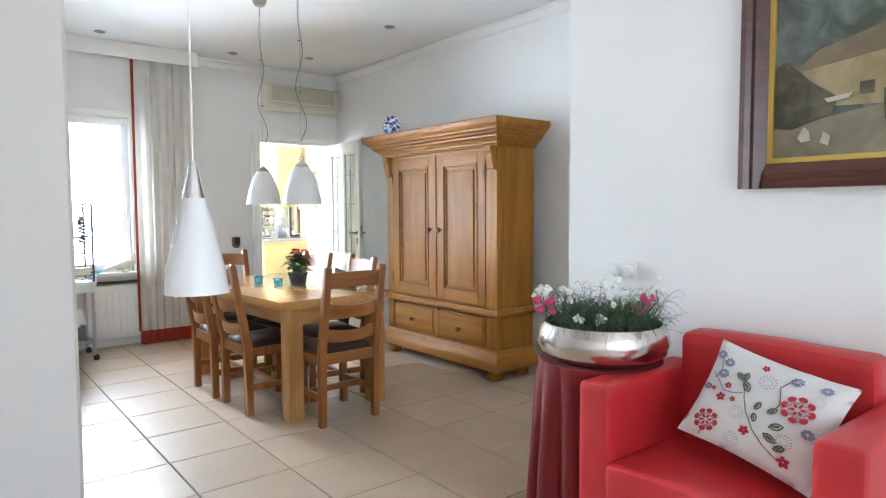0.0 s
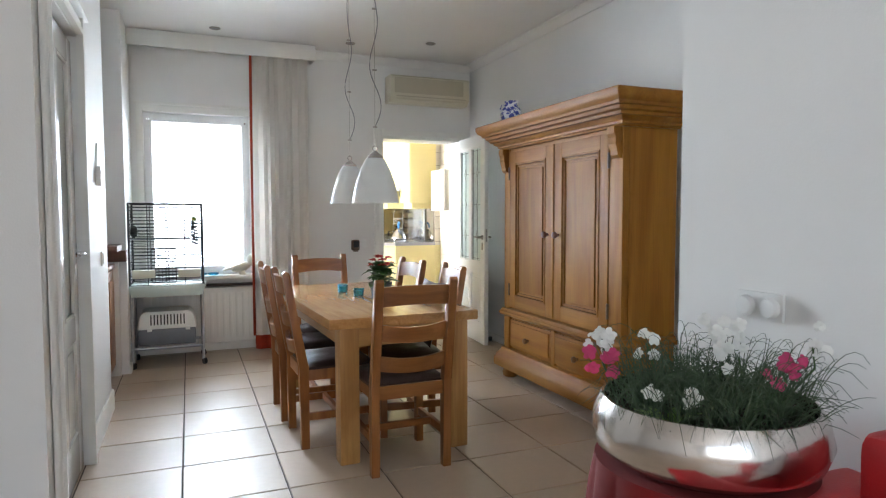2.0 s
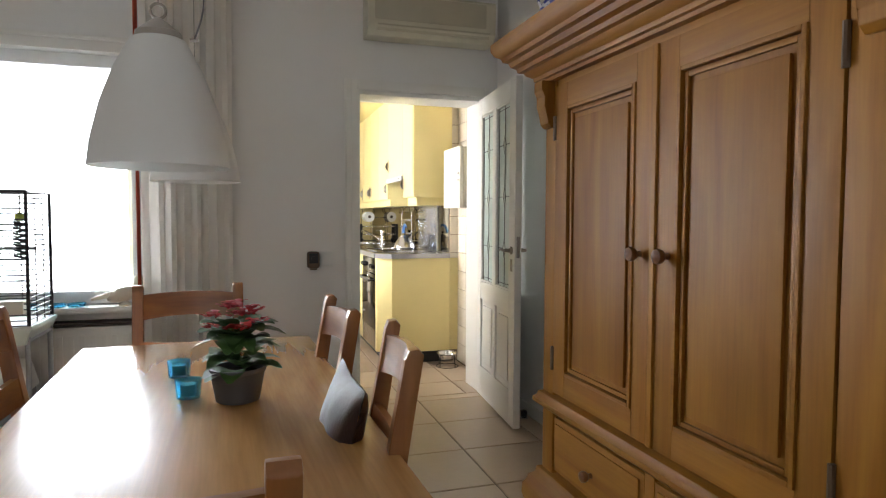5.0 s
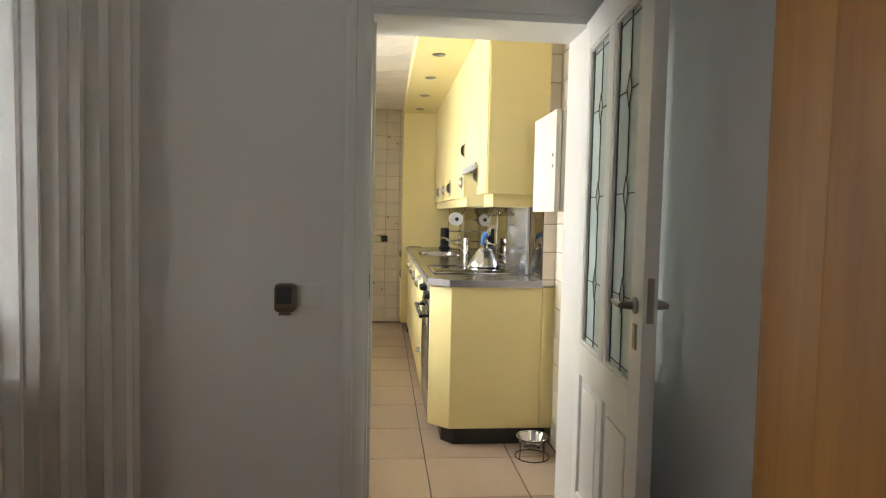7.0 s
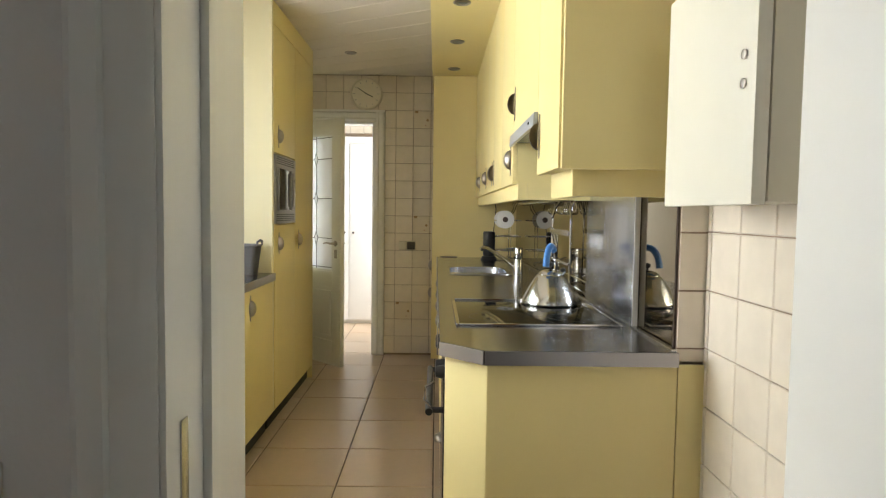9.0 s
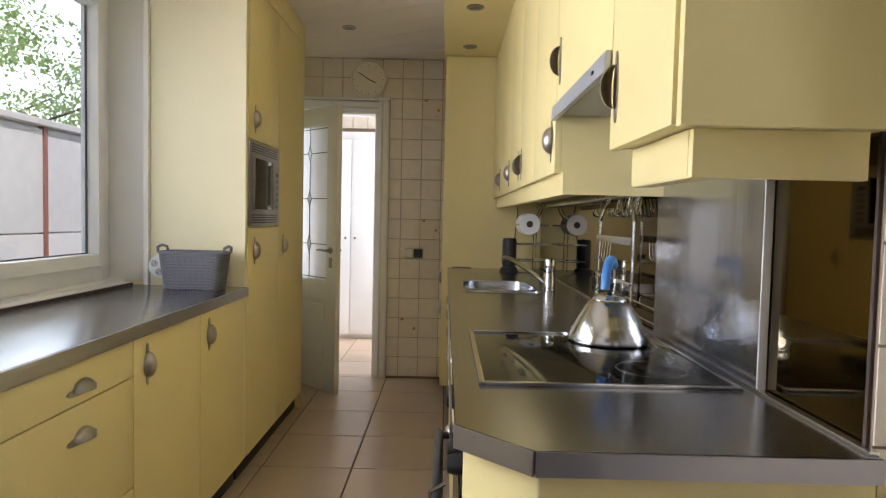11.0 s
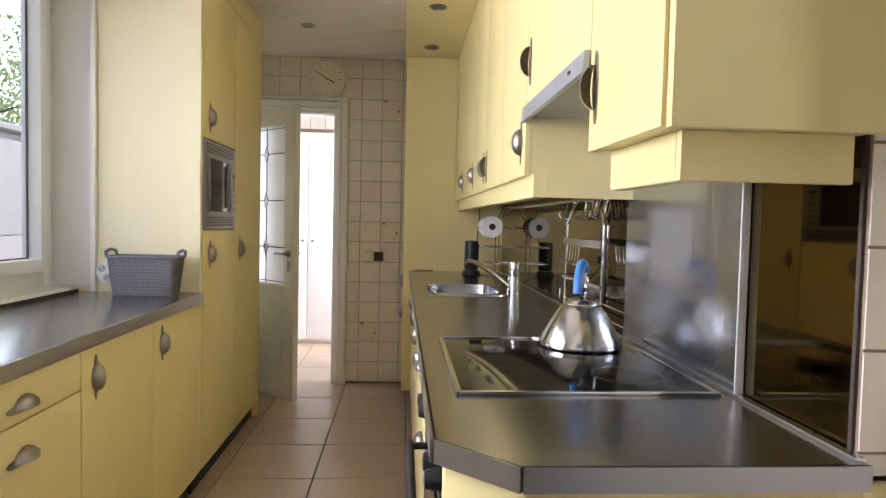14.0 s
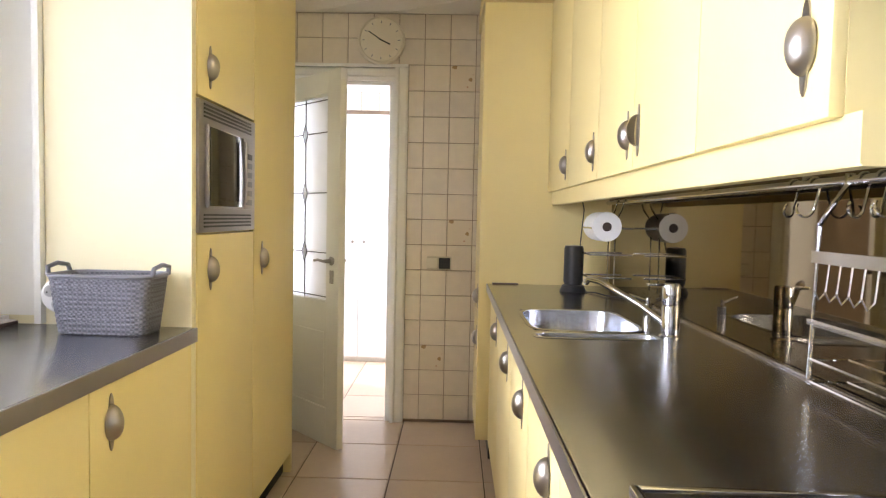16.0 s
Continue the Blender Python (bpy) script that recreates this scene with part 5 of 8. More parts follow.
# ---------------------------------------------------------------- living corner
st = thing("side_table", (-0.77, -5.02, 0), "round table under a dark red draped cloth", "table")
b = bmesh.new()
rows = []
n = 180
for k in range(12):
    f = k / 11
    z = 0.70 * (1 - f) + 0.01 * f
    row = []
    for i in range(n):
        a = 2 * math.pi * i / n
        fold = abs(math.sin(a * 9 + 0.8 * math.sin(a * 3))) ** 0.8 * 0.05 * f ** 0.6 + 0.012 * math.sin(a * 5 + 1) * f
        r = 0.230 + 0.006 * f + fold
        y = -5.055 + r * math.sin(a)
        # the cloth is pressed flat where the armchair stands against it
        row.append(b.verts.new((-0.775 + r * math.cos(a), max(y, -5.176) if k else y, z)))
    rows.append(row)
for a, c in zip(rows, rows[1:]):
    for i in range(n):
        b.faces.new((a[i], a[(i + 1) % n], c[(i + 1) % n], c[i]))
b.faces.new(rows[0])
part("tabletop", lathe([(0.19, 0.672), (0.205, 0.675), (0.205, 0.694), (0.19, 0.696)], (-0.775, -5.055, 0), 40), OAK_X, st)
part("pedestal", lathe([(0.17, 0), (0.17, 0.02), (0.04, 0.05), (0.035, 0.6), (0.1, 0.672)], (-0.775, -5.055, 0), 24), OAK, st)
tc = solid("tablecloth", b, RED_CLOTH, "dark red cloth draped to the floor in folds", "tablecloth", at=(-0.77, -5.02, 0.0))

bw = thing("planter_bowl", (-0.77, -5.03, 0.70), "hammered silver bowl planted with flowers and grass", "planter")
bx, by, bz = -0.775, -5.065, 0.702
part("bowl", lathe([(0.17, 0), (0.19, 0.003), (0.232, 0.03), (0.246, 0.07), (0.236, 0.115), (0.222, 0.14), (0.216, 0.14), (0.228, 0.112), (0.236, 0.07), (0.2, 0.03)], (bx, by, bz), 64), SILVER, bw)
part("soil", lathe([(0.002, 0.10), (0.22, 0.098), (0.225, 0.09)], (bx, by, bz), 30), SOIL, bw)
fr_ = random.Random(11)
fronds = bmesh.new()
for cl in range(22):
    ang, rr = fr_.uniform(0, 6.28), 0.17 * math.sqrt(fr_.random())
    ox, oy = bx + rr * math.cos(ang), by + rr * math.sin(ang)
    for k in range(30):
        a = fr_.uniform(0, 6.28)
        ln = fr_.uniform(0.04, 0.17)
        hgt = fr_.uniform(0.03, 0.19)
        pts = []
        wob = fr_.uniform(-0.5, 0.5)
        for q in range(6):
            f = q / 5
            pts.append((ox + ln * f * math.cos(a + wob * f), oy + ln * f * math.sin(a + wob * f), bz + 0.10 + hgt * (2.1 * f - 1.7 * f * f)))
        tube(pts, 0.0013, 3, bm=fronds, taper=0.4)
for k in range(330):
    a = fr_.uniform(0, 6.28)
    rr = fr_.uniform(0.08, 0.2)
    ln, hgt = fr_.uniform(0.04, 0.13), fr_.uniform(0.02, 0.1)
    bend = fr_.uniform(-1.6, 1.6)
    drop = fr_.uniform(0.0, 0.13) if 2.6 < a < 4.6 else 0.0
    pts = []
    for q in range(8):
        f = q / 7
        pts.append((bx + rr * math.cos(a) + ln * f * math.cos(a + bend * f), by + rr * math.sin(a) + ln * f * math.sin(a + bend * f), bz + 0.10 + hgt * 4 * f * (1 - 0.75 * f) - drop * f * f + 0.05 * f))
    tube(pts, 0.0012, 3, bm=fronds, taper=0.4)
part("fronds", fronds, FROND, bw, "thin dark green fronds")["kind"] = "stuff"


def blossom(cx, cy, cz, r, mat, name, facing):
    b = bmesh.new()
    f = Vector(facing).normalized()
    u = f.cross(Vector((0, 0, 1)))
    u = u.normalized() if u.length > 0.05 else Vector((1, 0, 0))
    w = u.cross(f)
    wide = [fr_.uniform(0.34, 0.6) for _ in range(5)]
    cup = [fr_.uniform(-0.2, 0.8) for _ in range(5)]
    for k in range(5):
        a = k * math.pi / 2.5 + 0.3 + fr_.uniform(-0.2, 0.2)
        d = u * math.cos(a) + w * math.sin(a)
        sd = u * -math.sin(a) + w * math.cos(a)
        rows_ = []
        for q in range(7):
            t = q / 6
            ww = r * wide[k] * math.sin(math.pi * (0.08 + 0.80 * t)) ** 0.8
            c = Vector((cx, cy, cz)) + d * r * t + f * r * (cup[k] * t - 0.5 * t * t)
            rows_.append([b.verts.new(c - sd * ww + f * 0.1 * ww), b.verts.new(c), b.verts.new(c + sd * ww + f * 0.1 * ww)])
        for a_, c_ in zip(rows_, rows_[1:]):
            b.faces.new((a_[0], a_[1], c_[1], c_[0]))
            b.faces.new((a_[1], a_[2], c_[2], c_[1]))
    ob = part(name, b, mat, bw)
    for p in ob.data.polygons:
        p.use_smooth = True


toward = (-0.75, -0.6, 0.3)
for gx, gy, gz, m, cnt, sp in ((-0.93, -4.90, 0.95, PETAL_WHITE, 9, 0.028), (-0.95, -4.93, 0.905, PETAL_PINK, 7, 0.028), (-0.70, -5.03, 0.985, PETAL_WHITE, 10, 0.03),
                               (-0.72, -5.10, 0.93, PETAL_WHITE, 5, 0.03), (-0.66, -5.16, 0.905, PETAL_PINK, 8, 0.03), (-0.60, -5.18, 0.965, PETAL_WHITE, 5, 0.035),
                               (-0.80, -4.90, 0.93, PETAL_WHITE, 4, 0.025), (-0.93, -5.07, 0.865, PETAL_WHITE, 3, 0.012), (-0.89, -5.13, 0.868, PETAL_WHITE, 3, 0.016)):
    for k in range(cnt):
        blossom(gx + fr_.uniform(-sp, sp), gy + fr_.uniform(-sp, sp), gz + fr_.uniform(-sp, sp) * 1.1, fr_.uniform(0.012, 0.019), m, "blossom",
                (toward[0] + fr_.uniform(-0.5, 0.5), toward[1] + fr_.uniform(-0.5, 0.5), toward[2] + fr_.uniform(-0.4, 0.6)))
    part("stem", tube([(bx + (gx - bx) * 0.6, by + (gy - by) * 0.6, bz + 0.1), (gx + 0.01, gy, (gz + bz) / 2 + 0.08), (gx, gy, gz)], 0.0025, 5), LEAF, bw)
for k in range(12):
    b = bmesh.new()
    a = fr_.uniform(0, 6.28)
    leaf(b, (-0.91, -5.10, bz + 0.10), (math.cos(a), math.sin(a), 0), 0.7, 0.07, 0.012)
    part("leaf", b, surface("light_green_leaf", (0.16, 0.28, 0.06), 0.5) if k == 0 else bpy.data.materials["light_green_leaf"], bw)

# red leather armchair
ar = thing("armchair", (-0.86, -5.75, 0), "red leather armchair with broad square arms", "armchair")


def pad(x0, x1, y0, y1, z0, z1, r, puff=0.0, lumps=0.0, seed=0.0):
    b = box(x0, x1, y0, y1, z0, z1, r, seg=4)
    bmesh.ops.subdivide_edges(b, edges=[e for e in b.edges if e.calc_length() > 0.12], cuts=6, use_grid_fill=True)
    c = Vector(((x0 + x1) / 2, (y0 + y1) / 2, (z0 + z1) / 2))
    h = Vector(((x1 - x0) / 2, (y1 - y0) / 2, (z1 - z0) / 2))
    for v in b.verts:
        q = v.co - c
        e = [max(0, 1 - (q[i] / h[i]) ** 2) for i in range(3)]
        if puff:
            v.co.z += puff * e[0] * e[1] * (1 if q.z > 0 else 0)
        if lumps:
            v.co += Vector((1, 0, 0.4)) * lumps * noise.noise(v.co * 6 + Vector((seed, 0, 0)))
    return b


AX0, AX1 = -1.06, -0.475
part("arm", pad(AX0, AX1 - 0.01, -5.30, -5.18, 0.09, 0.69, 0.03, 0.008), RED_LEATHER, ar)
part("arm", pad(AX0, AX1 - 0.01, -6.03, -5.908, 0.09, 0.69, 0.03, 0.008), RED_LEATHER, ar)
part("backrest", pad(AX1 - 0.14, AX1, -5.915, -5.29, 0.09, 0.82, 0.05, 0.012, 0.012, 3), RED_LEATHER, ar)
part("seat_cushion", pad(AX0 - 0.01, AX1 - 0.13, -5.908, -5.295, 0.25, 0.44, 0.035, 0.02, 0.006, 4), RED_LEATHER, ar)
part("base", box(AX0 + 0.02, AX1 - 0.02, -6.02, -5.19, 0.06, 0.25, 0.01), RED_LEATHER, ar)
for x in (AX0 + 0.06, AX1 - 0.08):
    for y in (-5.98, -5.23):
        part("foot", lathe([(0.02, 0), (0.024, 0.002), (0.03, 0.06)], (x, y, 0), 14), BLACK, ar)

# embroidered cushion, built flat and leaned on the backrest
cu = thing("scatter_cushion", (0, 0, 0), "white cotton cushion embroidered with red flowers", "cushion")
top = bmesh.new()
for sgn in (1, -1):
    g = bmesh.new()
    bmesh.ops.create_grid(g, x_segments=22, y_segments=22, size=0.5)
    for v in g.verts:
        u, t = v.co.x * 2, v.co.y * 2
        f = ((1 - u * u) * (1 - t * t)) ** 0.45
        v.co = Vector((u * 0.215 * (1 - 0.07 * (1 - t * t)), t * 0.168 * (1 - 0.07 * (1 - u * u)), sgn * (0.05 * f + 0.004 * noise.noise(Vector((u * 4, t * 4, sgn))))))
    merge(top, g)
bmesh.ops.remove_doubles(top, verts=top.verts[:], dist=0.001)
part("cover", top, PILLOW, cu)


def on_cushion(u, t):
    f = max(0.0, (1 - u * u) * (1 - t * t)) ** 0.45
    return Vector((u * 0.215 * (1 - 0.07 * (1 - t * t)), t * 0.168 * (1 - 0.07 * (1 - u * u)), 0.054 * f + 0.004))


def motif(pts, r, mat, closed=True):
    q = [on_cushion(u, t) for u, t in pts]
    if closed:
        q.append(q[0])
    part("embroidery", tube(q, r, 5), mat, cu)


def ring_motif(u, t, s, mat, petals=0, r=0.006):
    pts = []
    for k in range(25):
        a = k * 2 * math.pi / 24
        rr = s * (1 + (0.18 * math.cos(petals * a) if petals else 0))
        pts.append((u + rr * math.cos(a), t + rr * math.sin(a)))
    motif(pts, r, mat, False)


def lobe(u, t, ang, length, width, mat, inner=0.0):
    """A filled leaf-shaped stitch from a centre outwards."""
    b = bmesh.new()
    ca, sa = math.cos(ang), math.sin(ang)
    rows_ = []
    for q in range(5):
        f = q / 4
        d = inner + (length - inner) * f
        w = width * math.sin(math.pi * (0.12 + 0.8 * f)) ** 0.8
        rows_.append([b.verts.new(on_cushion(u + d * ca - k * w * sa, t + d * sa * 1.12 + k * w * ca * 1.12) + Vector((0, 0, 0.0015))) for k in (-1, 0, 1)])
    for a_, c_ in zip(rows_, rows_[1:]):
        b.faces.new((a_[0], a_[1], c_[1], c_[0]))
        b.faces.new((a_[1], a_[2], c_[2], c_[1]))
    part("embroidery", b, mat, cu)


def stitched_flower(u, t, s, mat, n, inner=0.25, fat=0.3, turn=0.0):
    for k in range(n):
        lobe(u, t, turn + k * 2 * math.pi / n, s, s * fat, mat, s * inner)


for u, t, s in ((-0.60, -0.64, 0.2), (0.54, 0.23, 0.23)):
    stitched_flower(u, t, s, P_RED, 8, 0.62, 0.27)
    stitched_flower(u, t, s * 0.48, P_RED, 6, 0.3, 0.2, 0.3)
    ring_motif(u, t, s * 0.6, P_PINK, 8, 0.0025)
for u, t, s in ((-0.86, 0.69, 0.07), (-0.67, 0.59, 0.07), (-0.68, 0.34, 0.075), (-0.84, 0.0, 0.05), (0.78, -0.1, 0.07), (0.35, 0.72, 0.07), (0.72, 0.75, 0.06)):
    stitched_flower(u, t, s, P_BLUE, 8, 0.35, 0.2)
    ring_motif(u, t, s * 1.05, P_BLUE, 8, 0.0015)
for u, t, s in ((-0.51, 0.15, 0.06), (-0.72, 0.0, 0.04), (-0.54, -0.11, 0.08), (-0.35, -0.07, 0.05), (0.0, -0.53, 0.08), (-0.12, 0.75, 0.06), (0.62, -0.72, 0.09)):
    stitched_flower(u, t, s, P_RED, 5, 0.15, 0.36, u)
for u, t, s in ((0.01, 0.5, 0.14), (-0.21, -0.28, 0.12), (-0.14, -0.78, 0.12), (0.7, 0.5, 0.1), (0.55, -0.4, 0.12)):
    stitched_flower(u, t, s, P_BLUE, 15, 0.72, 0.045)
    stitched_flower(u, t, s * 0.6, P_BLUE, 11, 0.6, 0.05, 0.2)
for u, t, ang, ln in ((-0.32, 0.36, 2.6, 0.17), (-0.32, 0.36, 1.5, 0.15), (-0.30, 0.36, -0.9, 0.2), (0.02, -0.08, 1.3, 0.15), (0.2, -0.04, 0.8, 0.15), (0.08, -0.3, 1.9, 0.14), (0.3, -0.27, 0.5, 0.2), (0.26, -0.42, -0.3, 0.2), (0.45, -0.6, 0.6, 0.16)):
    ca, sa = math.cos(ang), math.sin(ang)
    pts = [(u + ln * f * ca - w * ln * sa, t + 1.12 * (ln * f * sa + w * ln * ca)) for f, w in ((0, 0), (0.25, 0.2), (0.55, 0.26), (0.85, 0.15), (1, 0), (0.85, -0.15), (0.55, -0.26), (0.25, -0.2))]
    motif(pts, 0.0022, P_GREEN)
    lobe(u, t, ang, ln * 0.8, ln * 0.1, P_GREEN, ln * 0.2)
for pts, m in (([(-0.3, 0.33), (-0.2, 0.05), (-0.08, -0.2), (0.1, -0.45), (0.3, -0.62), (0.55, -0.75)], P_GREEN), ([(-0.85, 0.3), (-0.72, 0.2), (-0.55, 0.02), (-0.38, 0.05), (-0.25, 0.12)], P_BLUE),
               ([(-0.8, 0.62), (-0.74, 0.4), (-0.8, 0.2)], P_BLUE), ([(0.3, 0.75), (0.2, 0.5), (0.3, 0.2), (0.25, -0.05)], P_GREEN), ([(-0.62, -0.85), (-0.63, -0.95)], P_GREEN)):
    motif(pts, 0.0016, m, False)
side_ = Vector((-0.097, -0.985, -0.17)).normalized()
rise = Vector((0.487, -0.244, 0.838))
rise = (rise - side_ * rise.dot(side_)).normalized()
face_ = side_.cross(rise)
cu.matrix_basis = Matrix.Translation((-0.800, -5.675, 0.652)) @ Matrix((side_, rise, face_)).transposed().to_4x4()

# painting
pt = thing("painting", (-0.46, -6.1, 1.33), "country scene painting in dark mahogany frame with gilt liner", "painting")
PY0, PY1, PZ0, PZ1 = -6.75, -5.44, 1.335, 2.3
fw = 0.085
fprof = [(0.0, 0.0), (0.05, 0.0), (0.055, 0.02), (0.04, 0.035), (0.045, 0.05), (0.03, 0.07), (0.02, 0.085), (0.0, 0.085)]
part("frame_side", prism([(-0.461 - o, PY1 - u) for o, u in fprof], "z", PZ0, PZ1), DARK_FRAME, pt)
part("frame_side", prism([(-0.461 - o, PY0 + u) for o, u in fprof], "z", PZ0, PZ1), DARK_FRAME, pt)
part("frame_rail", prism([(-0.461 - o * 0.98, PZ0 + u) for o, u in fprof], "y", PY0 + fw, PY1 - fw), DARK_FRAME, pt)
part("frame_rail", prism([(-0.461 - o * 0.98, PZ1 - u) for o, u in fprof], "y", PY0 + fw, PY1 - fw), DARK_FRAME, pt)
for q in ((PY1 - fw - 0.018, PY1 - fw, PZ0 + fw, PZ1 - fw), (PY0 + fw, PY0 + fw + 0.018, PZ0 + fw, PZ1 - fw), (PY0 + fw + 0.018, PY1 - fw - 0.018, PZ0 + fw, PZ0 + fw + 0.018), (PY0 + fw + 0.018, PY1 - fw - 0.018, PZ1 - fw - 0.018, PZ1 - fw)):
    part("gilt_liner", box(-0.482, -0.461, q[0], q[1], q[2], q[3], 0.003), GOLD, pt, "gilt inner liner")


def canvas_paint(name, c1, c2, scale):
    m, n, l, bs = mat_new(name)
    tcx = n.new("ShaderNodeTexCoord")
    nz = n.new("ShaderNodeTexNoise")
    nz.inputs["Scale"].default_value, nz.inputs["Detail"].default_value, nz.inputs["Distortion"].default_value = scale, 7, 0.8
    l.new(tcx.outputs["Object"], nz.inputs[0])
    rp = n.new("ShaderNodeValToRGB")
    rp.color_ramp.elements[0].color, rp.color_ramp.elements[1].color = (*c1, 1), (*c2, 1)
    rp.color_ramp.elements[0].position, rp.color_ramp.elements[1].position = 0.35, 0.65
    l.new(nz.outputs[0], rp.inputs[0])
    l.new(rp.outputs[0], bs.inputs["Base Color"])
    bs.inputs["Roughness"].default_value = 0.5
    return m


C_SKY = canvas_paint("painted_trees", (0.055, 0.07, 0.05), (0.17, 0.2, 0.19), 9)
C_GROUND = canvas_paint("painted_yard", (0.15, 0.13, 0.085), (0.24, 0.21, 0.14), 7)
C_HOUSE = canvas_paint("painted_farmhouse", (0.26, 0.20, 0.10), (0.36, 0.29, 0.16), 12)
C_ROOF = canvas_paint("painted_thatch", (0.16, 0.12, 0.07), (0.24, 0.18, 0.11), 10)
C_BUSH = canvas_paint("painted_bushes", (0.045, 0.05, 0.03), (0.13, 0.11, 0.07), 16)
C_LIGHT = canvas_paint("painted_highlights", (0.4, 0.37, 0.3), (0.55, 0.5, 0.42), 20)
cv = part("canvas", box(-0.470, -0.461, PY0 + fw + 0.018, PY1 - fw - 0.018, PZ0 + fw + 0.018, PZ1 - fw - 0.018), C_SKY, pt, "painted canvas")


def brush(outline, mat, lay):
    part("painted_area", prism(outline, "x", -0.4705 - 0.0012 * lay, -0.470), mat, cv)


L_, R_ = PY1 - fw - 0.02, PY0 + fw + 0.02
brush([(L_, PZ0 + 0.104), (L_, 1.55), (-5.7, 1.56), (-5.95, 1.60), (R_, 1.62), (R_, PZ0 + 0.104)], C_GROUND, 1)
brush([(-5.63, 1.60), (-5.63, 1.72), (-6.3, 1.80), (-6.3, 1.58), (-5.9, 1.585)], C_HOUSE, 2)
brush([(-5.60, 1.715), (-5.68, 1.78), (-6.02, 1.87), (-6.4, 1.90), (-6.4, 1.80), (-6.0, 1.765)], C_ROOF, 3)
brush([(L_, 1.54), (L_, 1.74), (-5.58, 1.76), (-5.66, 1.68), (-5.74, 1.62), (-5.72, 1.57), (-5.6, 1.53)], C_BUSH, 4)
brush([(-5.80, 1.62), (-5.80, 1.66), (-5.84, 1.66), (-5.84, 1.62)], C_BUSH, 5)
brush([(-5.62, 1.50), (-5.64, 1.535), (-5.655, 1.52), (-5.66, 1.49), (-5.635, 1.485)], C_LIGHT, 5)
brush([(-5.69, 1.48), (-5.70, 1.515), (-5.72, 1.50), (-5.715, 1.47)], C_LIGHT, 6)
brush([(-5.70, 1.62), (-5.78, 1.63), (-5.77, 1.615), (-5.71, 1.607)], C_LIGHT, 6)
brush([(-5.87, 1.535), (-5.865, 1.63), (-5.895, 1.635), (-5.90, 1.54)], C_BUSH, 7)
brush([(-5.91, 1.545), (-5.915, 1.63), (-5.96, 1.63), (-5.975, 1.55)], C_LIGHT, 8)

# ---------------------------------------------------------------- kitchen: setting
HK = 2.45
wall("wall_kitchen_right", 'y', 1.008, 0.14, 0.27, 5.0, 0, HK, [], TILE_GROUT, "tiled kitchen wall")
wall("wall_kitchen_back", 'x', 4.87, 0.12, -1.1, 1.008, 0, HK, [(-0.985, -0.242, 0, 2.05)], TILE_GROUT, "tiled kitchen end wall with a door")
wall("wall_kitchen_left", 'y', -1.40, 0.30, 0.27, 5.0, 0, HK, [(0.75, 2.96, 0.86, 2.28)], YELLOW_PALE, "pale yellow kitchen wall with a wide window")
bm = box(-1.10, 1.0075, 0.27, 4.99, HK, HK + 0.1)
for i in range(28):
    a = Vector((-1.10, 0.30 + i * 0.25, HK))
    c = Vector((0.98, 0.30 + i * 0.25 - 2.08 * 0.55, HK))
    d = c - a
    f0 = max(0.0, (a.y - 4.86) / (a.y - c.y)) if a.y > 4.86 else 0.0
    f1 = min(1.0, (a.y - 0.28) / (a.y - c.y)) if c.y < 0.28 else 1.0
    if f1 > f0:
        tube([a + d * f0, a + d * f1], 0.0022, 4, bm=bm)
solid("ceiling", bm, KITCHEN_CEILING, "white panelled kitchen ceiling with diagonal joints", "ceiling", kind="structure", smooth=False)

# soffit over the right-hand units
solid("soffit", box(0.25, 1.006, 0.45, 4.868, 2.335, HK - 0.001, 0.003), YELLOW, "yellow boxed soffit with recessed spots", "soffit", kind="structure")
for y in (1.15, 1.85, 2.58, 3.31, 4.05):
    spot(0.41, y, 2.335, "pale yellow soffit")
spot(-0.36, 4.09, HK, "white kitchen ceiling")
spot(-0.36, 2.2, HK, "white kitchen ceiling")

# kitchen window
kw = thing("window_2", (-1.32, 1.86, 0.93), "white kitchen window with a tilt handle", "window", kind="structure")
FX0, FX1 = -1.355, -1.285
for y0, y1, z0, z1 in ((0.75, 0.82, 0.93, 2.28), (2.885, 2.96, 0.93, 2.28), (0.82, 2.885, 0.862, 1.0), (0.82, 2.885, 2.2, 2.28), (1.80, 1.88, 1.0, 2.2)):
    part("window_frame", box(FX0, FX1, y0, y1, z0, z1, 0.006), PVC_WHITE, kw)
for y0, y1, z0, z1 in ((2.825, 2.885, 1.0, 2.2), (1.88, 1.94, 1.0, 2.2), (1.94, 2.825, 1.0, 1.055), (1.94, 2.825, 2.145, 2.2)):
    part("sash", box(FX0 + 0.01, FX1 + 0.025, y0, y1, z0, z1, 0.008), PVC_WHITE, kw)
for y0, y1 in ((0.82, 1.80), (1.94, 2.825)):
    p = part("pane", box(-1.325, -1.319, y0, y1, 1.0, 2.2), GLASS, kw)
    p.visible_shadow = False
part("gasket", box(-1.3185, -1.312, 2.818, 2.826, 1.05, 2.15), LEAD, kw)
part("gasket", box(-1.3185, -1.312, 1.94, 2.82, 1.052, 1.06), LEAD, kw)
hd = part("window_handle", box(FX1 + 0.025, FX1 + 0.037, 1.897, 1.925, 1.42, 1.49, 0.003), STEEL, kw)
part("lever", tube([(FX1 + 0.037, 1.911, 1.47), (FX1 + 0.068, 1.911, 1.47), (FX1 + 0.07, 1.911, 1.44), (FX1 + 0.068, 1.911, 1.34)], 0.008, 8), STEEL, hd)
part("reveal_lining", box(-1.285, -1.10, 2.95, 2.962, 0.93, 2.28, 0.002), GLOSS_WHITE, kw)
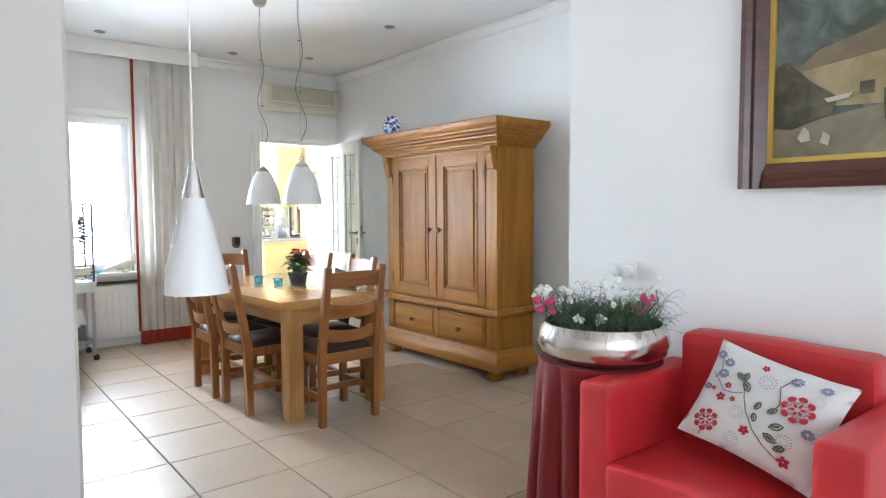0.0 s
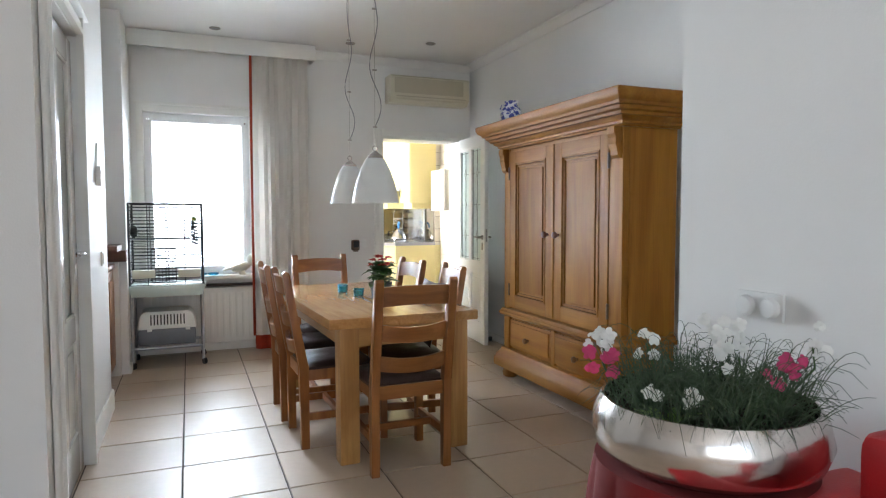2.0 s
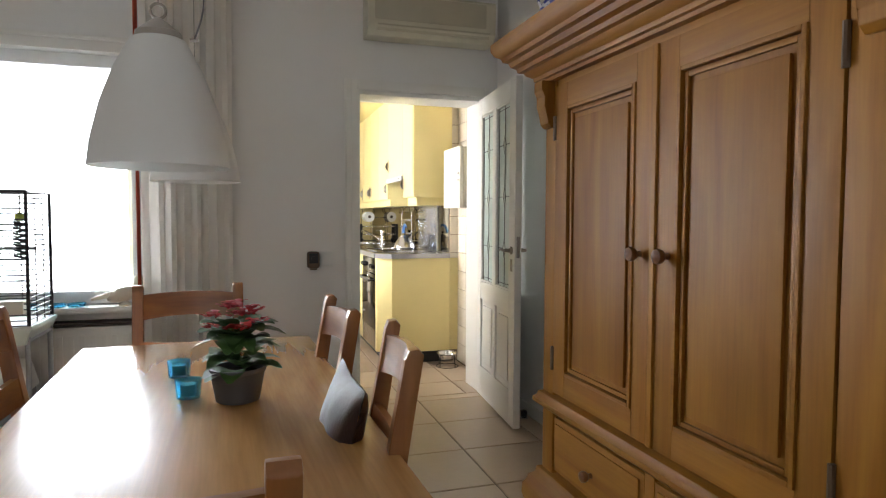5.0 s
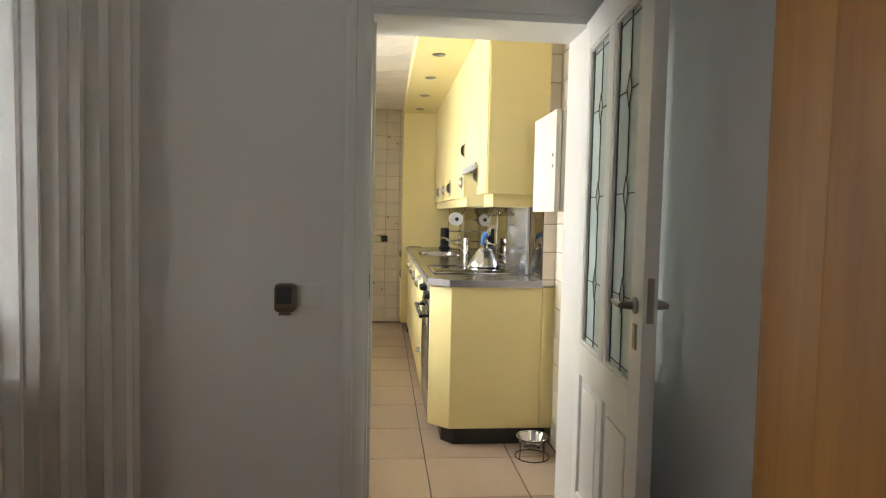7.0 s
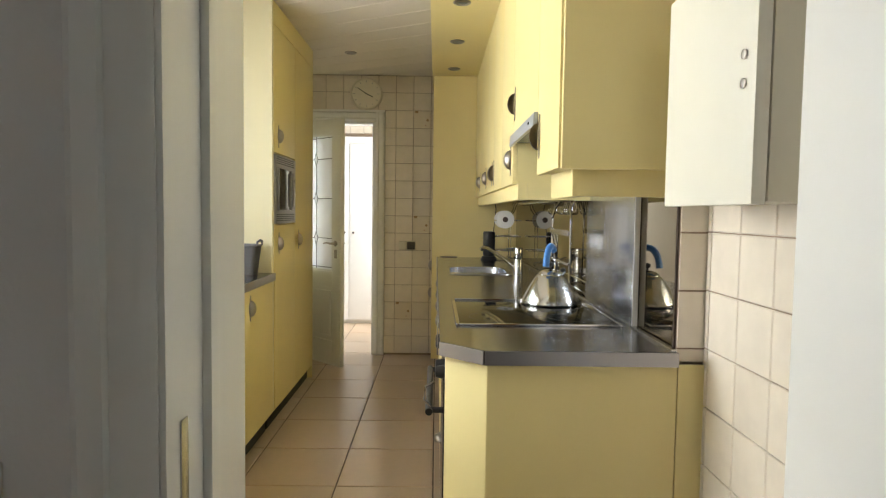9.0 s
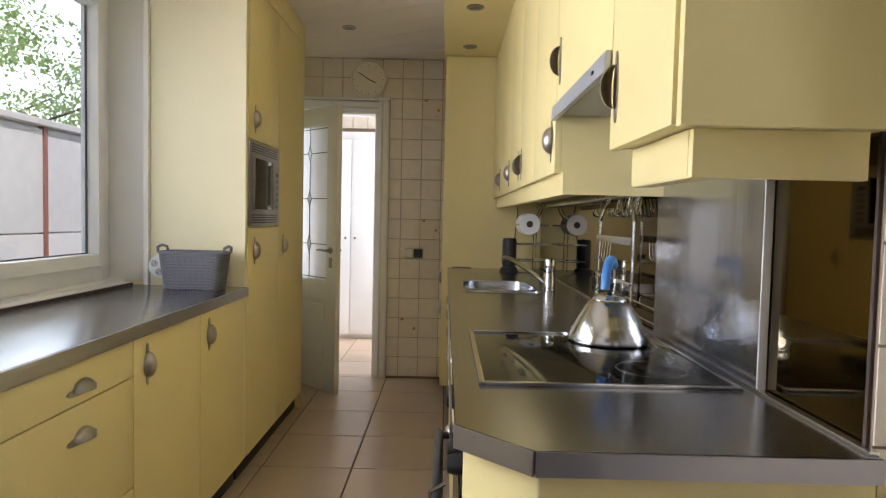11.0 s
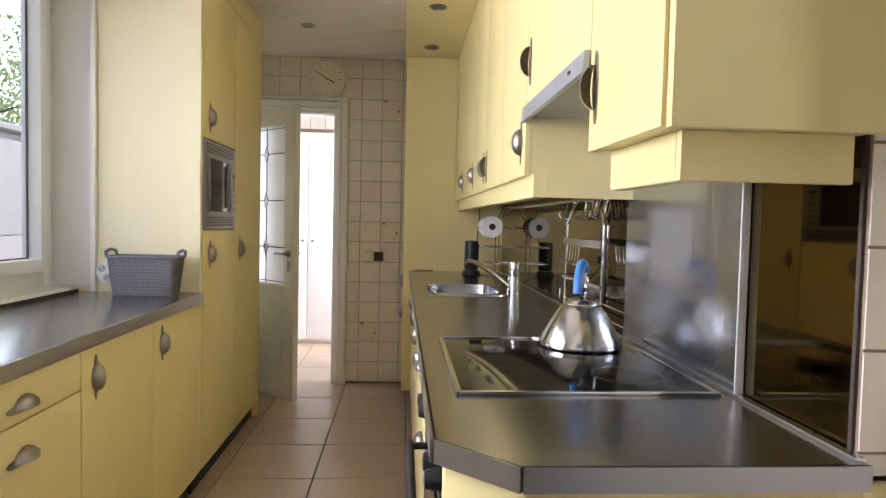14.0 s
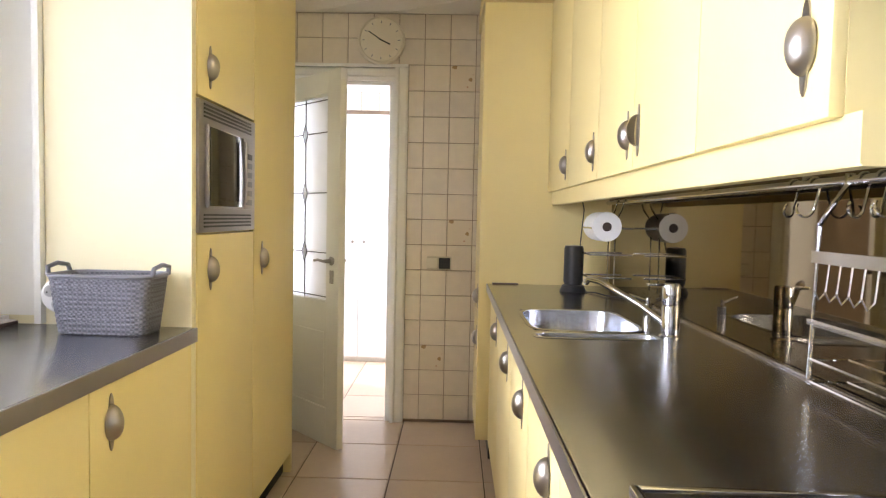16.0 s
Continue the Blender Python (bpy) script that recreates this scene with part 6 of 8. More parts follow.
part("casing", box(-1.10, -1.078, 2.90, 2.962, 0.912, 2.34, 0.006), GLOSS_WHITE, kw)
part("sill_board", box(-1.2065, -1.152, 0.80, 2.90, 0.9115, 0.926, 0.003), GLOSS_WHITE, kw)
part("sill_edge", box(-1.1515, -1.147, 0.80, 2.90, 0.9115, 0.922), DARK_BROWN, kw, "dark brown edge under the sill")
part("inner_sill", box(-1.283, -1.207, 0.76, 2.949, 0.862, 0.93, 0.004), GLOSS_WHITE, kw)

# end door, frame and hall beyond
d3 = leaf_door("door_3", "half open white door with leaded glass", 0.70, 2.0, False, (0.24, 0.53, 0.82), True, 0.71, GLOSS_WHITE, BACKLIT)
lever_handle(d3, 0.64, 1.0, -1, NICKEL, -1)
lever_handle(d3, 0.64, 1.0, 1, NICKEL, -1)
d3.matrix_basis = Matrix.Translation((-0.955, 4.845, 0.008)) @ pose(0, 0, 0, 0, 0, math.degrees(math.atan2(4.325 - 4.845, -0.425 + 0.955)))
f3 = thing("doorframe", (-0.62, 4.87, 0), "white moulded frame of the end door", "door frame", kind="structure")
part("architrave", prism([(-0.242 + u, 4.862 - o) for o, u in arch], "z", 0, 2.13), GLOSS_WHITE, f3)
part("architrave", prism([(-0.978 - u, 4.869 - o) for o, u in arch], "z", 0, 2.13), GLOSS_WHITE, f3)
part("head", prism([(4.862 - o, 2.05 + u) for o, u in arch], "x", -0.978, -0.242), GLOSS_WHITE, f3)
part("jamb", box(-0.272, -0.2415, 4.862, 4.992, 0, 2.05, 0.003), GLOSS_WHITE, f3)
part("jamb", box(-0.986, -0.96, 4.868, 4.992, 0, 2.05, 0.003), GLOSS_WHITE, f3)
part("jamb", box(-0.96, -0.2725, 4.868, 4.992, 2.03, 2.051, 0.003), GLOSS_WHITE, f3)
part("cap", box(-1.08, -0.163, 4.838, 4.8615, 2.131, 2.149, 0.004), GLOSS_WHITE, f3)
wall("wall_hall_left", 'y', -1.9, 0.1, 4.99, 6.6, 0, HK, [], WHITE_WALL, "white hall wall")
# the opening on the right is invented to hold the hall's added lamp
wall("wall_hall_right", 'y', 0.55, 0.1, 4.99, 6.6, 0, HK, [(5.25, 6.2, 0.85, 2.2)], WHITE_WALL, "white hall wall with an opening for an added lamp")
wall("wall_hall_back", 'x', 6.5, 0.1, -1.8, 0.55, 0, HK, [], TILE_GROUT, "tiled hall end wall")
solid("ceiling", box(-1.9, 0.65, 4.99, 6.6, HK, HK + 0.1), CEILING_MAT, "white hall ceiling", "ceiling", kind="structure")
hc = thing("hall_cupboard", (-0.55, 6.4, 0), "white built-in cupboard with two plain doors", "cupboard")
part("carcass", box(-1.3, 0.35, 6.40, 6.498, 0.03, 2.10, 0.003), HALL_DOOR, hc)
part("plinth", box(-1.3, 0.35, 6.42, 6.498, 0.0, 0.03), GLOSS_WHITE, hc)
for x0, x1, hx in ((-1.25, -0.684, -0.73), (-0.678, -0.11, -0.635), (-0.104, 0.33, -0.06)):
    dd = part("door", box(x0, x1, 6.378, 6.399, 0.05, 2.02, 0.003), HALL_DOOR, hc)
    part("knob", turned(lathe([(0.007, 0), (0.006, 0.012), (0.014, 0.02), (0.012, 0.03), (0.003, 0.034)], n=14), Matrix.Translation((hx, 6.378, 1.03)) @ pose(0, 0, 0, 90)), CHROME, dd, "small chrome knob")


# ---------------------------------------------------------------- kitchen: units
def cup_handle(parent, at, out, along, across):
    """A pointed back plate with a half-dome pull. out, along, across: unit vectors."""
    o, a, c = Vector(out), Vector(along), Vector(across)
    at = Vector(at)
    b = bmesh.new()
    n, half = 14, 0.066
    lo, hi, lo2, hi2 = [], [], [], []
    for i in range(n + 1):
        u = -1 + 2 * i / n
        w = 0.0045 + 0.007 * (1 - u * u)
        for lst, s, d in ((lo, -1, 0.0), (hi, 1, 0.0), (lo2, -1, 0.003), (hi2, 1, 0.003)):
            lst.append(b.verts.new(at + a * half * u + c * w * s * (1 if abs(u) < 0.99 else 0.2) + o * d))
    for i in range(n):
        b.faces.new((lo2[i], lo2[i + 1], hi2[i + 1], hi2[i]))
        b.faces.new((lo[i], hi[i], hi[i + 1], lo[i + 1]))
        b.faces.new((lo[i], lo[i + 1], lo2[i + 1], lo2[i]))
        b.faces.new((hi[i], hi2[i], hi2[i + 1], hi[i + 1]))
    h = part("handle", b, NICKEL, parent, "satin nickel cup handle")
    d = bmesh.new()
    rows = []
    for i in range(13):
        th = math.pi * i / 12
        row = []
        for k in range(9):
            ph = math.pi / 2 * k / 8
            row.append(d.verts.new(at + o * 0.003 + a * 0.040 * math.cos(th) + (o * 0.027 * math.sin(ph) - c * 0.029 * math.cos(ph)) * math.sin(th)))
        rows.append(row)
    for r0, r1 in zip(rows, rows[1:]):
        for k in range(8):
            d.faces.new((r0[k], r0[k + 1], r1[k + 1], r1[k]))
    bmesh.ops.remove_doubles(d, verts=d.verts[:], dist=0.0004)
    bmesh.ops.solidify(d, geom=d.faces[:], thickness=0.0016)
    part("cup", d, NICKEL, h)


XL = -0.635   # front of the left-hand doors


def front_left(parent, y0, y1, z0, z1, name="door"):
    return part(name, box(XL - 0.02, XL, y0 + 0.002, y1 - 0.002, z0 + 0.002, z1 - 0.002, 0.003), YELLOW, parent)


OUT_L, OUT_R, UP, ALY = (1, 0, 0), (-1, 0, 0), (0, 0, 1), (0, 1, 0)
# base units, left
for y0, y1, kind in ((0.35, 0.814, "d"), (0.814, 1.272, "d"), (1.272, 1.882, "w"), (1.882, 2.391, "d"), (2.391, 2.89, "d")):
    u = thing("base_cabinet", (-0.85, (y0 + y1) / 2, 0), "yellow lacquered base cabinet with " + ("two drawers" if kind == "w" else "one door"), "cabinet", "left base cabinets")
    part("carcass", box(-1.095, XL - 0.02, y0 + 0.001, y1 - 0.001, 0.10, 0.868), YELLOW, u)
    part("plinth", box(-1.0, XL - 0.04, y0, y1, 0.0, 0.10), PLINTH, u, "black plinth")
    if kind == "w":
        dz = front_left(u, y0, y1, 0.755, 0.868, "drawer")
        cup_handle(dz, (XL, 1.613, 0.790), OUT_L, ALY, (0, 0, -1))
        dz = front_left(u, y0, y1, 0.42, 0.755, "drawer")
        cup_handle(dz, (XL, 1.613, 0.664), OUT_L, ALY, (0, 0, -1))
        front_left(u, y0, y1, 0.10, 0.42, "drawer")
    else:
        dz = front_left(u, y0, y1, 0.10, 0.868)
        cup_handle(dz, (XL, y0 + 0.083, 0.773), OUT_L, UP, ALY)
wt = thing("worktop", (-0.9, 1.6, 0.87), "brushed grey worktop under the kitchen window", "worktop")
part("slab", box(-1.205, -0.628, 0.28, 2.918, 0.871, 0.911, 0.003), WORKTOP, wt)
part("front_edge", box(-0.6275, -0.620, 0.28, 2.918, 0.869, 0.9105, 0.002), WORKTOP_EDGE, wt)

# tall units, left
tu = thing("tall_cabinet", (-0.85, 3.42, 0), "tall yellow lacquered cabinet with a built-in microwave", "cabinet")
part("side_panel", box(-1.076, XL - 0.004, 2.92, 2.95, 0.10, HK - 0.002, 0.002), YELLOW_PALE, tu)
part("filler_panel", box(-1.095, XL - 0.004, 2.891, 2.918, 0.10, 0.869, 0.002), YELLOW, tu)
part("carcass", box(-1.095, XL - 0.021, 2.95, 4.06, 0.10, HK - 0.002), YELLOW, tu)
part("plinth", box(-1.0, XL - 0.04, 2.92, 4.06, 0.0, 0.10), PLINTH, tu, "black plinth")
d_ = front_left(tu, 2.95, 3.475, 1.60, 2.32)
cup_handle(d_, (XL, 3.045, 1.70), OUT_L, UP, ALY)
d_ = front_left(tu, 2.95, 3.475, 0.10, 1.185)
cup_handle(d_, (XL, 3.05, 1.073), OUT_L, UP, ALY)
d_ = front_left(tu, 3.475, 4.06, 0.10, 2.32)
cup_handle(d_, (XL, 3.575, 1.075), OUT_L, UP, ALY)
part("top_filler", box(XL - 0.02, XL - 0.001, 2.95, 4.06, 2.323, HK - 0.002, 0.002), YELLOW, tu)
part("far_panel", box(-1.095, XL - 0.004, 4.06, 4.085, 0.0, HK - 0.002, 0.002), YELLOW, tu)

mw = thing("microwave", (-0.62, 3.218, 1.19), "built-in stainless steel microwave with vent grilles", "microwave")
part("trim", box(XL - 0.019, XL + 0.004, 2.953, 3.472, 1.19, 1.592, 0.003), WORKTOP_EDGE, mw)
part("door", box(XL + 0.004, XL + 0.016, 2.998, 3.308, 1.265, 1.52, 0.004), WORKTOP_EDGE, mw)
part("door_glass", box(XL + 0.016, XL + 0.018, 3.006, 3.300, 1.272, 1.513, 0.002), BLACK_GLASS, mw, "dark door glass")
pnl = part("control_panel", box(XL + 0.004, XL + 0.015, 3.316, 3.423, 1.265, 1.52, 0.003), WORKTOP_EDGE, mw)
for i in range(6):
    part("button", box(XL + 0.015, XL + 0.017, 3.338, 3.403, 1.28 + i * 0.033, 1.30 + i * 0.033, 0.001), BLACK if i == 5 else GREY_STEEL, pnl)
for k in range(4):
    for z in (1.205 + k * 0.012, 1.540 + k * 0.012):
        part("vent_slot", box(XL + 0.0035, XL + 0.006, 2.988, 3.423, z, z + 0.006), BLACK, mw)
part("pull_bar", tube([(XL + 0.03, 3.293, 1.29), (XL + 0.03, 3.293, 1.50)], 0.006, 8), WORKTOP_EDGE, mw)

# right-hand base units
XR = 0.325
near = thing("end_cabinet", (0.65, 1.05, 0), "yellow end cabinet with a chamfered corner", "cabinet")
part("body", prism([(0.325, 1.10), (0.325, 1.045), (0.432, 0.945), (0.93, 0.945), (0.93, 1.10)], "z", 0.10, 0.879, 0.003), YELLOW, near)
part("end_strip", box(0.933, 1.0065, 0.947, 0.97, 0.10, 0.879, 0.002), YELLOW, near)
part("plinth", prism([(0.40, 1.10), (0.40, 1.06), (0.46, 0.985), (0.975, 0.985), (0.975, 1.10)], "z", 0.0, 0.10), PLINTH, near, "black plinth")


def front_right(parent, y0, y1, z0, z1, name="door", mat=None):
    return part(name, box(XR, XR + 0.02, y0 + 0.002, y1 - 0.002, z0 + 0.002, z1 - 0.002, 0.003), mat or YELLOW, parent)


ov = thing("oven", (0.6, 1.40, 0.10), "built-in black glass oven with steel handle", "oven")
part("housing", box(XR + 0.02, 0.93, 1.101, 1.70, 0.10, 0.879), STEEL, ov)
part("control_panel", box(XR, XR + 0.02, 1.103, 1.698, 0.74, 0.866, 0.003), BLACK_GLASS, ov)
for y in (1.16, 1.24, 1.56, 1.64):
    part("dial", turned(lathe([(0.02, 0), (0.02, 0.008), (0.016, 0.026), (0.004, 0.028)], n=18), Matrix.Translation((XR, y, 0.80)) @ pose(0, 0, 0, 0, -90, 0)), BLACK, ov)
part("door", box(XR - 0.004, XR + 0.02, 1.103, 1.698, 0.27, 0.735, 0.004), BLACK_GLASS, ov, "black glass oven door")
part("lower_panel", box(XR, XR + 0.02, 1.103, 1.698, 0.102, 0.265, 0.003), STEEL, ov)
hb = part("handle", tube([(XR - 0.045, 1.14, 0.685), (XR - 0.045, 1.66, 0.685)], 0.011, 10), BLACK, ov, "black bar handle")
for y in (1.16, 1.64):
    part("handle_post", tube([(XR - 0.045, y, 0.685), (XR, y, 0.685)], 0.009, 8), BLACK, hb)
part("towel_hook", tube([(XR - 0.03, 1.12, 0.78), (XR - 0.055, 1.11, 0.77), (XR - 0.06, 1.11, 0.73), (XR - 0.04, 1.12, 0.71)], 0.004, 6), CHROME, ov)

for y0, y1, kind in ((1.70, 2.15, "w"), (2.15, 2.62, "d"), (2.62, 3.10, "d"), (3.10, 3.68, "d"), (3.68, 4.29, "d")):
    u = thing("base_cabinet", (0.62, (y0 + y1) / 2, 0), "yellow lacquered base cabinet with " + ("drawers" if kind == "w" else "one door"), "cabinet", "right base cabinets")
    part("carcass", box(XR + 0.02, 0.93, y0 + 0.001, y1 - 0.001, 0.10, 0.879 if not (2.6 < y0 < 3.6) else 0.70), YELLOW, u)
    part("plinth", box(XR + 0.075, 0.93, y0, y1, 0.0, 0.10), PLINTH, u, "black plinth")
    if kind == "w":
        for z0, z1 in ((0.66, 0.879), (0.38, 0.66), (0.10, 0.38)):
            dz = front_right(u, y0, y1, z0, z1, "drawer")
            cup_handle(dz, (XR, (y0 + y1) / 2, z1 - 0.065), OUT_R, ALY, (0, 0, -1))
    else:
        dz = front_right(u, y0, y1, 0.10, 0.879)
        cup_handle(dz, (XR, y0 + 0.12, 0.76), OUT_R, UP, ALY)
part_o = thing("oven_plinth", (0.65, 1.4, 0), "black plinth below the oven", "plinth")
part("board", box(XR + 0.075, 0.93, 1.101, 1.699, 0.0, 0.098), PLINTH, part_o)

# worktop with sink cut-out
wr2 = thing("worktop", (0.62, 2.6, 0.87), "brushed stainless steel worktop with inset sink", "worktop")
SX0, SX1, SY0, SY1 = 0.380, 0.720, 2.86, 3.41
SM0, SM1 = 2.945, 2.975
part("slab", prism([(0.31, 1.03), (0.422, 0.922), (0.922, 0.922), (0.922, SY0), (0.305, SY0)], "z", 0.881, 0.917), WORKTOP, wr2, smooth=False)
part("slab", box(0.305, SX0, SY0, SY1, 0.881, 0.917), WORKTOP, wr2)
part("slab", box(SX1, 0.922, SY0, SY1, 0.881, 0.917), WORKTOP, wr2)
part("slab", box(SX0, SX1, SM0, SM1, 0.881, 0.917), WORKTOP, wr2)
part("slab", box(0.305, 0.922, SY1, 4.298, 0.881, 0.917), WORKTOP, wr2)
for p, q in (((0.3045, 4.298), (0.3045, 1.03)), ((0.309, 1.0285), (0.4215, 0.9205)), ((0.4235, 0.9200), (0.922, 0.9200))):
    d = (Vector((*q, 0)) - Vector((*p, 0)))
    nrm = Vector((d.y, -d.x, 0)).normalized() * 0.004
    if nrm.x + nrm.y > 0:
        nrm = -nrm
    o = [p, q, (q[0] + nrm.x, q[1] + nrm.y), (p[0] + nrm.x, p[1] + nrm.y)]
    part("front_edge", prism(o, "z", 0.880, 0.9165), WORKTOP_EDGE, wr2, "folded steel front edge", smooth=False)
part("upstand", box(0.906, 0.922, 0.93, 4.298, 0.917, 0.924, 0.002), STEEL, wr2)
sk = thing("sink", (0.57, 3.18, 0.75), "stainless steel inset sink with a main and a half bowl", "sink")
for y0, y1, deep in ((SY0, SM0, 0.82), (SM1, SY1, 0.768)):
    b = bmesh.new()
    rows = []
    for f, ins in ((0.9182, -0.012), (0.9200, -0.006), (0.917, 0.0), (deep + 0.015, 0.010), (deep + 0.003, 0.018), (deep, 0.032)):
        row = []
        for i in range(40):
            a = 2 * math.pi * i / 40
            ca, sa = math.cos(a), math.sin(a)
            hx, hy = (SX1 - SX0) / 2 - ins, (y1 - y0) / 2 - ins
            k = (abs(ca) ** 5 + abs(sa) ** 5) ** (-1 / 5)
            row.append(b.verts.new(((SX0 + SX1) / 2 + hx * ca * k, (y0 + y1) / 2 + hy * sa * k, f)))
        rows.append(row)
    for a, c in zip(rows, rows[1:]):
        for i in range(40):
            b.faces.new((a[i], a[(i + 1) % 40], c[(i + 1) % 40], c[i]))
    b.faces.new(rows[-1])
    bowl = part("basin", b, STEEL_V, sk)
    part("drain", lathe([(0.001, deep + 0.002), (0.028, deep + 0.002), (0.033, deep + 0.0012)], ((SX0 + SX1) / 2, (y0 + y1) / 2, 0), 20), CHROME, bowl)

tp_ = thing("kitchen_tap", (0.765, 2.91, 0.917), "chrome mixer tap with a flat lever and long spout", "tap")
part("body", lathe([(0.03, 0), (0.03, 0.006), (0.026, 0.01), (0.026, 0.09), (0.024, 0.094), (0.026, 0.098), (0.026, 0.15), (0.022, 0.158), (0.003, 0.16)], (0.765, 2.91, 0.917), 26), CHROME, tp_)
part("spout", tube([(0.755, 2.925, 0.955), (0.70, 3.0, 1.0), (0.61, 3.12, 1.055), (0.58, 3.16, 1.06), (0.572, 3.172, 1.045)], 0.011, 10), CHROME, tp_)
part("lever", box(0.695, 0.765, 2.90, 2.922, 1.066, 1.074, 0.003), CHROME, tp_)
sd = thing("soap_dispenser", (0.80, 3.24, 0.917), "small chrome soap dispenser by the sink", "soap dispenser")
part("body", lathe([(0.014, 0), (0.014, 0.05), (0.006, 0.055), (0.006, 0.075)], (0.80, 3.24, 0.917), 16), CHROME, sd)
part("nozzle", tube([(0.80, 3.24, 0.98), (0.74, 3.26, 1.0)], 0.005, 6), CHROME, sd)

# hob
hb_ = thing("ceramic_hob", (0.62, 1.55, 0.917), "black ceramic hob with a steel frame", "hob")
HX0, HX1, HY0, HY1 = 0.360, 0.887, 1.272, 1.86
part("glass", box(HX0 + 0.012, HX1 - 0.012, HY0 + 0.012, HY1 - 0.012, 0.9172, 0.9225, 0.001), BLACK_GLASS, hb_)
for q in ((HX0, HX0 + 0.012, HY0, HY1), (HX1 - 0.012, HX1, HY0, HY1), (HX0 + 0.012, HX1 - 0.012, HY0, HY0 + 0.012), (HX0 + 0.012, HX1 - 0.012, HY1 - 0.012, HY1)):
    part("frame", box(q[0], q[1], q[2], q[3], 0.9172, 0.9245, 0.002), CHROME, hb_)
for x, y, r in ((0.50, 1.42, 0.09), (0.75, 1.42, 0.075), (0.50, 1.70, 0.075), (0.745, 1.70, 0.105)):
    part("zone_ring", lathe([(r, 0.9226), (r + 0.0008, 0.9227), (r + 0.0014, 0.9226)], (x, y, 0), 48, caps=False), BLACK, hb_)

kt = thing("kettle", (0.70, 1.66, 0.9235), "polished steel conical whistling kettle with blue handle", "kettle")
kx, ky, kz = 0.738, 1.745, 0.923
part("body", lathe([(0.100, 0), (0.108, 0.002), (0.109, 0.008), (0.1045, 0.022), (0.083, 0.063), (0.062, 0.098), (0.053, 0.109), (0.045, 0.113)], (kx, ky, kz), 48), KETTLE_STEEL, kt)
lid = part("lid", lathe([(0.0465, 0.1125), (0.044, 0.119), (0.032, 0.128), (0.016, 0.133), (0.002, 0.134)], (kx, ky, kz), 36), CHROME, kt)
part("lid_knob", lathe([(0.004, 0.133), (0.004, 0.142), (0.011, 0.147), (0.012, 0.158), (0.003, 0.162)], (kx, ky, kz), 16), BLACK, lid)
hp = []
for k in range(15):
    a = math.pi * k / 14
    hp.append((kx - 0.056 * math.cos(a) * 0.5, ky - 0.056 * math.cos(a), kz + 0.106 + 0.116 * math.sin(a) ** 0.7))
h_ = part("handle", tube(hp[1:11], 0.0125, 12), BLUE, kt, "blue handle grip")
part("handle_wire", tube(hp[10:], 0.004, 6), CHROME, h_)
part("spout", tube([(kx + 0.032, ky + 0.045, kz + 0.072), (kx + 0.056, ky + 0.074, kz + 0.104), (kx + 0.066, ky + 0.086, kz + 0.112)], 0.014, 12, taper=0.65), CHROME, kt)
part("whistle", lathe([(0.004, 0), (0.01, 0.004), (0.012, 0.02), (0.004, 0.026)], (kx + 0.067, ky + 0.088, kz + 0.107), 14), BLACK, kt)
for k in range(28):
    a = 2 * math.pi * k / 28
    part("rivet", lathe([(0.0022, 0), (0.0018, 0.0012), (0.0004, 0.0016)], (0, 0, 0), 6), CHROME, kt).matrix_basis = Matrix.Translation(Vector((kx + 0.1015 * math.cos(a), ky + 0.1015 * math.sin(a), kz + 0.0285)) - ORIGIN[kt]) @ Matrix.Rotation(a, 4, 'Z') @ pose(0, 0, 0, 0, 62, 0) @ Matrix.Translation(ORIGIN[kt])

# splash-backs
sp_ = thing("smoked_splashback", (0.945, 2.6, 0.924), "smoked brown mirror glass splash-back", "splashback", kind="structure")
part("sheet", box(0.926, 0.95, 0.975, 1.2605, 0.9175, 1.395), DARK_MIRROR, sp_)
part("sheet", box(0.926, 0.95, 1.903, 4.298, 0.9175, 1.395), DARK_MIRROR, sp_)
part("edge", box(0.925, 0.9305, 0.966, 0.9735, 0.9175, 2.33), DARK_BROWN, sp_, "dark brown edge strip")
for z in range(1, 16):
    part("wall_tile", box(0.9315, 1.003, 0.957, 0.972, max(0.885, 0.008 + z * 0.1525), 0.156 + z * 0.1525, 0.002), WALL_TILE, sp_)
part("grout_bed", box(0.931, 1.004, 0.960, 0.973, 0.884, 2.33), TILE_GROUT, sp_)
part("backing", box(0.951, 0.977, 0.975, 4.298, 0.9175, 1.395), DARK_BROWN, sp_)
ss = thing("steel_splashback", (0.92, 1.545, 0.924), "tall brushed steel panel behind the hob", "splashback", kind="structure")
part("sheet", box(0.912, 0.924, 1.266, 1.90, 0.9245, 1.60, 0.002), STEEL_V, ss)
part("edge_strip", box(0.907, 0.924, 1.261, 1.2658, 0.9245, 1.60, 0.001), surface("bright_aluminium_edge", (0.82, 0.82, 0.83), 0.4, 0.5, vary=0.02), ss)

# upper units
XU = 0.60


def upper(y0, y1, z0, hy, hz, hside):
    u = thing("wall_cabinet", (0.75, (y0 + y1) / 2, z0), "yellow lacquered wall cabinet with a cup handle", "cabinet", "wall cabinets")
    part("carcass", box(XU + 0.02, 0.931, y0 + 0.001, y1 - 0.001, z0, 2.333), YELLOW, u)
    d = part("door", box(XU, XU + 0.02, y0 + 0.0015, y1 - 0.0015, z0 - 0.004, 2.332, 0.004), YELLOW, u)
    cup_handle(d, (XU, hy, hz), OUT_R, UP, (0, hside, 0))
    return u


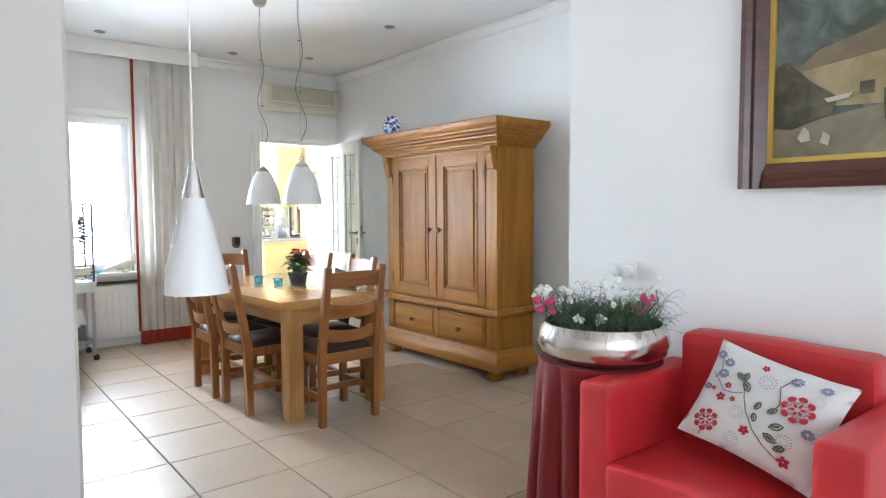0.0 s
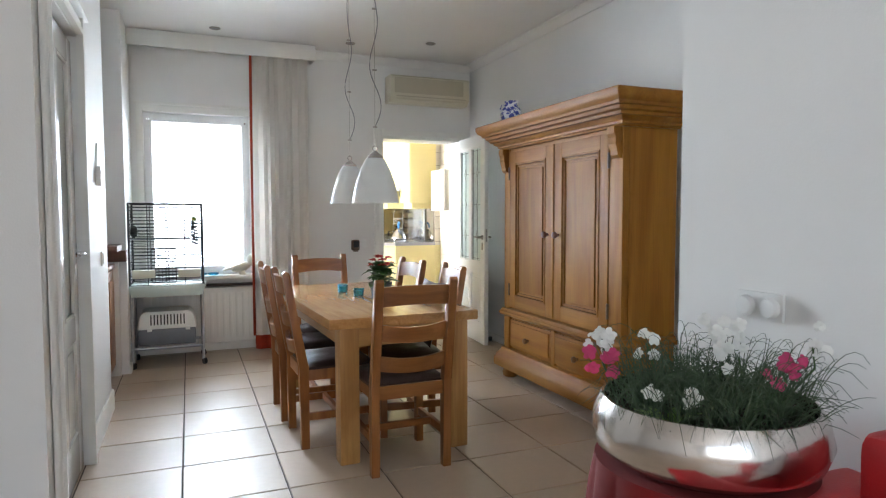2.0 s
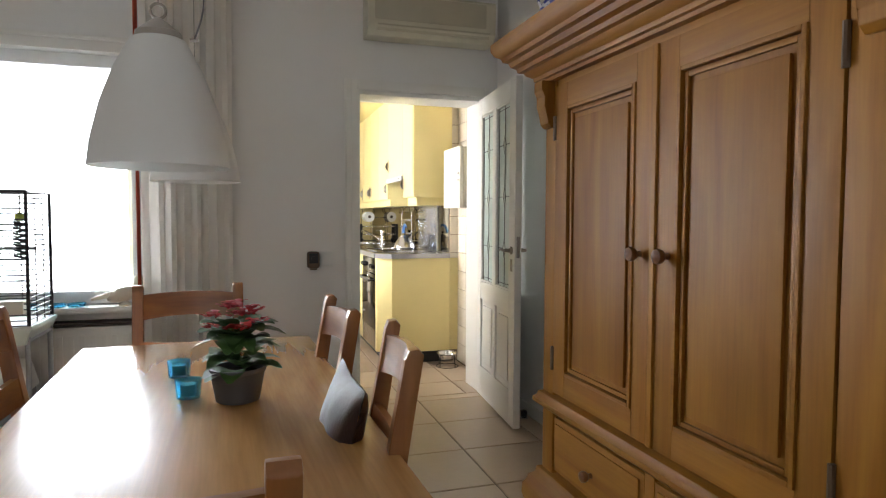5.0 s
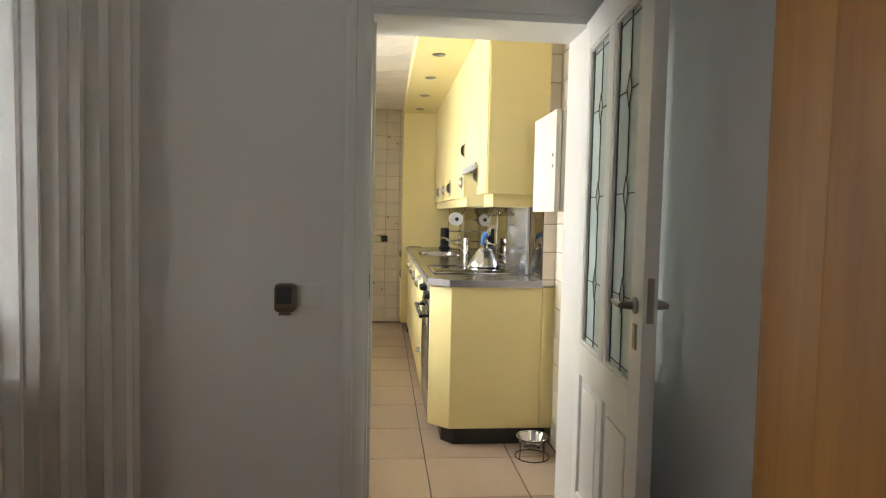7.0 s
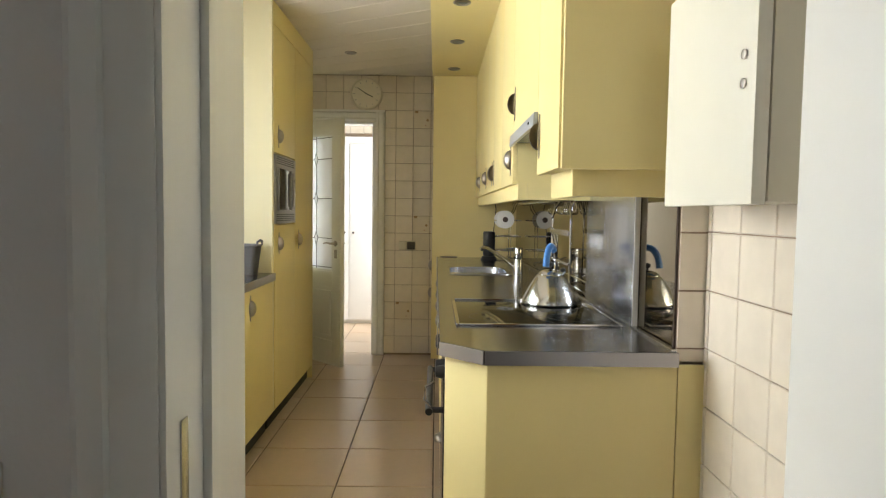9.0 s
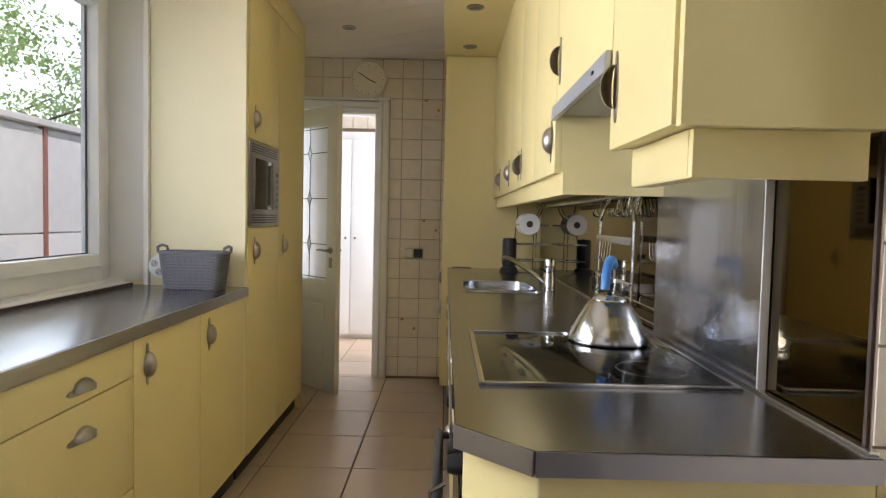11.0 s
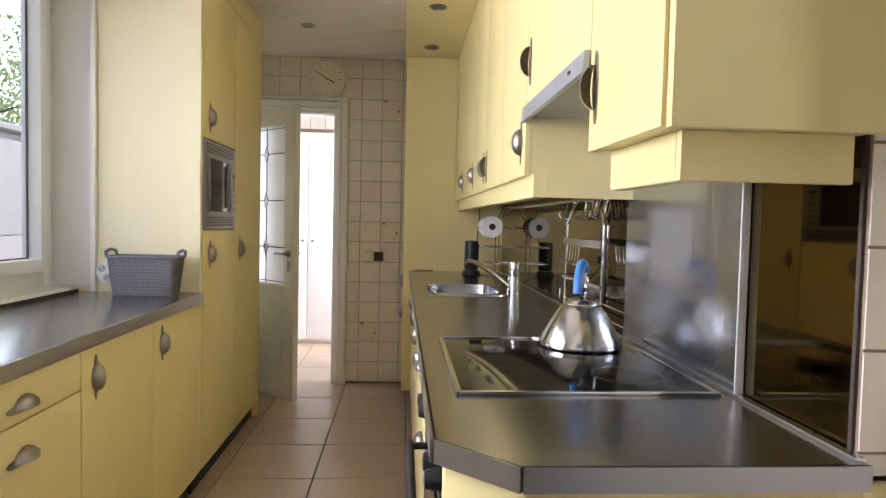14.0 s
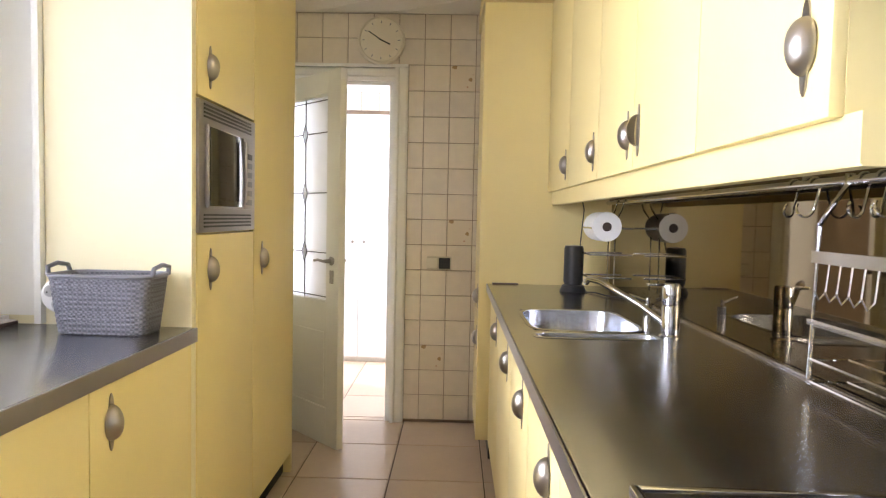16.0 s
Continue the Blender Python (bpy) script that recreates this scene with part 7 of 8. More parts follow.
near_upper = upper(0.925, 1.265, 1.390, 1.222, 1.50, -1)
upper(1.265, 1.89, 1.582, 1.835, 1.70, -1)
upper(1.89, 2.33, 1.392, 1.95, 1.49, 1)
upper(2.33, 2.77, 1.392, 2.72, 1.485, -1)
upper(2.77, 3.19, 1.392, 2.82, 1.485, 1)
upper(3.19, 3.73, 1.392, 3.25, 1.485, 1)
upper(3.73, 4.295, 1.392, 3.79, 1.485, 1)
part("side_panel", box(XU + 0.006, 0.931, 0.905, 0.924, 1.383, 2.333, 0.002), YELLOW, near_upper)
pm = [(0, 0), (0.034, 0.0), (0.037, 0.004), (0.037, 0.0665), (0, 0.0665)]
pe = thing("light_pelmet", (0.6, 3.1, 1.31), "yellow moulded light pelmet under the wall cabinets", "pelmet")
part("front_strip", prism([(0.658 - o, 1.325 + u) for o, u in pm], "y", 1.857, 4.296), YELLOW, pe)
part("return_strip", box(0.6585, 0.924, 1.857, 1.877, 1.325, 1.3915), YELLOW, pe)
part("base_board", box(0.659, 0.93, 1.878, 4.296, 1.372, 1.3915), YELLOW, pe)
pe = thing("light_pelmet", (0.6, 1.1, 1.31), "yellow moulded light pelmet under the end cabinet", "pelmet")
part("front_strip", prism([(0.683 - o, 1.316 + u * 1.09) for o, u in pm], "y", 0.9805, 1.264, 0.0), YELLOW, pe)
part("return_strip", box(0.646, 0.905, 0.962, 0.98, 1.316, 1.3885, 0.003), YELLOW, pe)
part("base_board", box(0.684, 0.905, 0.981, 1.264, 1.345, 1.3885), YELLOW, pe)
ho = thing("cooker_hood", (0.75, 1.6, 1.55), "pull-out cooker hood with a grey steel front strip", "cooker hood")
part("body", box(0.605, 0.921, 1.268, 1.888, 1.558, 1.581, 0.002), GREY_STEEL, ho)
part("front_strip", prism([(0.585, 1.538), (0.598, 1.538), (0.602, 1.5805), (0.589, 1.5805)], "y", 1.268, 1.888, 0.002), surface("pale_grey_strip", (0.45, 0.47, 0.5), 0.3, 0.5), ho)
part("glass_visor", box(0.60, 0.86, 1.29, 1.866, 1.551, 1.556), surface("grey_visor", (0.30, 0.31, 0.29), 0.25), ho)
part("switch", box(0.584, 0.59, 1.36, 1.375, 1.555, 1.562), BLACK, ho)

tr = thing("tall_cabinet", (0.6, 4.58, 0), "tall yellow cabinet at the end of the worktop", "cabinet")
part("side_panel", box(0.262, 0.975, 4.30, 4.325, 0.10, 2.334, 0.002), YELLOW, tr)
part("carcass", box(0.285, 0.975, 4.325, 4.868, 0.10, 2.334), YELLOW, tr)
part("plinth", box(0.33, 0.975, 4.30, 4.868, 0, 0.10), PLINTH, tr, "black plinth")
for z0, z1, hz in ((0.10, 0.72, 0.62), (0.72, 2.33, 0.84)):
    d_ = part("door", box(0.262, 0.284, 4.327, 4.866, z0 + 0.002, z1 - 0.002, 0.003), YELLOW, tr)
    cup_handle(d_, (0.262, 4.40, hz), OUT_R, UP, ALY)
lid_ = thing("cutting_mark", (0.37, 4.285, 0.917), "thin dark strip at the back of the worktop", "strip")
part("strip", box(0.33, 0.46, 4.27, 4.298, 0.9172, 0.923, 0.001), BRONZE, lid_)

# rail with hooks and hanging racks
rl = thing("utensil_rail", (0.88, 3.0, 1.335), "steel hanging rail with hooks under the cabinets", "rail")
part("bar", tube([(0.885, 1.87, 1.338), (0.885, 4.20, 1.338)], 0.0105, 12), CHROME, rl)
for y in (1.92, 2.45, 3.0, 3.6, 4.15):
    part("bracket", box(0.878, 0.934, y - 0.008, y + 0.008, 1.338, 1.356, 0.002), STEEL, rl)


def hook(y, tilt=0.0):
    pts = []
    for k in range(9):
        a = math.pi * (1.0 - k / 8 * 1.15)
        pts.append((0.885 + 0.012 * math.cos(a) + 0.0, y + tilt * 0.0, 1.339 + 0.012 * math.sin(a)))
    pts = [(0.873, y, 1.339)] + pts[1:]
    for k in range(10):
        a = math.pi * (k / 9) * 1.25
        pts.append((0.885 - 0.004 + 0.014 * math.cos(a) - 0.01 + tilt * 0.02, y + tilt * k / 9, 1.285 - 0.016 * math.sin(a)))
    part("hook", tube(pts, 0.0028, 6), CHROME, rl)


for i, y in enumerate((1.99, 2.03, 2.06, 2.10, 2.135, 2.17, 2.21, 2.26, 2.42, 2.5)):
    hook(y, 0.02 * ((i % 3) - 1))

dr = thing("dish_rack", (0.85, 2.15, 0.93), "tall chrome wire plate rack hung from the rail", "rack")
for y0, y1 in ((1.965, 1.917), (2.30, 2.337)):
    part("upright", tube([(0.893, y0, 1.338), (0.888, y0, 1.348), (0.878, y0, 1.349), (0.879, y0, 1.33), (0.856, y0, 1.295), (0.85, y1, 1.25), (0.85, y1 + 0.008, 0.935)], 0.0055, 8), CHROME, dr)
part("tray_bar", box(0.838, 0.844, 1.917, 2.338, 1.178, 1.202, 0.001), STEEL, dr)
part("shelf_bar", box(0.838, 0.844, 1.92, 2.342, 1.055, 1.067, 0.001), STEEL, dr)
for i in range(5):
    y = 2.14 + i * 0.035
    part("tine", tube([(0.841, y, 1.18), (0.836, y, 1.125), (0.824, y, 1.112), (0.814, y, 1.13)], 0.0022, 6), CHROME, dr)
for z in (0.985, 0.94):
    part("cross_wire", tube([(0.85, 1.92, z), (0.85, 2.343, z)], 0.0035, 6), CHROME, dr)
    part("cross_wire", tube([(0.85, 2.343, z), (0.925, 2.343, z)], 0.003, 6), CHROME, dr)
    part("cross_wire", tube([(0.925, 1.92, z), (0.925, 2.343, z)], 0.003, 6), CHROME, dr)

rh = thing("roll_holder", (0.86, 3.85, 0.93), "chrome wire rack with a paper roll", "roll holder")
part("hanger", tube([(0.885, 3.86, 1.349), (0.872, 3.86, 1.345), (0.86, 3.85, 1.30), (0.83, 3.83, 1.25), (0.83, 3.83, 0.94)], 0.004, 8), CHROME, rh)
part("hanger", tube([(0.885, 3.98, 1.349), (0.872, 3.98, 1.345), (0.86, 3.97, 1.30), (0.83, 3.95, 1.25), (0.83, 3.95, 0.94)], 0.004, 8), CHROME, rh)
for z in (1.0, 1.10, 1.215):
    part("shelf_wire", box(0.72, 0.90, 3.80, 3.805, z, z + 0.008, 0.001), CHROME, rh)
    part("shelf_wire", box(0.72, 0.90, 3.97, 3.975, z, z + 0.008, 0.001), CHROME, rh)
    part("shelf_wire", box(0.72, 0.725, 3.80, 3.975, z, z + 0.008, 0.001), CHROME, rh)
pr = thing("paper_roll", (0.78, 3.88, 1.23), "white kitchen paper roll on the wire rack", "paper roll")
b = lathe([(0.02, -0.1), (0.062, -0.1), (0.064, -0.09), (0.064, 0.09), (0.062, 0.1), (0.02, 0.1), (0.02, -0.1)], n=32, caps=False)
part("paper", turned(b, Matrix.Translation((0.785, 3.89, 1.225)) @ pose(0, 0, 0, 90)), PAPER, pr)
part("core", turned(lathe([(0.0195, -0.099), (0.0195, 0.099)], n=20), Matrix.Translation((0.785, 3.89, 1.225)) @ pose(0, 0, 0, 90)), DARK_BROWN, pr)
gr = thing("coffee_grinder", (0.69, 4.02, 0.917), "black cylindrical kitchen appliance with a cord", "appliance")
part("base", lathe([(0.06, 0), (0.062, 0.004), (0.05, 0.03), (0.04, 0.035)], (0.69, 4.02, 0.917), 24), BLACK, gr)
part("body", lathe([(0.040, 0.035), (0.045, 0.05), (0.045, 0.2), (0.04, 0.215), (0.004, 0.218)], (0.69, 4.02, 0.917), 24), BLACK, gr)
part("cord", tube([(0.72, 4.05, 1.09), (0.735, 4.08, 1.2), (0.745, 4.09, 1.3), (0.73, 4.09, 1.37), (0.70, 4.08, 1.372)], 0.003, 6), BLACK, gr)
part("cord", tube([(0.73, 4.0, 0.92), (0.78, 3.95, 0.923), (0.80, 3.85, 0.923), (0.86, 3.75, 0.923)], 0.003, 6), BLACK, gr)

# basket and triple socket on the left worktop
bk = thing("storage_basket", (-0.832, 2.828, 0.911), "grey woven plastic storage basket with handles", "basket")
byc, bh = 2.828, 0.16


def basket_ring(f, th=0.0):
    hx, hy = 0.124 + 0.02 * f - th, 0.062 + 0.014 * f - th
    pts = []
    for i in range(72):
        a = 2 * math.pi * i / 72
        ca, sa = math.cos(a), math.sin(a)
        k = (abs(ca) ** 5 + abs(sa) ** 5) ** (-1 / 5)
        pts.append((-0.832 + hx * ca * k, byc + hy * sa * k))
    return pts


b = bmesh.new()
rows = []
for k in range(23):
    f = k / 22
    bulge = 0.0022 * (1 if k % 2 else -1)
    row = []
    for i, (x, y) in enumerate(basket_ring(f, 0)):
        s = 0.0022 * (1 if (i + k) % 2 else -1) + bulge * 0.3
        d = Vector((x + 0.832, y - byc, 0)).normalized()
        row.append(b.verts.new((x + d.x * s, y + d.y * s, 0.912 + bh * f)))
    rows.append(row)
for k in range(23):
    row = [b.verts.new((x, y, 0.912 + bh * (1 - k / 22))) for x, y in basket_ring(1 - k / 22, 0.006)]
    rows.append(row)
for a, c in zip(rows, rows[1:]):
    for i in range(72):
        b.faces.new((a[i], a[(i + 1) % 72], c[(i + 1) % 72], c[i]))
b.faces.new(rows[-1])
b.faces.new(rows[0][::-1])
part("body", b, BASKET_WEAVE, bk)
part("rim", tube([(x, y, 0.912 + bh) for x, y in basket_ring(1) + basket_ring(1)[:1]], 0.006, 8), GREY_PLASTIC, bk)
for s in (-1, 1):
    hx = -0.832 + s * 0.143
    part("handle", tube([(hx, byc - 0.05, 0.912 + bh), (hx + s * 0.004, byc - 0.045, 0.912 + bh + 0.022), (hx + s * 0.006, byc, 0.912 + bh + 0.03), (hx + s * 0.004, byc + 0.045, 0.912 + bh + 0.022), (hx, byc + 0.05, 0.912 + bh)], 0.0065, 8), GREY_PLASTIC, bk)
b3 = thing("triple_socket", (-1.02, 2.918, 0.99), "round white triple socket on the yellow panel", "socket")
b = turned(lathe([(0.051, 0), (0.053, 0.004), (0.050, 0.026), (0.043, 0.03), (0.004, 0.03)], n=36), Matrix.Translation((-1.022, 2.9195, 1.0)) @ pose(0, 0, 0, 90))
part("case", b, WHITE_PLASTIC, b3)
for k in range(3):
    a = math.radians(90 + 120 * k + 60)
    cx, cz = -1.022 + 0.026 * math.cos(a), 1.0 + 0.026 * math.sin(a)
    w_ = part("well", turned(lathe([(0.017, 0), (0.017, 0.0015), (0.001, 0.002)], n=20), Matrix.Translation((cx, 2.8895, cz)) @ pose(0, 0, 0, 90)), surface("socket_grey", (0.45, 0.45, 0.44), 0.5) if k == 0 else bpy.data.materials["socket_grey"], b3)
    for dx in (-0.007, 0.007):
        part("contact", turned(lathe([(0.0025, 0), (0.0025, 0.001)], n=8), Matrix.Translation((cx + dx, 2.8876, cz + dx * 0.5)) @ pose(0, 0, 0, 90)), BLACK, w_)

# key box on the tiled wall
kb = thing("wall_box", (0.91, 0.62, 1.29), "cream white metal meter box on the tiled wall", "box")
part("case", box(0.856, 0.998, 0.394, 0.793, 1.295, 1.747, 0.004), CREAM_PLASTIC, kb)
dk = part("door", box(0.826, 0.852, 0.391, 0.796, 1.290, 1.752, 0.005), surface("cream_box_paint", (0.76, 0.73, 0.62), 0.45, vary=0.02), kb, "cream door with two locks")
for z in (1.50, 1.55):
    part("lock", turned(lathe([(0.009, 0), (0.009, 0.004), (0.002, 0.006)], n=14), Matrix.Translation((0.826, 0.43, z)) @ pose(0, 0, 0, 0, -90, 0)), NICKEL, dk)

# pet bowl in a wire stand
pb = thing("pet_bowl", (0.86, 0.80, 0), "steel pet bowl in a raised wire stand", "pet bowl")
part("bowl", lathe([(0.045, 0.06), (0.06, 0.063), (0.078, 0.10), (0.086, 0.112), (0.084, 0.114), (0.072, 0.10), (0.055, 0.068), (0.002, 0.066)], (0.86, 0.79, 0), 32), CHROME, pb)
ring = [(0.86 + 0.082 * math.cos(a * math.pi / 12), 0.79 + 0.082 * math.sin(a * math.pi / 12), 0.108) for a in range(25)]
part("ring", tube(ring, 0.003, 6), BLACK_WIRE, pb)
for a in (0.5, 2.1, 3.7, 5.2):
    part("leg", tube([(0.86 + 0.082 * math.cos(a), 0.79 + 0.082 * math.sin(a), 0.108), (0.86 + 0.09 * math.cos(a), 0.79 + 0.09 * math.sin(a), 0.003)], 0.003, 6), BLACK_WIRE, pb)
part("foot_ring", tube([(0.86 + 0.09 * math.cos(a * math.pi / 12), 0.79 + 0.09 * math.sin(a * math.pi / 12), 0.004) for a in range(25)], 0.003, 6), BLACK_WIRE, pb)

# clock and socket on the end wall
ck = thing("wall_clock", (-0.325, 4.86, 2.28), "round cream wall clock showing ten to four", "clock")
part("case", turned(lathe([(0.135, 0), (0.14, 0.004), (0.138, 0.03), (0.128, 0.036), (0.122, 0.03), (0.004, 0.028)], n=48), Matrix.Translation((-0.325, 4.857, 2.283)) @ pose(0, 0, 0, 90)), CLOCK_FACE, ck)


def hand_shape(deg, ln, w):
    b = box(-w, w, -0.001, 0.001, -0.015, ln)
    return turned(b, Matrix.Translation((-0.325, 4.822, 2.283)) @ pose(0, 0, 0, 0, deg, 0))


part("hour_pointer", hand_shape(115, 0.06, 0.004), BLACK, ck)
part("minute_pointer", hand_shape(-56, 0.09, 0.003), BLACK, ck)
for k in range(12):
    b = box(-0.002, 0.002, -0.0008, 0.0008, 0.098, 0.112)
    part("tick", turned(b, Matrix.Translation((-0.325, 4.8265, 2.283)) @ pose(0, 0, 0, 0, 30 * k, 0)), GREY_STEEL, ck)
s4 = thing("wall_socket", (0.03, 4.86, 0.976), "grey double socket plate on the tiled wall", "socket")
part("plate", box(-0.030, 0.115, 4.848, 4.857, 0.935, 1.015, 0.003), CREAM_GRILLE, s4)
part("socket_face", box(0.04, 0.108, 4.842, 4.849, 0.942, 1.008, 0.003), BLACK, s4)
part("rocker", box(-0.035, 0.03, 4.843, 4.849, 0.945, 1.005, 0.003), CREAM_PLASTIC, s4)

# ---------------------------------------------------------------- outdoors
solid("ground", box(-60, 60, -60, 60, -0.22, -0.14), LAWN, "paved garden and yard ground", "ground", kind="structure")
shd = thing("garden_shed", (-6.0, 7.2, -0.14), "pale panelled garden shed with reddish posts", "shed")
for i in range(5):
    y = 4.6 + i * 1.2
    part("panel", box(-5.0, -4.95, y + 0.04, y + 1.16, 0.95, 2.28, 0.004), SHED, shd)
    part("lower_panel", box(-5.0, -4.95, y + 0.04, y + 1.16, -0.14, 0.93, 0.004), PVC_WHITE, shd)
    part("post", box(-5.01, -4.93, y - 0.04, y + 0.04, -0.14, 2.32, 0.004), SHED_POST, shd)
part("roof", box(-7.5, -4.85, 4.3, 10.8, 2.32, 2.40, 0.01), PVC_WHITE, shd)
part("back_wall", box(-7.4, -5.02, 4.5, 10.6, -0.14, 2.31), SHED, shd)


def tree(x, y, h, r, seed):
    rn = random.Random(seed)
    t = thing("garden_tree", (x, y, -0.14), "leafy green garden tree behind the shed", "tree", "garden trees")
    part("trunk", tube([(x, y, -0.14), (x + 0.1, y, h * 0.4), (x, y + 0.1, h * 0.85)], 0.13, 8, taper=0.3), BARK, t)
    for k in range(6):
        a = rn.uniform(0, 6.28)
        part("limb", tube([(x, y, h * 0.4 + 0.15 * k), (x + r * 0.4 * math.cos(a), y + r * 0.4 * math.sin(a), h * 0.55 + 0.2 * k), (x + r * 0.8 * math.cos(a), y + r * 0.8 * math.sin(a), h * 0.62 + 0.25 * k)], 0.05, 6, taper=0.3), BARK, t)
    vs, fs = [], []
    for c in range(150):
        a, el, rr = rn.uniform(0, 6.28), rn.uniform(-0.8, 1.3), r * rn.uniform(0.45, 1.0)
        cx, cy, cz = x + rr * math.cos(a) * math.cos(el), y + rr * math.sin(a) * math.cos(el), h * 0.72 + rr * 1.05 * math.sin(el)
        for k in range(48):
            p = Vector((cx + rn.gauss(0, 0.17), cy + rn.gauss(0, 0.17), cz + rn.gauss(0, 0.14)))
            d = Vector((rn.uniform(-1, 1), rn.uniform(-1, 1), rn.uniform(-1, 0.4))).normalized()
            s = d.cross(Vector((rn.uniform(-1, 1), rn.uniform(-1, 1), 1))).normalized()
            ln = rn.uniform(0.08, 0.15)
            i0 = len(vs)
            vs += [p, p + d * ln * 0.5 + s * ln * 0.3, p + d * ln, p + d * ln * 0.5 - s * ln * 0.3]
            fs.append((i0, i0 + 1, i0 + 2, i0 + 3))
    me = bpy.data.meshes.new("crown")
    o = Vector((x, y, -0.14))
    me.from_pydata([v - o for v in vs], [], fs)
    me.materials.append(GARDEN_LEAF)
    ob = new("crown", me)
    ob.parent = t
    ob["kind"] = "stuff"


for i, (x, y, h, r) in enumerate(((-8.2, 5.6, 4.6, 2.2), (-8.6, 9.0, 5.2, 2.4), (-9.0, 12.6, 5.0, 2.4), (-8.5, 2.4, 4.4, 2.0), (-7.5, 16.0, 5.0, 2.4))):
    tree(x, y, h, r, 40 + i)
solid("yard_wall", box(-12, -5.6, -3.0, -2.8, -0.14, 2.2), BRICK_OUT, "pale rendered yard wall", "wall", kind="structure")
solid("backdrop", box(-45.2, -45.0, -40, 90, -0.14, 40), SKY_GLOW, "bright hazy white sky behind the garden", "backdrop", kind="structure")

# ---------------------------------------------------------------- tiles
def tile_mesh(name, sx, sy, h, mat, bevel=0.003):
    b = bmesh.new()
    z = [0, h - bevel, h]
    ring = []
    for zz, ins in ((0, 0), (h - bevel, 0), (h, bevel)):
        ring.append([b.verts.new(p) for p in ((ins, ins, zz), (sx - ins, ins, zz), (sx - ins, sy - ins, zz), (ins, sy - ins, zz))])
    for a, c in zip(ring, ring[1:]):
        for i in range(4):
            b.faces.new((a[i], a[(i + 1) % 4], c[(i + 1) % 4], c[i]))
    b.faces.new(ring[-1])
    me = bpy.data.meshes.new(name)
    b.to_mesh(me)
    b.free()
    me.materials.append(mat)
    return me


def lay(parent, name, me, m):
    ob = new(name, me)
    ob.parent = parent
    ob.matrix_basis = m
    return ob


floor = tagged(link("floor", box(-5.75, 1.1, -9.45, 6.6, -0.14, -0.006), GROUT), "beige ceramic floor tiles with brown joints", "floor", kind="structure")
CUT = {}


def floor_area(x0, x1, y0, y1, ox, oy, px, py, gap, parts):
    """Lay whole and cut tiles over a rectangle; parts False returns them in one mesh."""
    joined = None if parts else bmesh.new()
    i0, i1 = math.floor((x0 - ox) / px), math.ceil((x1 - ox) / px)
    j0, j1 = math.floor((y0 - oy) / py), math.ceil((y1 - oy) / py)
    for i in range(i0, i1):
        for j in range(j0, j1):
            a, c = max(x0, ox + i * px) + gap / 2, min(x1, ox + (i + 1) * px) - gap / 2
            d, e = max(y0, oy + j * py) + gap / 2, min(y1, oy + (j + 1) * py) - gap / 2
            if c - a < 0.01 or e - d < 0.01:
                continue
            if parts:
                key = (round(c - a, 3), round(e - d, 3))
                if key not in CUT:
                    CUT[key] = tile_mesh("tile", c - a, e - d, 0.007, FLOOR_TILE)
                lay(floor, "tile", CUT[key], Matrix.Translation((a, d, -0.007 + random.uniform(-0.0004, 0.0004))))
            else:
                box(a, c, d, e, -0.007, 0.0, bm=joined)
    return joined


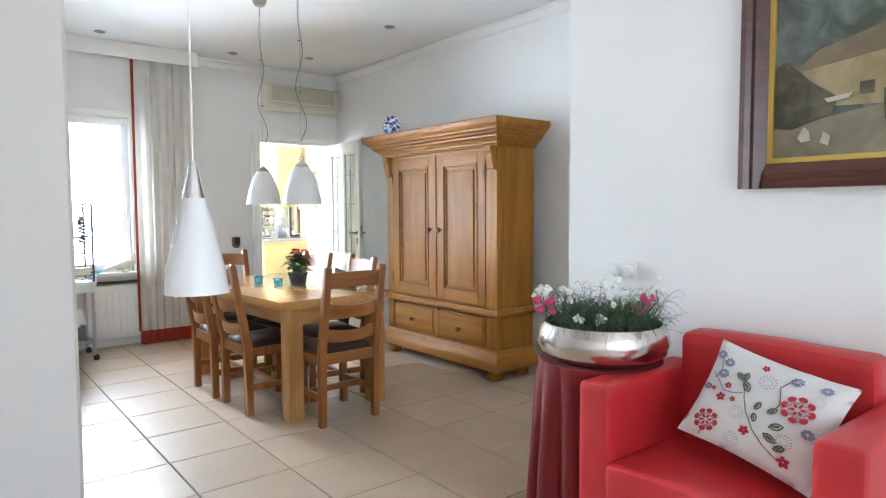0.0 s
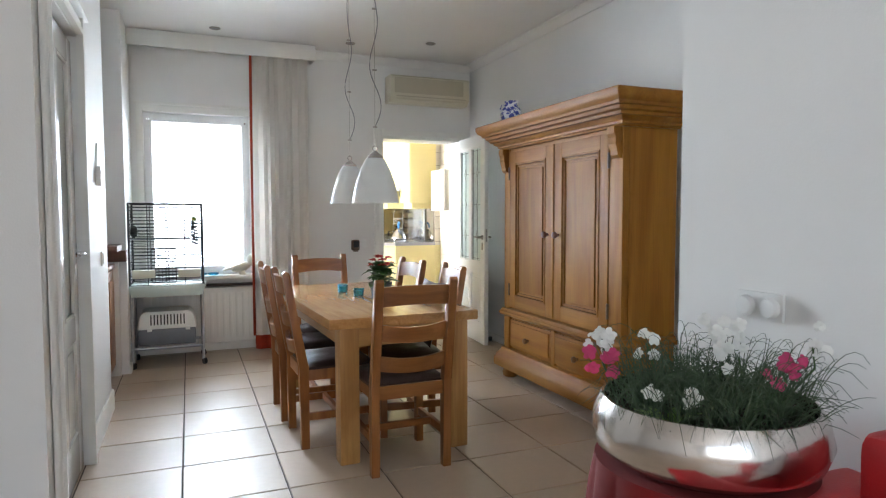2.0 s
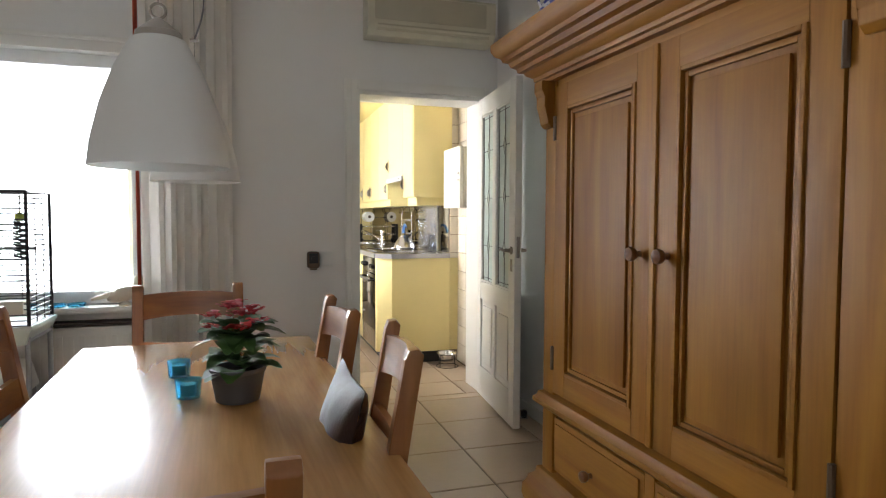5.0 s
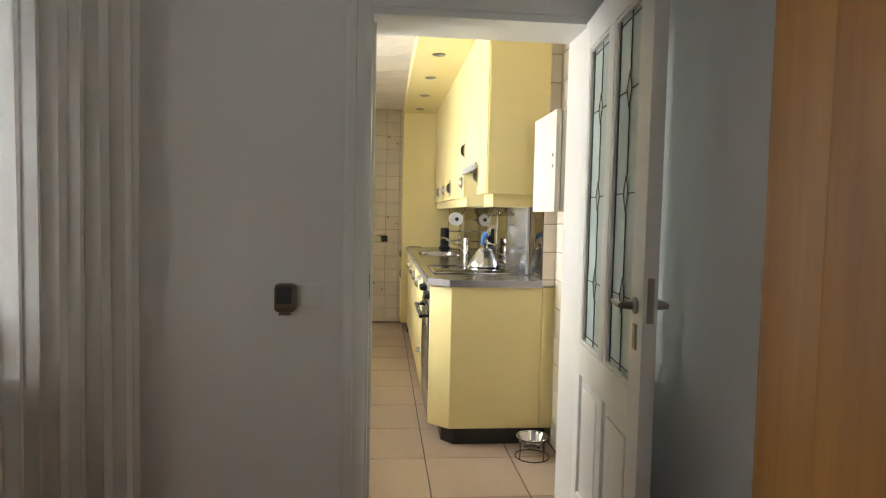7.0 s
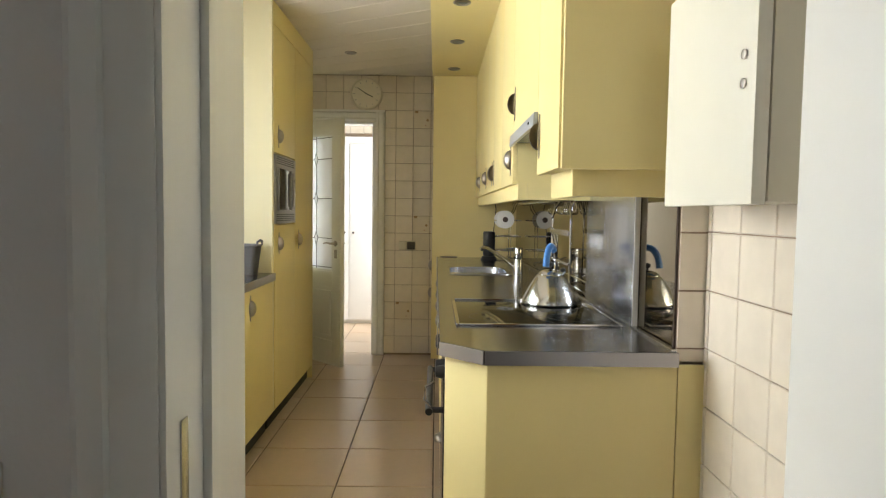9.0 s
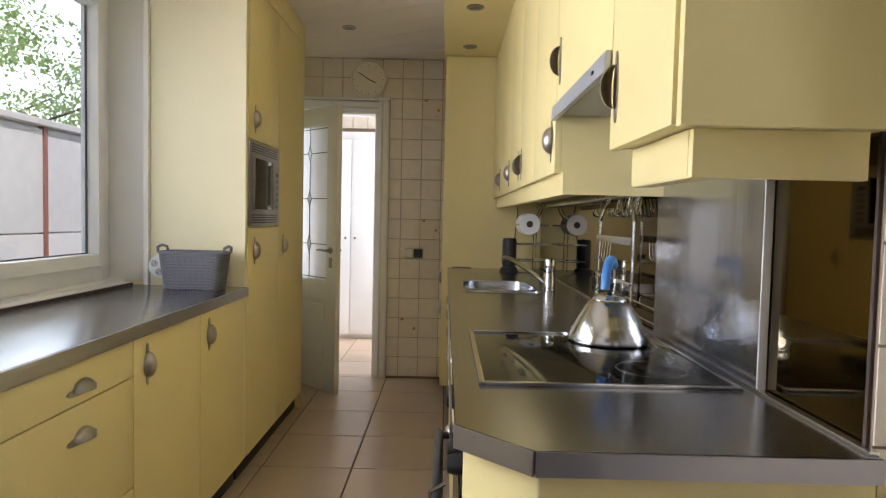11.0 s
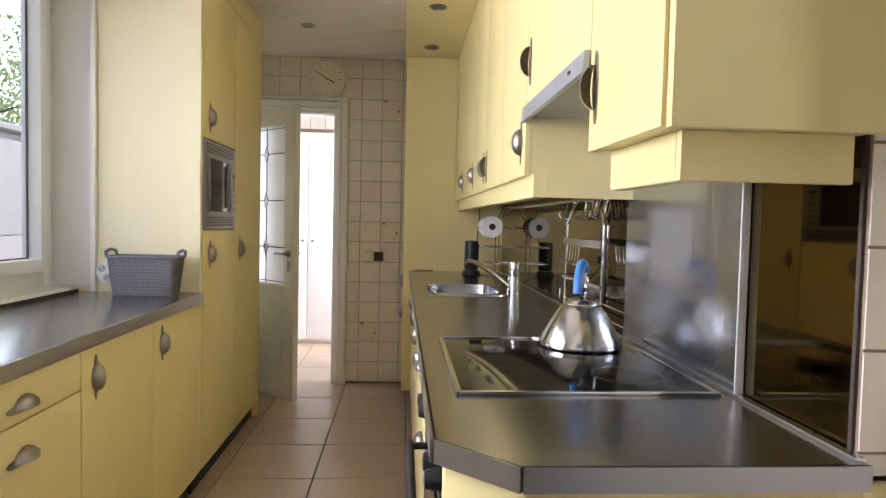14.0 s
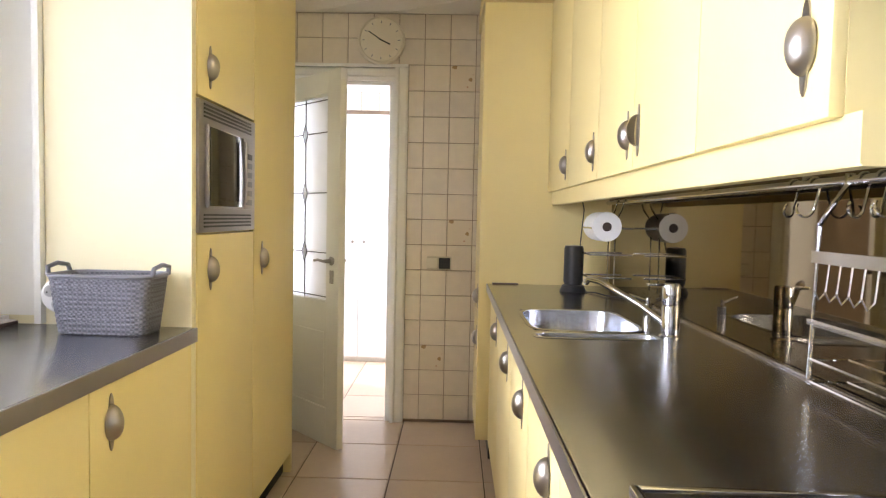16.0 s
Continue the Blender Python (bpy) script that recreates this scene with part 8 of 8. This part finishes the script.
floor_area(-2.80, 0.96, -5.95, 0.0, -1.42, -1.90, 0.45, 0.45, 0.007, True)
floor_area(-1.10, 1.005, 0.0, 4.87, -0.155, 0.79, 0.45, 0.46, 0.006, True)
floor_area(-1.80, 0.55, 4.87, 6.5, -0.155, 0.79, 0.45, 0.46, 0.006, True)
b = floor_area(-5.60, -0.46, -9.30, -5.95, -1.42, -1.90, 0.45, 0.45, 0.007, False)
b2 = floor_area(-5.60, -2.80, -5.95, -3.53, -1.42, -1.90, 0.45, 0.45, 0.007, False)
merge(b, b2)
rest = link("living_tiles", b, FLOOR_TILE)
rest.parent = floor
rest["kind"] = "stuff"

# glazed wall tiles, 15 cm, on the right and end walls of the kitchen and in the hall
GL = bpy.data.objects
TILE15 = tile_mesh("wall_tile", 0.1495, 0.1495, 0.008, WALL_TILE, 0.0025)
TILEF = tile_mesh("flower_tile", 0.1495, 0.1495, 0.008, TILE_FLOWER, 0.0025)
P = 0.1525
right_wall, back_wall, hall_wall = GL["wall_kitchen_right"], GL["wall_kitchen_back"], GL["wall_hall_back"]
for i in range(5):
    for j in range(16):
        y, z = 0.9315 - i * P, 0.0095 + j * P
        if z + 0.148 > HK:
            continue
        lay(right_wall, "wall_tile", TILE15, Matrix.Translation((1.009, y, z)) @ Matrix(((0, 0, -1, 0), (-1, 0, 0, 0), (0, 1, 0, 0), (0, 0, 0, 1))))
for j in range(16):
    if 0.159 + j * P < HK:
        lay(right_wall, "wall_tile", TILE15, Matrix.Translation((1.009, 0.9555, 0.0095 + j * P)) @ Matrix(((0, 0, -1, 0), (-0.14, 0, 0, 0), (0, 1, 0, 0), (0, 0, 0, 1))))
flowers = {(7, 2), (8, 7), (8, 13)}
for i in range(14):
    for j in range(16):
        x, z = -0.0665 + (i - 7) * P, 0.017 + j * P
        if x > 0.26 or x < -1.10:
            continue
        wide = 0.1495
        if x < -0.15 and z < 2.10:
            if x < -0.25:
                continue
            x, wide = -0.1605, x + 0.1495 + 0.1605
        tall = min(0.1495, HK - 0.003 - z)
        me = TILEF if (i, j) in flowers else TILE15
        lay(back_wall, "wall_tile", me, Matrix.Translation((x, 4.871, z)) @ Matrix(((wide / 0.1495, 0, 0, 0), (0, 0, -1, 0), (0, tall / 0.1495, 0, 0), (0, 0, 0, 1))))
for i in range(12):
    for j in (14, 15):
        lay(hall_wall, "wall_tile", TILE15, Matrix.Translation((-1.3 + i * P, 6.501, 0.012 + j * P)) @ Matrix(((1, 0, 0, 0), (0, 0, -1, 0), (0, 1, 0, 0), (0, 0, 0, 1))))
